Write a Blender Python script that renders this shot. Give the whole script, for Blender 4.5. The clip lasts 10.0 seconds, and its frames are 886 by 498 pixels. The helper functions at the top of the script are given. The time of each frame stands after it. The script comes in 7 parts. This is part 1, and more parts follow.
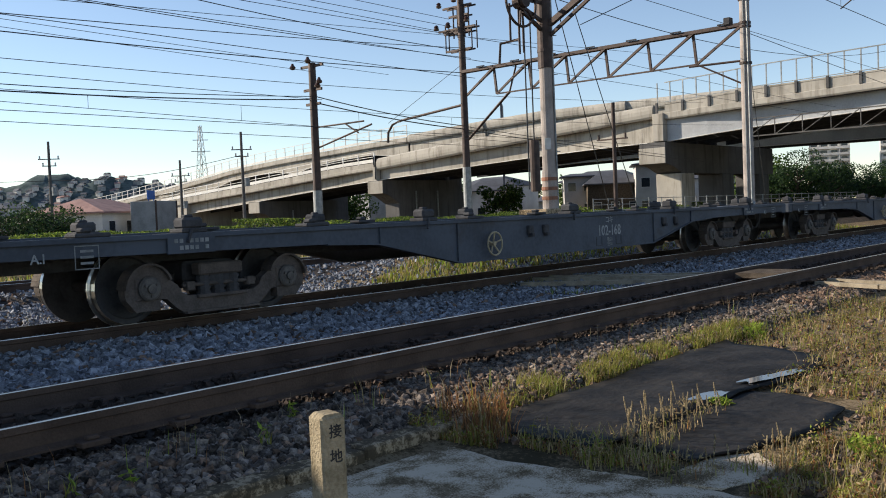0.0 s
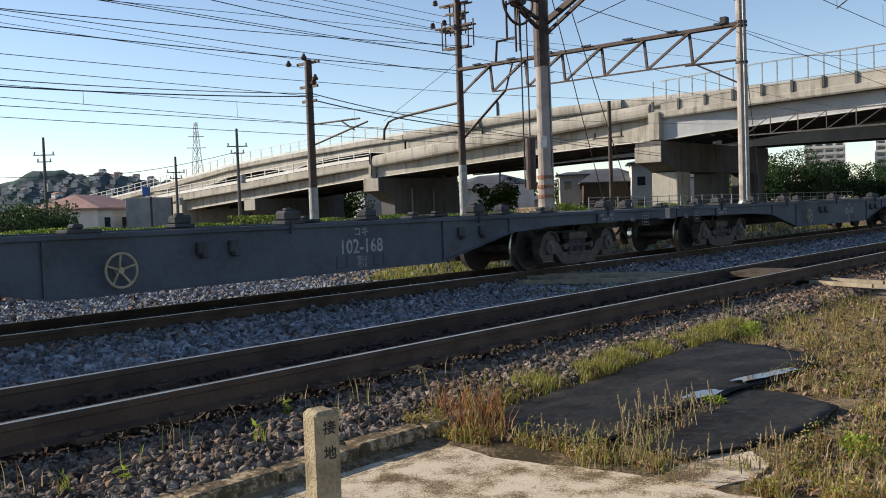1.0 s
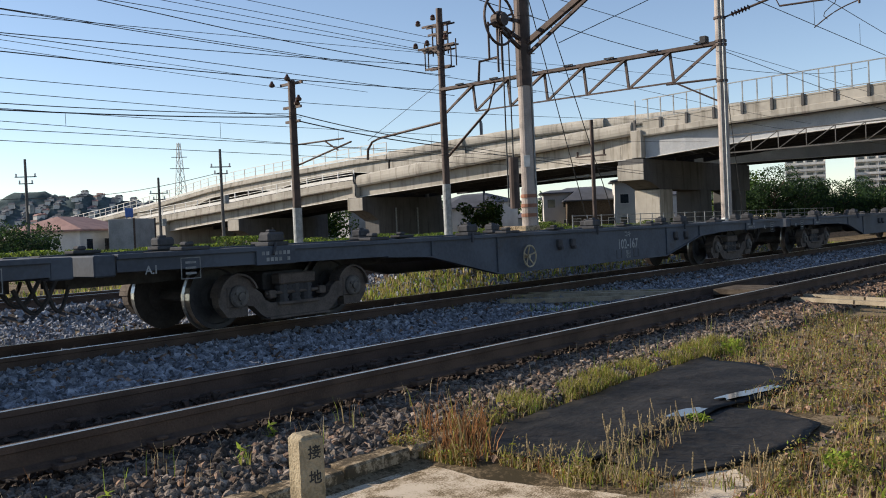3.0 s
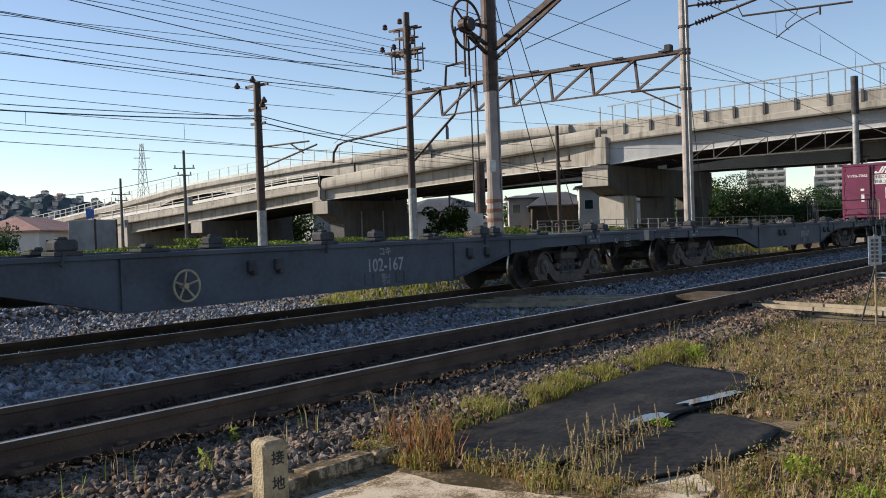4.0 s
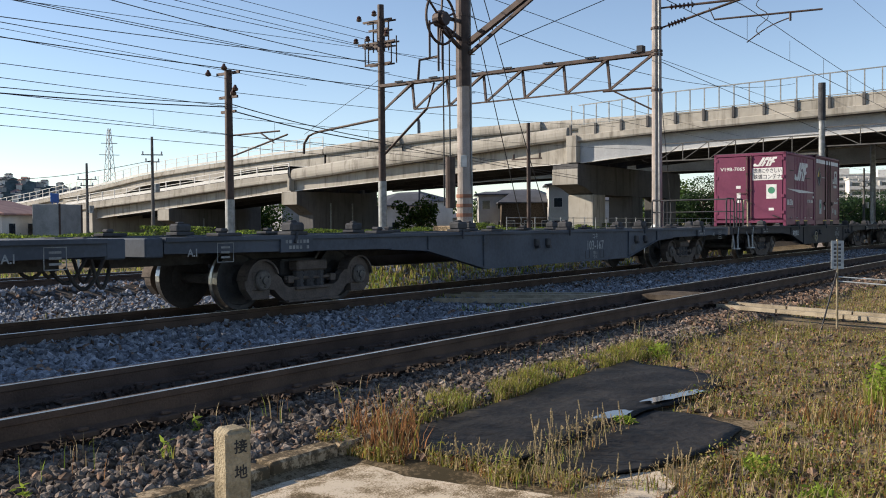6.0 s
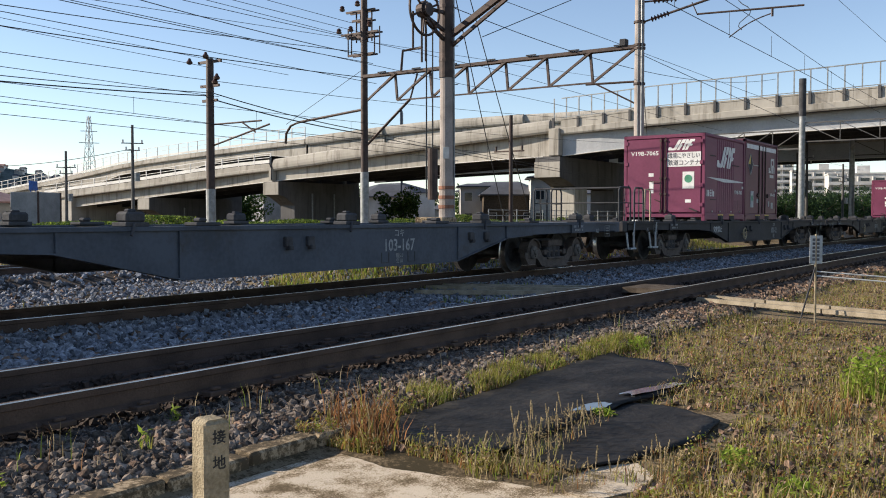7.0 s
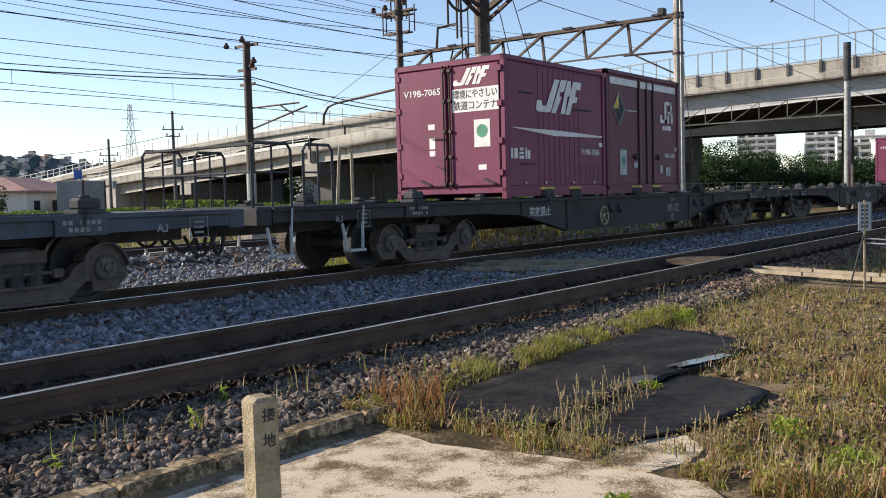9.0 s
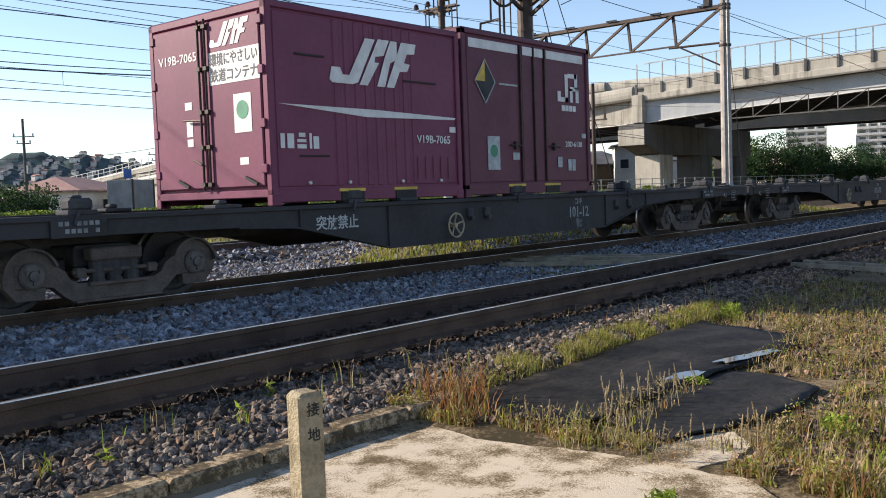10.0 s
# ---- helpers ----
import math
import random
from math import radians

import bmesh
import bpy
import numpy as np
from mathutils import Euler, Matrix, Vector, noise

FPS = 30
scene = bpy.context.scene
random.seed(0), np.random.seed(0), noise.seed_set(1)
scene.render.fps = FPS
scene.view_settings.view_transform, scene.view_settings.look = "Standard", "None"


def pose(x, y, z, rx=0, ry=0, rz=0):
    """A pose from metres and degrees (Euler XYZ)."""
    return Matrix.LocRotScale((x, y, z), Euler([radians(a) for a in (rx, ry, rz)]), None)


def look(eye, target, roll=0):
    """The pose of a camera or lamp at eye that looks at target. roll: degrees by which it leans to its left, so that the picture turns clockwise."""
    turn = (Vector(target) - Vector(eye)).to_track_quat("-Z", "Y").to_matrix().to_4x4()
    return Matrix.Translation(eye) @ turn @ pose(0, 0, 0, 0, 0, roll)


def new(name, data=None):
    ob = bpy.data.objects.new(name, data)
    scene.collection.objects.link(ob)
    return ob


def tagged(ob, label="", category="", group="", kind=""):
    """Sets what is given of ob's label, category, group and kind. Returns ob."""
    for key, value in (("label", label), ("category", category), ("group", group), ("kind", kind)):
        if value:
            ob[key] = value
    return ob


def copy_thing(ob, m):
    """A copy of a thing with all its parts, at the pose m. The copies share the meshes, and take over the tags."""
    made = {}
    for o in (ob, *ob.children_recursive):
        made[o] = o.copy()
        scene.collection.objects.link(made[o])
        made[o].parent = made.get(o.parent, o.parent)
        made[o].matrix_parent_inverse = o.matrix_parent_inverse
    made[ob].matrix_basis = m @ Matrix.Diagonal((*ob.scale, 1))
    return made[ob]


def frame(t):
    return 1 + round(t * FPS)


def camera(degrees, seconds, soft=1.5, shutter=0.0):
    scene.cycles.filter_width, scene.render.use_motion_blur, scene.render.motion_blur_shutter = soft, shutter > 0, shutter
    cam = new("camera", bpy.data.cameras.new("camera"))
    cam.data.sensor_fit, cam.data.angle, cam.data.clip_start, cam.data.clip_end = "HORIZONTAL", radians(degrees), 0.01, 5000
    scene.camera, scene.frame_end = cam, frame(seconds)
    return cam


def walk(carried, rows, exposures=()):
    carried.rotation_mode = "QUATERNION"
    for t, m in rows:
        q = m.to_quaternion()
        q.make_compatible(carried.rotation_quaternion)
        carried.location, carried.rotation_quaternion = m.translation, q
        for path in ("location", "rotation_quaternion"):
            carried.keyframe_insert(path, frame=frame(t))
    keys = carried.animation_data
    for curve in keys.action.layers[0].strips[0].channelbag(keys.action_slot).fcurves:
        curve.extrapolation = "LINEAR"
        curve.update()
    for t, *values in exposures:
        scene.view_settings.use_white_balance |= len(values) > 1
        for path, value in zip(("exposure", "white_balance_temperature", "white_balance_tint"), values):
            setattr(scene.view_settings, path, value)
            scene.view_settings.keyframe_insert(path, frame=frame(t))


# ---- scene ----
import itertools

# camera: x along the rails, y across them, z up from the rail heads
cam = camera(51.01, 10.0, soft=1.0)
PATH = [
    (0.0, -0.012, -0.013, 1.087, -49.029, -2.187, 2.329),
    (0.5, -0.006, -0.010, 1.087, -49.192, -2.173, 2.064),
    (1.0, -0.009, -0.014, 1.084, -49.291, -2.333, 2.080),
    (1.5, -0.003, -0.007, 1.083, -49.552, -2.499, 2.332),
    (2.0, -0.017, -0.024, 1.093, -49.725, -2.187, 2.657),
    (2.5, -0.026, -0.037, 1.099, -49.605, -1.470, 2.693),
    (4.0, -0.017, -0.020, 1.103, -52.404, -1.043, 2.000),
    (4.5, -0.019, -0.025, 1.102, -53.204, -0.988, 1.835),
    (5.0, -0.017, -0.028, 1.095, -53.653, -0.935, 1.566),
    (5.5, -0.017, -0.021, 1.095, -53.835, -1.085, 1.053),
    (7.0, -0.008, -0.013, 1.093, -55.422, -1.941, -0.012),
    (7.5, -0.002, -0.005, 1.093, -55.871, -1.758, 0.447),
    (8.0, 0.004, 0.008, 1.088, -55.949, -1.977, 0.638),
    (8.5, 0.007, 0.009, 1.080, -54.913, -2.790, 1.051),
    (9.0, -0.000, 0.007, 1.080, -53.015, -3.275, 1.538),
    (9.5, 0.001, 0.002, 1.077, -51.425, -3.409, 1.914),
    (10.0, 0.000, -0.003, 1.078, -50.307, -3.434, 2.024)]
walk(cam, [(t, pose(x, y, z, 90 + p, r, w)) for t, x, y, z, w, p, r in PATH],
     exposures=[(0, 0.52, 6900, 13), (2.0, 0.47, 6900, 13), (2.5, 0.44, 6850, 14), (5, 0.49, 6850, 14), (7.5, 0.61, 6850, 14), (9, 0.70, 6800, 14), (10, 0.82, 6800, 14)])

# ---- light ----
SUN_DIR = Vector((-1.0, 1.9, 1.0)).normalized()      # towards the sun
world = bpy.data.worlds.new("world")
scene.world = world
world.use_nodes = True
wn = world.node_tree
sky = wn.nodes.new("ShaderNodeTexSky")
sky.sky_type, sky.sun_disc = "NISHITA", False
sky.sun_elevation = math.asin(SUN_DIR.z)
sky.sun_rotation = math.atan2(SUN_DIR.x, SUN_DIR.y)
sky.air_density, sky.dust_density, sky.ozone_density = 1.0, 0.1, 1.6
sky.altitude = 1500
wn.links.new(sky.outputs[0], wn.nodes["Background"].inputs[0])
wn.nodes["Background"].inputs[1].default_value = 0.12
sun = new("sun", bpy.data.lights.new("sun", "SUN"))
sun.data.energy, sun.data.angle, sun.data.color = 5.0, radians(0.6), (1.0, 0.93, 0.80)
sun.matrix_world = look((0, 0, 60), Vector((0, 0, 60)) - SUN_DIR)


# ---- materials ----
def material(name, col, col2=None, rough=0.7, metal=0.0, scale=3.0, fine=40.0, bump=0.2, per=0.0, spec=0.4, stain=None, stain_at=0.55, trans=0.0):
    """Two scales of noise between col and col2, a fine bump, and a random shift per object."""
    m = bpy.data.materials.new(name)
    m.use_nodes = True
    nt = m.node_tree
    b = nt.nodes["Principled BSDF"]
    col2 = col2 or tuple(c * 0.7 for c in col)
    N, L = nt.nodes.new, nt.links.new
    co = N("ShaderNodeTexCoord")
    n1 = N("ShaderNodeTexNoise")
    n1.inputs["Scale"].default_value, n1.inputs["Detail"].default_value = scale, 6
    n2 = N("ShaderNodeTexNoise")
    n2.inputs["Scale"].default_value, n2.inputs["Detail"].default_value = fine, 4
    L(co.outputs["Object"], n1.inputs["Vector"])
    L(co.outputs["Object"], n2.inputs["Vector"])
    add = N("ShaderNodeMath")
    add.operation = "MULTIPLY_ADD"
    add.inputs[1].default_value = 0.45
    L(n2.outputs[0], add.inputs[0])
    L(n1.outputs[0], add.inputs[2])
    ramp = N("ShaderNodeValToRGB")
    ramp.color_ramp.elements[0].position, ramp.color_ramp.elements[1].position = 0.58, 0.86
    ramp.color_ramp.elements[0].color, ramp.color_ramp.elements[1].color = (*col2, 1), (*col, 1)
    L(add.outputs[0], ramp.inputs[0])
    out = ramp.outputs[0]
    if stain:
        n3 = N("ShaderNodeTexNoise")
        n3.inputs["Scale"].default_value, n3.inputs["Detail"].default_value = scale * 0.6, 9
        n3.inputs["Roughness"].default_value = 0.75
        mp = N("ShaderNodeMapping")
        mp.inputs["Location"].default_value = (7.3, 2.1, 4.4)
        L(co.outputs["Object"], mp.inputs[0])
        L(mp.outputs[0], n3.inputs["Vector"])
        r3 = N("ShaderNodeValToRGB")
        r3.color_ramp.elements[0].position, r3.color_ramp.elements[1].position = stain_at, stain_at + 0.14
        L(n3.outputs[0], r3.inputs[0])
        mx = N("ShaderNodeMixRGB")
        mx.inputs[2].default_value = (*stain, 1)
        L(r3.outputs[0], mx.inputs[0])
        L(out, mx.inputs[1])
        out = mx.outputs[0]
    if per:
        oi = N("ShaderNodeObjectInfo")
        ge = N("ShaderNodeNewGeometry")
        sm = N("ShaderNodeMath")
        L(oi.outputs["Random"], sm.inputs[0])
        L(ge.outputs["Random Per Island"], sm.inputs[1])
        fr = N("ShaderNodeMath")
        fr.operation = "FRACT"
        L(sm.outputs[0], fr.inputs[0])
        mr = N("ShaderNodeMapRange")
        mr.inputs[3].default_value, mr.inputs[4].default_value = 1 - per, 1 + per
        L(fr.outputs[0], mr.inputs[0])
        hs = N("ShaderNodeHueSaturation")
        L(mr.outputs[0], hs.inputs["Value"])
        L(out, hs.inputs["Color"])
        out = hs.outputs[0]
    L(out, b.inputs["Base Color"])
    b.inputs["Roughness"].default_value, b.inputs["Metallic"].default_value = rough, metal
    b.inputs["Specular IOR Level"].default_value = spec
    if bump:
        bp = N("ShaderNodeBump")
        bp.inputs["Strength"].default_value, bp.inputs["Distance"].default_value = bump, 0.02
        L(n2.outputs[0], bp.inputs["Height"])
        L(bp.outputs[0], b.inputs["Normal"])
    if trans:
        tr = N("ShaderNodeBsdfTranslucent")
        L(out, tr.inputs["Color"])
        mixer = N("ShaderNodeMixShader")
        mixer.inputs[0].default_value = trans
        L(b.outputs[0], mixer.inputs[1])
        L(tr.outputs[0], mixer.inputs[2])
        L(mixer.outputs[0], nt.nodes["Material Output"].inputs["Surface"])
    return m


def speckled(name, col, dirt, dark, fine=30.0, broad=1.5, level=0.5):
    """Pale ground with earth lying on it in specks and drifts."""
    m = bpy.data.materials.new(name)
    m.use_nodes = True
    nt = m.node_tree
    N, L = nt.nodes.new, nt.links.new
    b = nt.nodes["Principled BSDF"]
    co = N("ShaderNodeTexCoord")
    tex = []
    for sc, de, ro in ((fine, 8, 0.8), (broad, 5, 0.6), (fine * 3, 3, 0.6)):
        t = N("ShaderNodeTexNoise")
        t.inputs["Scale"].default_value, t.inputs["Detail"].default_value, t.inputs["Roughness"].default_value = sc, de, ro
        L(co.outputs["Object"], t.inputs["Vector"])
        tex.append(t)
    ad = N("ShaderNodeMath")
    ad.operation = "MULTIPLY_ADD"
    ad.inputs[1].default_value = 0.45
    hf = N("ShaderNodeMath")
    hf.operation = "MULTIPLY"
    hf.inputs[1].default_value = 0.55
    L(tex[0].outputs[0], hf.inputs[0])
    L(tex[1].outputs[0], ad.inputs[0])
    L(hf.outputs[0], ad.inputs[2])
    r = N("ShaderNodeValToRGB")
    e = r.color_ramp.elements
    e[0].position, e[0].color = level, (*col, 1)
    e[1].position, e[1].color = level + 0.085, (*dark, 1)
    mid = e.new(level + 0.035)
    mid.color = (*dirt, 1)
    L(ad.outputs[0], r.inputs[0])
    L(r.outputs[0], b.inputs["Base Color"])
    b.inputs["Roughness"].default_value, b.inputs["Specular IOR Level"].default_value = 0.95, 0.1
    bp = N("ShaderNodeBump")
    bp.inputs["Strength"].default_value, bp.inputs["Distance"].default_value = 0.6, 0.012
    L(tex[0].outputs[0], bp.inputs["Height"])
    L(bp.outputs[0], b.inputs["Normal"])
    return m


def streaked(name, col, col2, dirt):
    """Board-marked concrete with rain streaks running down it and soot in broad patches."""
    m = bpy.data.materials.new(name)
    m.use_nodes = True
    nt = m.node_tree
    N, L = nt.nodes.new, nt.links.new
    b = nt.nodes["Principled BSDF"]
    co = N("ShaderNodeTexCoord")
    noises = []
    for size, sc, de in (((1, 1, 1), 0.35, 6), ((2.2, 2.2, 0.22), 1.0, 7), ((1, 1, 1), 7.0, 5)):
        mp = N("ShaderNodeMapping")
        mp.inputs["Scale"].default_value = size
        t = N("ShaderNodeTexNoise")
        t.inputs["Scale"].default_value, t.inputs["Detail"].default_value, t.inputs["Roughness"].default_value = sc, de, 0.65
        L(co.outputs["Object"], mp.inputs[0])
        L(mp.outputs[0], t.inputs["Vector"])
        noises.append(t)
    r1 = N("ShaderNodeValToRGB")
    r1.color_ramp.elements[0].position, r1.color_ramp.elements[1].position = 0.36, 0.62
    r1.color_ramp.elements[0].color, r1.color_ramp.elements[1].color = (*col2, 1), (*col, 1)
    L(noises[0].outputs[0], r1.inputs[0])
    r2 = N("ShaderNodeValToRGB")
    r2.color_ramp.elements[0].position, r2.color_ramp.elements[1].position = 0.50, 0.74
    L(noises[1].outputs[0], r2.inputs[0])
    mx = N("ShaderNodeMixRGB")
    mx.inputs[2].default_value = (*dirt, 1)
    L(r2.outputs[0], mx.inputs[0])
    L(r1.outputs[0], mx.inputs[1])
    L(mx.outputs[0], b.inputs["Base Color"])
    b.inputs["Roughness"].default_value, b.inputs["Specular IOR Level"].default_value = 0.92, 0.15
    bp = N("ShaderNodeBump")
    bp.inputs["Strength"].default_value, bp.inputs["Distance"].default_value = 0.3, 0.03
    L(noises[2].outputs[0], bp.inputs["Height"])
    L(bp.outputs[0], b.inputs["Normal"])
    return m


M_EARTH = speckled("dry earth", (0.215, 0.165, 0.105), (0.125, 0.09, 0.053), (0.052, 0.041, 0.023), 30, 1.7, 0.47)
M_PAD = speckled("worn concrete with earth", (0.60, 0.505, 0.385), (0.33, 0.25, 0.16), (0.12, 0.088, 0.05), 95, 4.2, 0.482)
M_BED = material("ballast bed", (0.075, 0.062, 0.053), (0.03, 0.026, 0.022), 0.95, scale=5, fine=22, bump=1.0, spec=0.1)
M_STONE = material("ballast stone", (0.205, 0.168, 0.139), (0.055, 0.045, 0.038), 0.95, scale=12, fine=60, bump=0.5, per=0.7, spec=0.12)
# Raised and bluish to stand in for blue shade and haze between tracks.
M_GREYSTONE = material("ballast stone with blue shade in its grey", (0.285, 0.298, 0.325), (0.12, 0.126, 0.138), 0.95, scale=12, fine=60, bump=0.5, per=0.55, spec=0.12)
M_RUSTSTONE = material("rusty ballast stone", (0.24, 0.158, 0.112), (0.09, 0.062, 0.046), 0.95, scale=12, fine=60, bump=0.5, per=0.6, spec=0.12)
M_RAIL = material("rusty rail steel", (0.098, 0.066, 0.051), (0.060, 0.041, 0.032), 0.9, 0.0, scale=3, fine=60, bump=0.3, spec=0.2)
M_HEAD = material("worn bright rail head", (0.66, 0.61, 0.54), (0.50, 0.45, 0.39), 0.34, 1.0, scale=2, fine=20, bump=0.03)
M_SLEEPER = material("brake-dust stained sleeper", (0.10, 0.078, 0.064), (0.055, 0.042, 0.035), 0.9, scale=4, fine=50, bump=0.4)
M_KERB = speckled("stained kerb concrete", (0.38, 0.295, 0.195), (0.20, 0.148, 0.092), (0.085, 0.066, 0.043), 24, 3.0, 0.455)
M_POST = material("old concrete post", (0.36, 0.30, 0.205), (0.19, 0.155, 0.10), 0.95, scale=7, fine=90, bump=0.6, stain=(0.13, 0.105, 0.07), stain_at=0.58, spec=0.1)
M_INK = material("black paint", (0.03, 0.03, 0.03), (0.02, 0.02, 0.02), 0.8, bump=0.0)
# Paint raised and turned blue for lens veil; its true tone is darker.
M_WAGON = material("wagon paint with blue lens veil", (0.080, 0.095, 0.119), (0.055, 0.065, 0.081), 0.65, 0.0, scale=1.3, fine=18, bump=0.08, stain=(0.060, 0.056, 0.054), stain_at=0.57, spec=0.15)
# Darker copy without the veil lift, for the later wagons.
M_WAGON2 = material("wagon paint without lens veil", (0.052, 0.051, 0.055), (0.035, 0.034, 0.036), 0.7, 0.0, scale=1.3, fine=18, bump=0.08, stain=(0.060, 0.050, 0.044), stain_at=0.57, spec=0.15)
# Bogie and underframe tones raised to stand in for haze over the shade.
M_BOGIE = material("brake-dusted cast steel with haze lift", (0.122, 0.102, 0.090), (0.076, 0.064, 0.057), 0.9, 0.0, scale=5, fine=40, bump=0.3, spec=0.15)
M_DARK = material("black underframe steel", (0.074, 0.074, 0.078), (0.048, 0.048, 0.051), 0.8, 0.0, scale=4, fine=30, bump=0.2, spec=0.12)
M_TREAD = material("polished wheel tread", (0.5, 0.49, 0.47), (0.33, 0.31, 0.29), 0.28, 0.95, scale=6, fine=40, bump=0.02)
M_WHITE = material("white paint", (0.74, 0.73, 0.71), (0.60, 0.58, 0.56), 0.6, scale=5, fine=60, bump=0.05, spec=0.3)
M_FAINT = material("rubbed grey lettering", (0.27, 0.28, 0.28), (0.16, 0.17, 0.17), 0.8, scale=8, fine=90, bump=0.0, spec=0.2)
M_TROUGH = material("pale weathered trough lid", (0.38, 0.32, 0.235), (0.23, 0.19, 0.135), 0.95, scale=5, fine=60, bump=0.4, spec=0.1)
M_FADED = material("faded white lettering", (0.50, 0.52, 0.52), (0.34, 0.36, 0.36), 0.75, scale=8, fine=90, bump=0.0, spec=0.2)
M_CREAM = material("cream painted wheel", (0.42, 0.36, 0.24), (0.28, 0.23, 0.15), 0.6, scale=8, fine=60, bump=0.1)
M_YELLOW = material("yellow paint", (0.65, 0.45, 0.07), (0.45, 0.30, 0.05), 0.55, scale=8, fine=60, bump=0.05)
M_GREEN = material("green print", (0.06, 0.27, 0.16), (0.04, 0.19, 0.11), 0.6, bump=0.0)
M_RED = material("wine red container paint", (0.188, 0.047, 0.092), (0.152, 0.038, 0.075), 0.5, 0.0, scale=1.2, fine=14, bump=0.04, stain=(0.16, 0.034, 0.062), stain_at=0.60, spec=0.22)

M_RED2 = material("older wine red container paint", (0.140, 0.043, 0.068), (0.110, 0.035, 0.054), 0.5, 0.0, scale=1.2, fine=14, bump=0.06, stain=(0.11, 0.036, 0.04), stain_at=0.57, spec=0.2)
M_STEEL = material("galvanised steel", (0.30, 0.31, 0.31), (0.19, 0.20, 0.20), 0.55, 0.6, scale=5, fine=50, bump=0.1)
M_BROWNSTEEL = material("dark brown painted steel", (0.075, 0.05, 0.042), (0.04, 0.028, 0.024), 0.6, 0.3, scale=5, fine=50, bump=0.1)
M_POLE = material("weathered concrete pole", (0.38, 0.33, 0.30), (0.24, 0.21, 0.19), 0.9, scale=1.5, fine=40, bump=0.3, stain=(0.13, 0.10, 0.09), stain_at=0.6)
M_INSUL = material("glazed brown insulator", (0.07, 0.035, 0.025), None, 0.25, bump=0.0)
M_WIRE = material("oxidised overhead wire", (0.055, 0.055, 0.055), None, 0.6, 0.5, bump=0.0)
M_BRIDGE = streaked("bridge concrete", (0.43, 0.40, 0.35), (0.31, 0.288, 0.25), (0.145, 0.128, 0.104))
M_GIRDER = material("pale grey painted girder", (0.43, 0.44, 0.45), (0.34, 0.35, 0.36), 0.6, scale=0.5, fine=8, bump=0.1)
M_MAT = material("black plastic sheet", (0.034, 0.031, 0.028), (0.016, 0.015, 0.014), 0.55, 0.0, scale=2.5, fine=11, bump=1.0, stain=(0.085, 0.068, 0.048), stain_at=0.58, spec=0.06)
M_LEAF = material("hedge leaf", (0.15, 0.20, 0.045), (0.06, 0.10, 0.022), 0.6, scale=2, fine=20, bump=0.0, per=0.4, trans=0.45, spec=0.1)
M_TREE = material("tree leaf", (0.06, 0.115, 0.028), (0.03, 0.06, 0.014), 0.65, scale=2, fine=20, bump=0.0, per=0.4, trans=0.45, spec=0.1)
M_DUSK = material("dark blue-green leaf", (0.038, 0.072, 0.034), (0.018, 0.036, 0.018), 0.7, scale=2, fine=20, bump=0.0, per=0.4, trans=0.3, spec=0.08)
M_BARK = material("bark", (0.10, 0.075, 0.05), None, 0.95, scale=8, fine=60, bump=0.6)
M_STRAW = material("dry straw", (0.47, 0.37, 0.20), (0.29, 0.22, 0.115), 0.8, scale=4, fine=30, bump=0.0, per=0.35, trans=0.45, spec=0.1)
M_REDWEED = material("russet weed", (0.36, 0.175, 0.075), (0.20, 0.095, 0.042), 0.8, scale=4, fine=30, bump=0.0, per=0.35, trans=0.45, spec=0.1)
M_WEED = material("yellow-green weed", (0.33, 0.30, 0.075), (0.17, 0.16, 0.036), 0.7, scale=4, fine=30, bump=0.0, per=0.35, trans=0.45, spec=0.1)
M_FRESH = material("fresh green weed", (0.30, 0.38, 0.06), (0.17, 0.24, 0.035), 0.6, scale=4, fine=30, bump=0.0, per=0.3, trans=0.45, spec=0.1)
M_SEED = material("pale seed head", (0.50, 0.41, 0.26), (0.34, 0.27, 0.16), 0.85, scale=4, fine=30, bump=0.0, per=0.3, trans=0.45, spec=0.1)
M_WALL = material("pale plaster", (0.62, 0.60, 0.56), (0.50, 0.48, 0.45), 0.9, scale=0.6, fine=10, bump=0.1, per=0.12)
M_ROOF = material("faded red roof", (0.36, 0.21, 0.18), (0.26, 0.15, 0.13), 0.8, scale=1, fine=12, bump=0.2)
M_SLATE = material("grey roof tile", (0.10, 0.105, 0.12), (0.07, 0.072, 0.08), 0.7, scale=1, fine=12, bump=0.2, per=0.3)
M_GLASS = material("dark window glass", (0.03, 0.04, 0.05), None, 0.1, bump=0.0, spec=0.6)
M_BLUE = material("blue sheet", (0.03, 0.13, 0.42), None, 0.6, bump=0.05)
M_SHED = material("grey ribbed sheet", (0.26, 0.27, 0.27), (0.19, 0.20, 0.20), 0.6, scale=1, fine=8, bump=0.1)
# Blue-grey base colour stands in for distance haze.
M_HILL = material("haze-blue wooded hill", (0.12, 0.15, 0.15), (0.055, 0.075, 0.075), 0.95, scale=0.05, fine=0.25, bump=0.6, spec=0.0)
# Far below the bridge concrete: shade under the deck is in the colour.
M_PIER = streaked("pier concrete darkened by shade and stains", (0.125, 0.122, 0.12), (0.088, 0.086, 0.086), (0.055, 0.052, 0.05))
# Near-black base colour carries the shade below the deck.
M_SOFFIT = material("soffit steel with deck shade in its colour", (0.062, 0.066, 0.074), (0.036, 0.038, 0.043), 0.8, scale=0.5, fine=8, bump=0.1, spec=0.15)
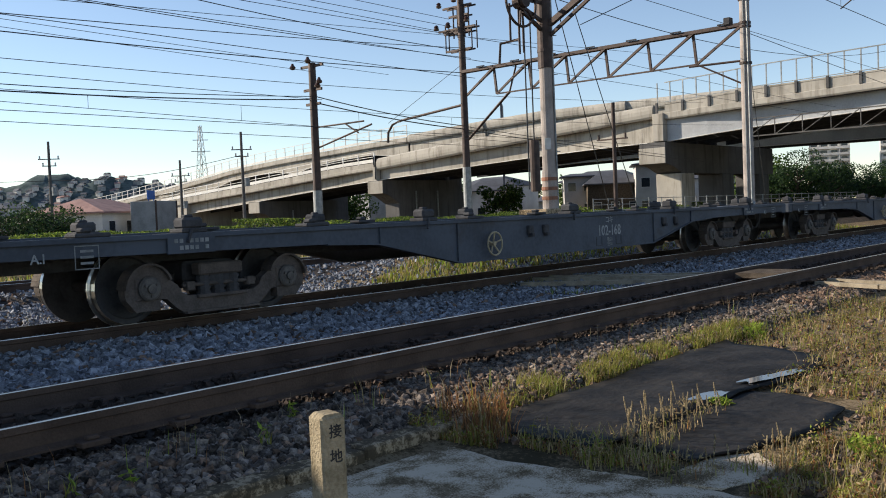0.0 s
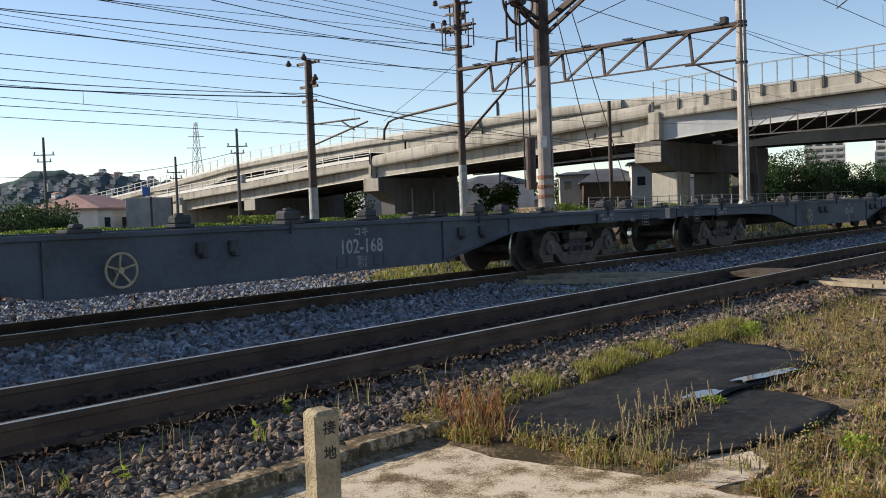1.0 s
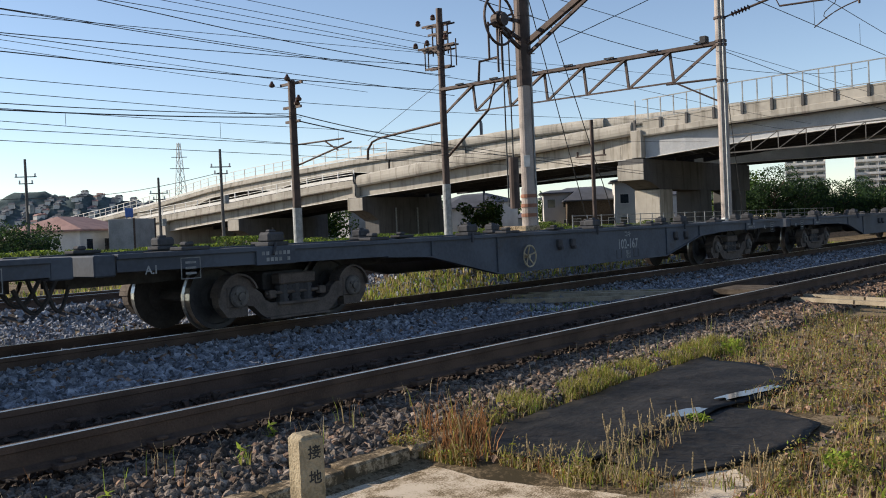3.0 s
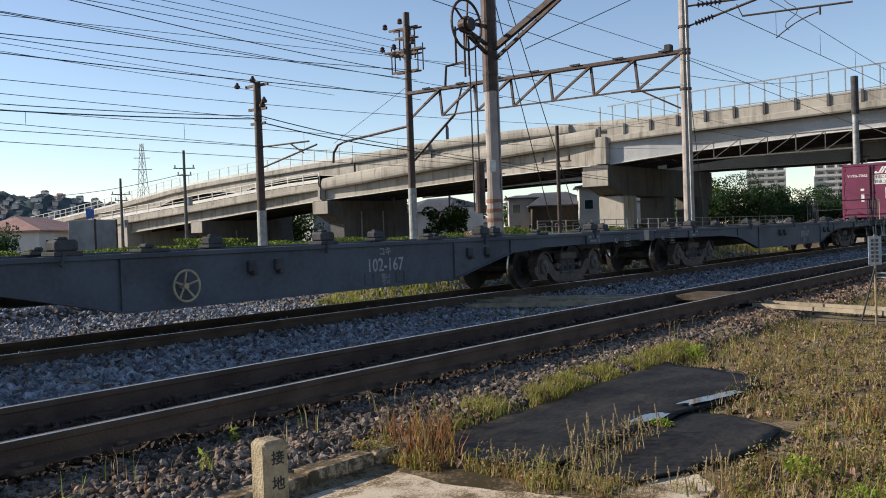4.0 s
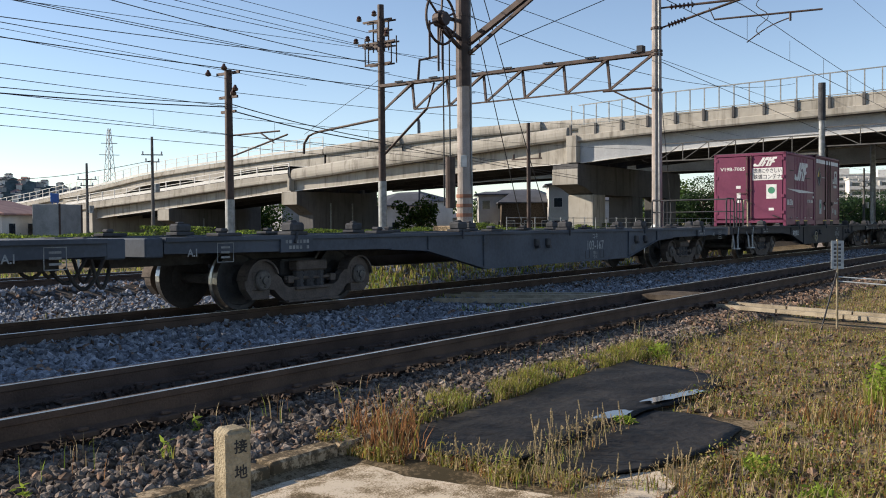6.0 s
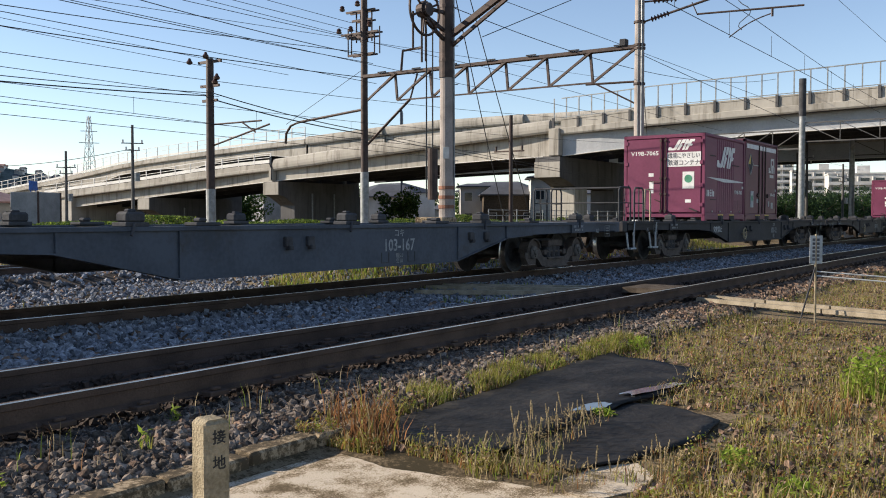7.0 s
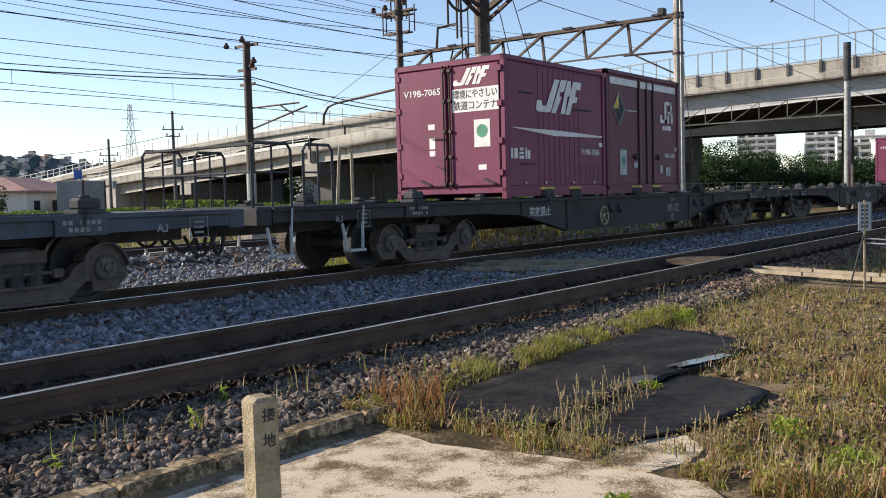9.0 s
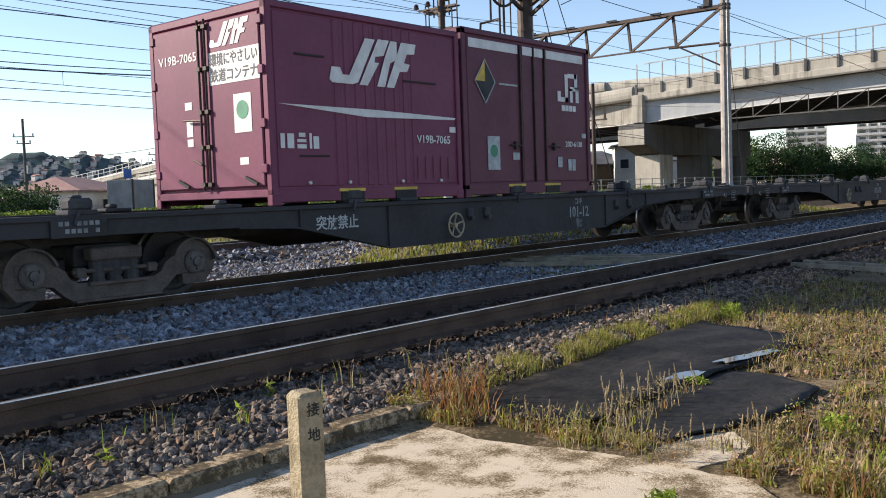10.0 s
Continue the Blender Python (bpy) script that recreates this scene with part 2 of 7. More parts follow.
M_BROWNSTONE = material("dark brown ballast stone", (0.075, 0.056, 0.046), (0.032, 0.025, 0.021), 0.9, scale=12, fine=60, bump=0.5, per=0.5, spec=0.12)
M_NUMBER = material("worn pale wagon lettering", (0.34, 0.36, 0.37), (0.20, 0.215, 0.22), 0.8, scale=8, fine=90, bump=0.0, spec=0.2)
M_HUB = material("worn axle end steel", (0.115, 0.105, 0.095), (0.062, 0.056, 0.052), 0.7, 0.0, scale=9, fine=60, bump=0.1)
M_UTIL = material("dark weathered pole", (0.12, 0.115, 0.11), (0.07, 0.068, 0.065), 0.9, scale=2, fine=30, bump=0.2)
M_DARKWOOD = material("dark crossing board", (0.115, 0.092, 0.07), (0.06, 0.047, 0.036), 0.9, scale=6, fine=60, bump=0.5, spec=0.1)
M_BRICK = material("old brick", (0.30, 0.14, 0.09), (0.20, 0.10, 0.07), 0.9, scale=5, fine=40, bump=0.4)


# ---- mesh kit ----
class Kit:
    """Collects vertices and faces of one mesh."""

    def __init__(self):
        self.v, self.f, self.mi = [], [], []

    def add(self, vs, fs, k=0):
        n = len(self.v)
        self.v += [tuple(p) for p in vs]
        self.f += [tuple(i + n for i in q) for q in fs]
        self.mi += [k] * len(fs)
        return self

    def box(self, x0, x1, y0, y1, z0, z1, c=0.0, k=0, m=None):
        """A box, chamfered by c."""
        if c <= 0:
            vs = [(x, y, z) for x in (x0, x1) for y in (y0, y1) for z in (z0, z1)]
            fs = [(0, 1, 3, 2), (4, 6, 7, 5), (0, 4, 5, 1), (2, 3, 7, 6), (0, 2, 6, 4), (1, 5, 7, 3)]
        else:
            b = bmesh.new()
            bmesh.ops.create_cube(b, size=1)
            for q in b.verts:
                q.co = Vector(((x0 + x1) / 2 + q.co.x * (x1 - x0), (y0 + y1) / 2 + q.co.y * (y1 - y0), (z0 + z1) / 2 + q.co.z * (z1 - z0)))
            bmesh.ops.bevel(b, geom=b.edges[:], offset=c, segments=1, affect="EDGES")
            b.verts.index_update()
            vs, fs = [tuple(q.co) for q in b.verts], [[q.index for q in g.verts] for g in b.faces]
            b.free()
        if m is not None:
            vs = [m @ Vector(p) for p in vs]
        return self.add(vs, fs, k)

    def bar(self, a, b, r, n=8, r2=None, k=0, caps=True):
        """A round bar from a to b."""
        a, b = Vector(a), Vector(b)
        q = (b - a).to_track_quat("Z", "Y").to_matrix()
        r2 = r if r2 is None else r2
        vs = [a + q @ Vector((r * math.cos(2 * math.pi * i / n), r * math.sin(2 * math.pi * i / n), 0)) for i in range(n)]
        vs += [b + q @ Vector((r2 * math.cos(2 * math.pi * i / n), r2 * math.sin(2 * math.pi * i / n), 0)) for i in range(n)]
        fs = [(i, (i + 1) % n, n + (i + 1) % n, n + i) for i in range(n)]
        if caps:
            fs += [tuple(range(n))[::-1], tuple(range(n, 2 * n))]
        return self.add(vs, fs, k)

    def pipe(self, pts, r, n=6, k=0):
        """One bent tube through pts."""
        pts = [Vector(p) for p in pts]
        m = len(pts)
        vs, fs = [], []
        for j, p in enumerate(pts):
            d = (pts[min(j + 1, m - 1)] - pts[max(j - 1, 0)]).normalized()
            u = d.cross(Vector((0, 1, 0) if abs(d.y) < 0.9 else (1, 0, 0))).normalized()
            w = d.cross(u)
            vs += [p + (u * math.cos(2 * math.pi * i / n) + w * math.sin(2 * math.pi * i / n)) * r for i in range(n)]
        for j in range(m - 1):
            fs += [(j * n + i, j * n + (i + 1) % n, (j + 1) * n + (i + 1) % n, (j + 1) * n + i) for i in range(n)]
        fs += [tuple(range(n))[::-1], tuple(range((m - 1) * n, m * n))]
        return self.add(vs, fs, k)

    def beam(self, a, b, w, h, k=0):
        """A square-edged bar from a to b."""
        a, b = Vector(a), Vector(b)
        q = (b - a).to_track_quat("Y", "Z").to_matrix().to_4x4()
        return self.box(-w / 2, w / 2, 0, (b - a).length, -h / 2, h / 2, k=k, m=Matrix.Translation(a) @ q)

    def prism(self, poly, axis, a, b, k=0):
        """poly in the plane across axis ('x': y, z; 'y': x, z; 'z': x, y), drawn out from a to b."""
        put = {"x": lambda p, t: (t, p[0], p[1]), "y": lambda p, t: (p[0], t, p[1]), "z": lambda p, t: (p[0], p[1], t)}[axis]
        n = len(poly)
        vs = [put(p, a) for p in poly] + [put(p, b) for p in poly]
        fs = [(i, (i + 1) % n, n + (i + 1) % n, n + i) for i in range(n)] + [tuple(range(n))[::-1], tuple(range(n, 2 * n))]
        return self.add(vs, fs, k)

    def lathe(self, prof, centre=(0, 0, 0), axis="y", n=24, k=0):
        """prof: (radius, along) pairs, turned about axis."""
        vs, fs = [], []
        for r, t in prof:
            for i in range(n):
                c, s = r * math.cos(2 * math.pi * i / n), r * math.sin(2 * math.pi * i / n)
                p = {"y": (c, t, s), "z": (c, s, t), "x": (t, c, s)}[axis]
                vs.append(tuple(p[j] + centre[j] for j in range(3)))
        for j in range(len(prof) - 1):
            for i in range(n):
                fs.append((j * n + i, j * n + (i + 1) % n, (j + 1) * n + (i + 1) % n, (j + 1) * n + i))
        fs += [tuple(range(n))[::-1], tuple(range((len(prof) - 1) * n, len(prof) * n))]
        return self.add(vs, fs, k)

    def mesh(self, name, mats, smooth=False):
        me = bpy.data.meshes.new(name)
        me.from_pydata(self.v, [], self.f)
        b = bmesh.new()
        b.from_mesh(me)
        bmesh.ops.recalc_face_normals(b, faces=b.faces[:])
        b.to_mesh(me)
        b.free()
        mats = mats if isinstance(mats, (list, tuple)) else [mats]
        for m in mats:
            me.materials.append(m)
        if len(mats) > 1:
            me.polygons.foreach_set("material_index", self.mi)
        if smooth:
            me.polygons.foreach_set("use_smooth", [True] * len(me.polygons))
        me.update()
        return me


def part(name, kit, mats, parent, label="", at=None, smooth=False):
    """One mesh object under a thing or a part."""
    ob = new(name, kit.mesh(name, mats, smooth) if isinstance(kit, Kit) else kit)
    ob.parent = parent
    if at is not None:
        ob.matrix_basis = at
    return tagged(ob, label)


def thing(name, label, category, at=None, group="", kind=""):
    ob = new(name)
    ob.empty_display_size = 0.3
    if at is not None:
        ob.matrix_basis = at
    return tagged(ob, label, category, group, kind)


def solid(name, kit, mats, label="", category="", kind="", group="", at=None, smooth=False):
    ob = new(name, kit.mesh(name, mats, smooth))
    if at is not None:
        ob.matrix_basis = at
    return tagged(ob, label, category, group, kind)


def writing(body, size, at, mat, parent, label="", thick=0.0015, width=1.0, name="lettering"):
    """Painted writing as a thin mesh; at: its pose, text upright in local x, y, facing local z."""
    cu = bpy.data.curves.new(name, "FONT")
    cu.body, cu.size, cu.extrude, cu.align_x, cu.align_y = body, size, thick, "CENTER", "CENTER"
    cu.resolution_u = 2
    cu.offset = 0.014 * size
    tmp = bpy.data.objects.new("tmp", cu)
    scene.collection.objects.link(tmp)
    bpy.context.view_layer.update()
    me = bpy.data.meshes.new_from_object(tmp.evaluated_get(bpy.context.evaluated_depsgraph_get()))
    bpy.data.objects.remove(tmp)
    me.name = name
    me.materials.clear()
    me.materials.append(mat)
    ob = new(name, me)
    ob.parent = parent
    ob.matrix_basis = at @ Matrix.Diagonal((width, 1, 1, 1))
    return tagged(ob, label)


SIDE = pose(0, 0, 0, 90, 0, 0)          # writing on a face towards -y
FRONT = pose(0, 0, 0, 90, 0, -90)       # writing on a face towards -x


# ---- ground ----
Y_NEAR, Y_FAR, GAUGE = 5.78, 10.0, 1.067
PROFILE = [(-400, -0.38), (3.95, -0.38), (4.2, -0.32), (4.9, -0.265), (5.02, -0.285), (5.1, -0.275), (5.36, -0.275), (5.5, -0.25), (6.05, -0.25), (6.2, -0.178), (6.5, -0.178), (7.2, -0.19), (7.75, -0.22), (8.3, -0.19), (9.0, -0.178), (11.1, -0.178), (11.4, -0.19), (12.3, -0.42),
           (14.5, -0.45), (17.6, -0.43), (18.3, -0.20), (21.3, -0.20), (22.2, -0.45), (40, -0.40), (1500, 0.0)]


def ground_z(x, y):
    for (a, za), (b, zb) in zip(PROFILE, PROFILE[1:]):
        if y <= b:
            z = za + (zb - za) * (y - a) / (b - a)
            break
    if 12.2 < y < 18:
        # a low grassy bank behind the far track
        w = min(1, max(0, (x - 14.5) / 3)) * min(1, max(0, (44 - x) / 8))
        z += w * (0.85 * min(1, (y - 12.2) / 1.5) * min(1, (18 - y) / 2.6) + 0.06 * noise.noise((x * 0.8, y * 0.8, 2.0)))
    if y < 4.0:
        z -= 0.05 * min(1, max(0, (4.5 - x) / 0.25))
        z += 0.035 * noise.noise((x * 0.7, y * 0.7, 3.1)) + 0.012 * noise.noise((x * 3.1, y * 3.1, 1.0))
    return z


def build_ground():
    k = Kit()
    xs = [-600, -200, -60, -20] + [-6 + 0.3 * i for i in range(120)] + [32 + 4 * i for i in range(20)] + [130, 300, 700, 1500]
    ys = [-400, -100, -30, -10, -4] + [-1 + 0.2 * i for i in range(27)] + [4.35, 4.65, 4.9, 5.02, 5.1, 5.36, 5.5, 6.05, 6.2, 6.5, 7.2, 7.75, 8.3, 9.0, 11.1, 11.4, 12.2, 12.6, 13.0, 13.4, 13.8, 14.5, 15.3, 16.5, 17.6, 18.3, 19.8, 21.3, 22.2, 25, 32, 40, 80, 200, 1500]
    for y in ys:
        for x in xs:
            k.v.append((x, y, ground_z(x, y)))
    n = len(xs)
    for j in range(len(ys) - 1):
        ym = (ys[j] + ys[j + 1]) / 2
        for i in range(n - 1):
            k.f.append((j * n + i, j * n + i + 1, (j + 1) * n + i + 1, (j + 1) * n + i))
            k.mi.append(1 if 4.35 < ym < 12.2 or 17.7 < ym < 22 else 0)
    return solid("ground", k, [M_EARTH, M_BED], "dry earth and ballast bed beside the railway", "ground", "structure", smooth=True)


build_ground()


CLIP = Kit().box(-0.09, 0.09, -0.15, 0.15, -0.186, -0.150, 0.006).box(-0.04, 0.04, -0.12, -0.075, -0.152, -0.125, 0.008).box(-0.04, 0.04, 0.075, 0.12, -0.152, -0.125, 0.008).mesh("rail_clip", M_RAIL)


def build_track(yc):
    tr = thing("railway_track", "rusty steel rails with bright heads in stone ballast", "railway track", pose(0, yc, 0), "tracks", "structure")
    prof = [(-0.0725, -0.174), (0.0725, -0.174), (0.0725, -0.162), (0.016, -0.140), (0.014, -0.055), (0.0325, -0.040), (0.0325, -0.006),
            (-0.0325, -0.006), (-0.0325, -0.048), (-0.014, -0.055), (-0.016, -0.140), (-0.0725, -0.162)]
    for s in (-1, 1):
        c = s * (GAUGE / 2 + 0.0325)
        k = Kit().prism([(c + a, b) for a, b in prof], "x", -60, 400)
        rail = part("rail", k, M_RAIL, tr)
        # Strip narrowed and set on the camera side to fit the thin glint.
        part("rail_head", Kit().prism([(c - 0.031, -0.0062), (c - 0.019, -0.0062), (c - 0.021, 0.0), (c - 0.029, 0.0)], "x", -60, 400), M_HEAD, rail, "narrow bright worn strip of the rail head")
    for s in (-1, 1):
        c = s * (GAUGE / 2 + 0.0325)
        for i in range(120):
            x = -6 + 0.62 * i
            if x < 32 and yc < 15:
                part("rail_clip", CLIP, None, tr, at=pose(x, c, 0))
    sl = Kit().prism([(-0.74, -0.33), (1.0, -0.33), (0.98, -0.172), (-0.72, -0.172)], "x", -0.1, 0.1).mesh("sleeper", M_SLEEPER)
    for i in range(96):
        part("sleeper", sl, None, tr, at=pose(-6 + 0.62 * i, 0, -0.014 if yc > 7 else -0.125))
    return tr


for yc in (Y_NEAR, Y_FAR, 19.8):
    build_track(yc)


# ---- train ----
SPEED = 6.13
WHEEL_R = 0.405
MOVERS, WHEELS = [], []
# (bogie centres from the first wagon's lead, number, kind of wagon)
BOGIE_SPAN = 13.85


def bogie_parts(wagon, xb):
    """One bogie with two wheelsets, its centre xb along the wagon."""
    bg = part("bogie", Kit().box(-0.35, 0.35, -0.80, 0.80, 0.42, 0.66, 0.03).box(-0.16, 0.16, -1.0, 1.0, 0.36, 0.58, 0.03), M_DARK, wagon, at=pose(xb, 0, 0))
    arc = [(0.95 + 0.28 * math.cos(radians(a)), 0.39 + 0.28 * math.sin(radians(a))) for a in range(-20, 168, 12)]
    half = [(0.0, 0.095), (0.50, 0.10), (0.60, 0.16), (0.72, 0.27), (0.80, 0.28), (0.81, 0.16), (1.10, 0.16)] + arc + [(0.585, 0.42), (0.53, 0.33), (0.44, 0.285), (0.0, 0.28)]
    side = half + [(-x, z) for x, z in half[-2:0:-1]]
    for s in (-1, 1):
        y0, y1 = sorted((s * 0.90, s * 1.03))
        k = Kit().prism(side, "y", y0, y1)
        yo = s * 1.045
        k.box(-1.13, -0.77, min(y0, yo), max(y1, yo), 0.26, 0.54, 0.03).box(0.77, 1.13, min(y0, yo), max(y1, yo), 0.26, 0.54, 0.03)
        part("side_frame", k, M_BOGIE, bg)
        # rolled lips along the pan and the arches, tie rod and spring plank
        lip = Kit()
        for q in (-1, 1):
            for (xa_, za_), (xb_, zb_) in zip(arc[2:], arc[3:]):
                lip.beam((q * xa_, s * 0.985, za_), (q * xb_, s * 0.985, zb_), 0.20, 0.024)
        lip.beam((-0.5, s * 0.985, 0.10), (0.5, s * 0.985, 0.10), 0.19, 0.026)
        part("frame_lip", lip, M_BOGIE, bg)
        part("tie_rod", Kit().bar((-0.50, s * 1.0, 0.40), (0.50, s * 1.0, 0.40), 0.022, 8).box(-0.47, -0.36, s * 1.0 - 0.05, s * 1.0 + 0.05, 0.34, 0.44, 0.01).box(0.36, 0.47, s * 1.0 - 0.05, s * 1.0 + 0.05, 0.34, 0.44, 0.01), M_BOGIE, bg)
        part("spring_plank", Kit().box(-0.34, 0.34, s * 0.95 - 0.12, s * 0.95 + 0.12, 0.245, 0.285, 0.01), M_BOGIE, bg)
        for i in range(-1, 2):
            kk = Kit()
            x = 0.2 * i
            kk.lathe([(0.075, 0.27), (0.075, 0.50)], (x, s * 0.95, 0), "z", 10)
            for j in range(4):
                kk.lathe([(0.088, 0.285 + 0.055 * j), (0.088, 0.315 + 0.055 * j)], (x, s * 0.95, 0), "z", 10)
            part("coil_spring", kk, M_DARK, bg)
        part("bolster_end", Kit().box(-0.30, 0.30, s * 0.96 - 0.09, s * 0.96 + 0.09, 0.50, 0.64, 0.02), M_BOGIE, bg)
        for xa in (-0.95, 0.95):
            cap = Kit().lathe([(0.135, 0), (0.135, 0.03), (0.115, 0.05), (0.10, 0.055), (0.055, 0.06), (0.05, 0.085), (0.0, 0.085)], (0, 0, 0), "y", 18)
            for i in range(3):
                a = 2 * math.pi * i / 3 + 0.5
                cap.lathe([(0.018, 0.05), (0.018, 0.075)], (0.078 * math.cos(a), 0, 0.078 * math.sin(a)), "y", 6)
            part("axle_box", cap, M_HUB, bg, at=pose(xa, s * 1.045, WHEEL_R, 0, 0, 0) if s > 0 else pose(xa, s * 1.045, WHEEL_R, 0, 0, 180))
    for xa in (-0.95, 0.95):
        k = Kit().lathe([(0.075, -0.98), (0.075, 0.98)], (0, 0, 0), "y", 12)
        ws = part("wheelset", k, M_DARK, bg, at=pose(xa, 0, WHEEL_R))
        WHEELS.append(ws)
        for s in (-1, 1):
            g = GAUGE / 2
            prof = [(0.10, g + 0.10), (0.15, g + 0.105), (0.20, g + 0.05), (0.33, g + 0.06), (0.345, g + 0.098), (0.40, g + 0.098), (0.405, g + 0.0),
                    (0.432, g - 0.012), (0.432, g - 0.03), (0.34, g - 0.03), (0.20, g - 0.0), (0.10, g - 0.03)]
            wk = Kit().lathe([(r, s * t) for r, t in prof], (0, 0, 0), "y", 32)
            n = 32
            for j in range(len(prof) - 1):
                if j in (5, 6, 7):
                    for i in range(n):
                        wk.mi[j * n + i] = 1
            part("wheel", wk, [M_DARK, M_TREAD], ws, smooth=False)
    br = Kit()
    for s in (-1, 1):
        for xa in (-0.95, 0.95):
            q = 1 if xa > 0 else -1
            br.box(xa - q * 0.50 - 0.05, xa - q * 0.50 + 0.05, s * 0.50, s * 0.66, 0.28, 0.52, 0.02)
        br.beam((-0.46, s * 0.58, 0.24), (0.46, s * 0.58, 0.24), 0.04, 0.05)
    br.beam((-0.46, -0.72, 0.30), (-0.46, 0.72, 0.30), 0.08, 0.08).beam((0.46, -0.72, 0.30), (0.46, 0.72, 0.30), 0.08, 0.08)
    part("brake_rigging", br, M_DARK, bg)
    return bg


def spoked_wheel(k, x, y, z, r):
    n = 28
    for i in range(n):
        a, b = 2 * math.pi * i / n, 2 * math.pi * (i + 1) / n
        k.bar((x + r * math.cos(a), y, z + r * math.sin(a)), (x + r * math.cos(b), y, z + r * math.sin(b)), 0.014, 6, caps=False)
    for i in range(5):
        a = math.pi / 2 + 2 * math.pi * i / 5
        k.bar((x + 0.03 * math.cos(a), y + 0.035, z + 0.03 * math.sin(a)), (x + r * math.cos(a), y, z + r * math.sin(a)), 0.013, 6)
    k.lathe([(0.035, y), (0.035, y + 0.13)], (x, 0, z), "y", 10)


def build_wagon(number, wheel_at, number_at, front, rear, platform=False, handbrake=True, banner=False, paint=M_WAGON):
    """A container wagon; x from the lead bogie's centre, the other bogie at BOGIE_SPAN; z from the rails."""
    # Grey-blue wagons carry the lens veil in their paint, near-black ones do not.
    w = thing("container_wagon", "%s flat container wagon with fish-belly side beams" % ("grey-blue" if paint is M_WAGON else "near-black"), "freight wagon", group="wagons of the train")
    mid = BOGIE_SPAN / 2
    x0, x1 = -front, BOGIE_SPAN + rear
    TOP, HW = 0.99, 1.30
    belly = [(x0 + 0.25, 0.80), (x0 + 0.25, TOP - 0.055), (x1 - 0.25, TOP - 0.055), (x1 - 0.25, 0.80), (mid + 5.5, 0.76), (mid + 4.6, 0.72), (mid + 2.9, 0.36), (mid - 2.9, 0.36), (mid - 4.6, 0.72), (mid - 5.5, 0.76)]
    for s in (-1, 1):
        b = part("side_beam", Kit().prism(belly, "y", s * (HW - 0.05), s * (HW - 0.035)), paint, w)
        k = Kit().box(x0 + 0.25, x1 - 0.25, min(s * (HW - 0.13), s * HW), max(s * (HW - 0.13), s * HW), TOP - 0.055, TOP, 0.006)
        part("top_flange", k, paint, b)
        lo = Kit()
        pts = [(mid - 5.5, 0.76), (mid - 4.6, 0.72), (mid - 2.9, 0.36), (mid + 2.9, 0.36), (mid + 4.6, 0.72), (mid + 5.5, 0.76)]
        for (xa, za), (xb, zb) in zip(pts, pts[1:]):
            lo.add([(xa, s * (HW - 0.13), za - 0.012), (xb, s * (HW - 0.13), zb - 0.012), (xb, s * HW, zb - 0.012), (xa, s * HW, za - 0.012),
                    (xa, s * (HW - 0.13), za + 0.006), (xb, s * (HW - 0.13), zb + 0.006), (xb, s * HW, zb + 0.006), (xa, s * HW, za + 0.006)],
                   [(0, 1, 2, 3), (4, 5, 6, 7), (0, 1, 5, 4), (2, 3, 7, 6), (1, 2, 6, 5), (0, 3, 7, 4)])
        part("bottom_flange", lo, paint, b)
        for dx in (-4.55, -2.95, 2.95, 4.55):
            zb = 0.36 if abs(dx) < 3 else 0.72
            rib = Kit().box(mid + dx - 0.012, mid + dx + 0.012, min(s * (HW - 0.05), s * (HW - 0.005)), max(s * (HW - 0.05), s * (HW - 0.005)), zb, TOP - 0.055)
            part("web_stiffener", rib, paint, b)
        for dx in (-1.15, -0.72, 3.35, 3.85):
            bk = Kit().box(mid + dx - 0.07, mid + dx + 0.07, min(s * (HW - 0.05), s * (HW + 0.02)), max(s * (HW - 0.05), s * (HW + 0.02)), 0.70, 0.84, 0.015)
            bk.box(mid + dx - 0.03, mid + dx + 0.05, min(s * (HW - 0.05), s * (HW + 0.05)), max(s * (HW - 0.05), s * (HW + 0.05)), 0.66, 0.72, 0.01)
            part("label_holder", bk, M_DARK, b)
    # end frames, cross bearers, centre sill, deck plates
    for xa, q in ((x0, 1), (x1, -1)):
        k = Kit().box(min(xa, xa + q * 0.25), max(xa, xa + q * 0.25), -HW + 0.045, HW - 0.045, 0.76, TOP - 0.004, 0.015)
        part("end_beam", k, paint, w)
        c = Kit().box(min(xa - q * 0.34, xa), max(xa - q * 0.34, xa), -0.09, 0.09, 0.78, 0.96, 0.03).box(min(xa - q * 0.42, xa - q * 0.2), max(xa - q * 0.42, xa - q * 0.2), -0.14, 0.14, 0.74, 1.0, 0.04)
        part("coupler", c, M_DARK, w)
        for yy, dz in ((-0.55, 0.40), (-0.2, 0.34), (0.55, 0.30)):
            hz = Kit().pipe([(xa - q * (0.02 + 0.40 * i / 8), yy + 0.2 * (i / 8), 0.80 - dz * math.sin(math.pi * i / 9)) for i in range(9)], 0.025, 6)
            part("brake_hose", hz, M_DARK, w)
    part("centre_sill", Kit().box(x0 + 0.2, x1 - 0.2, -0.28, 0.28, 0.62, 0.93), M_DARK, w)
    for i in range(15):
        xx = x0 + 0.9 + (x1 - x0 - 1.8) * i / 14
        part("cross_bearer", Kit().box(xx - 0.09, xx + 0.09, -HW + 0.05, HW - 0.05, 0.80, 0.97), M_DARK, w)
    part("deck_plate", Kit().box(x0 + 0.3, x1 - 0.3, -HW + 0.13, HW - 0.13, 0.925, 0.945), M_DARK, w)
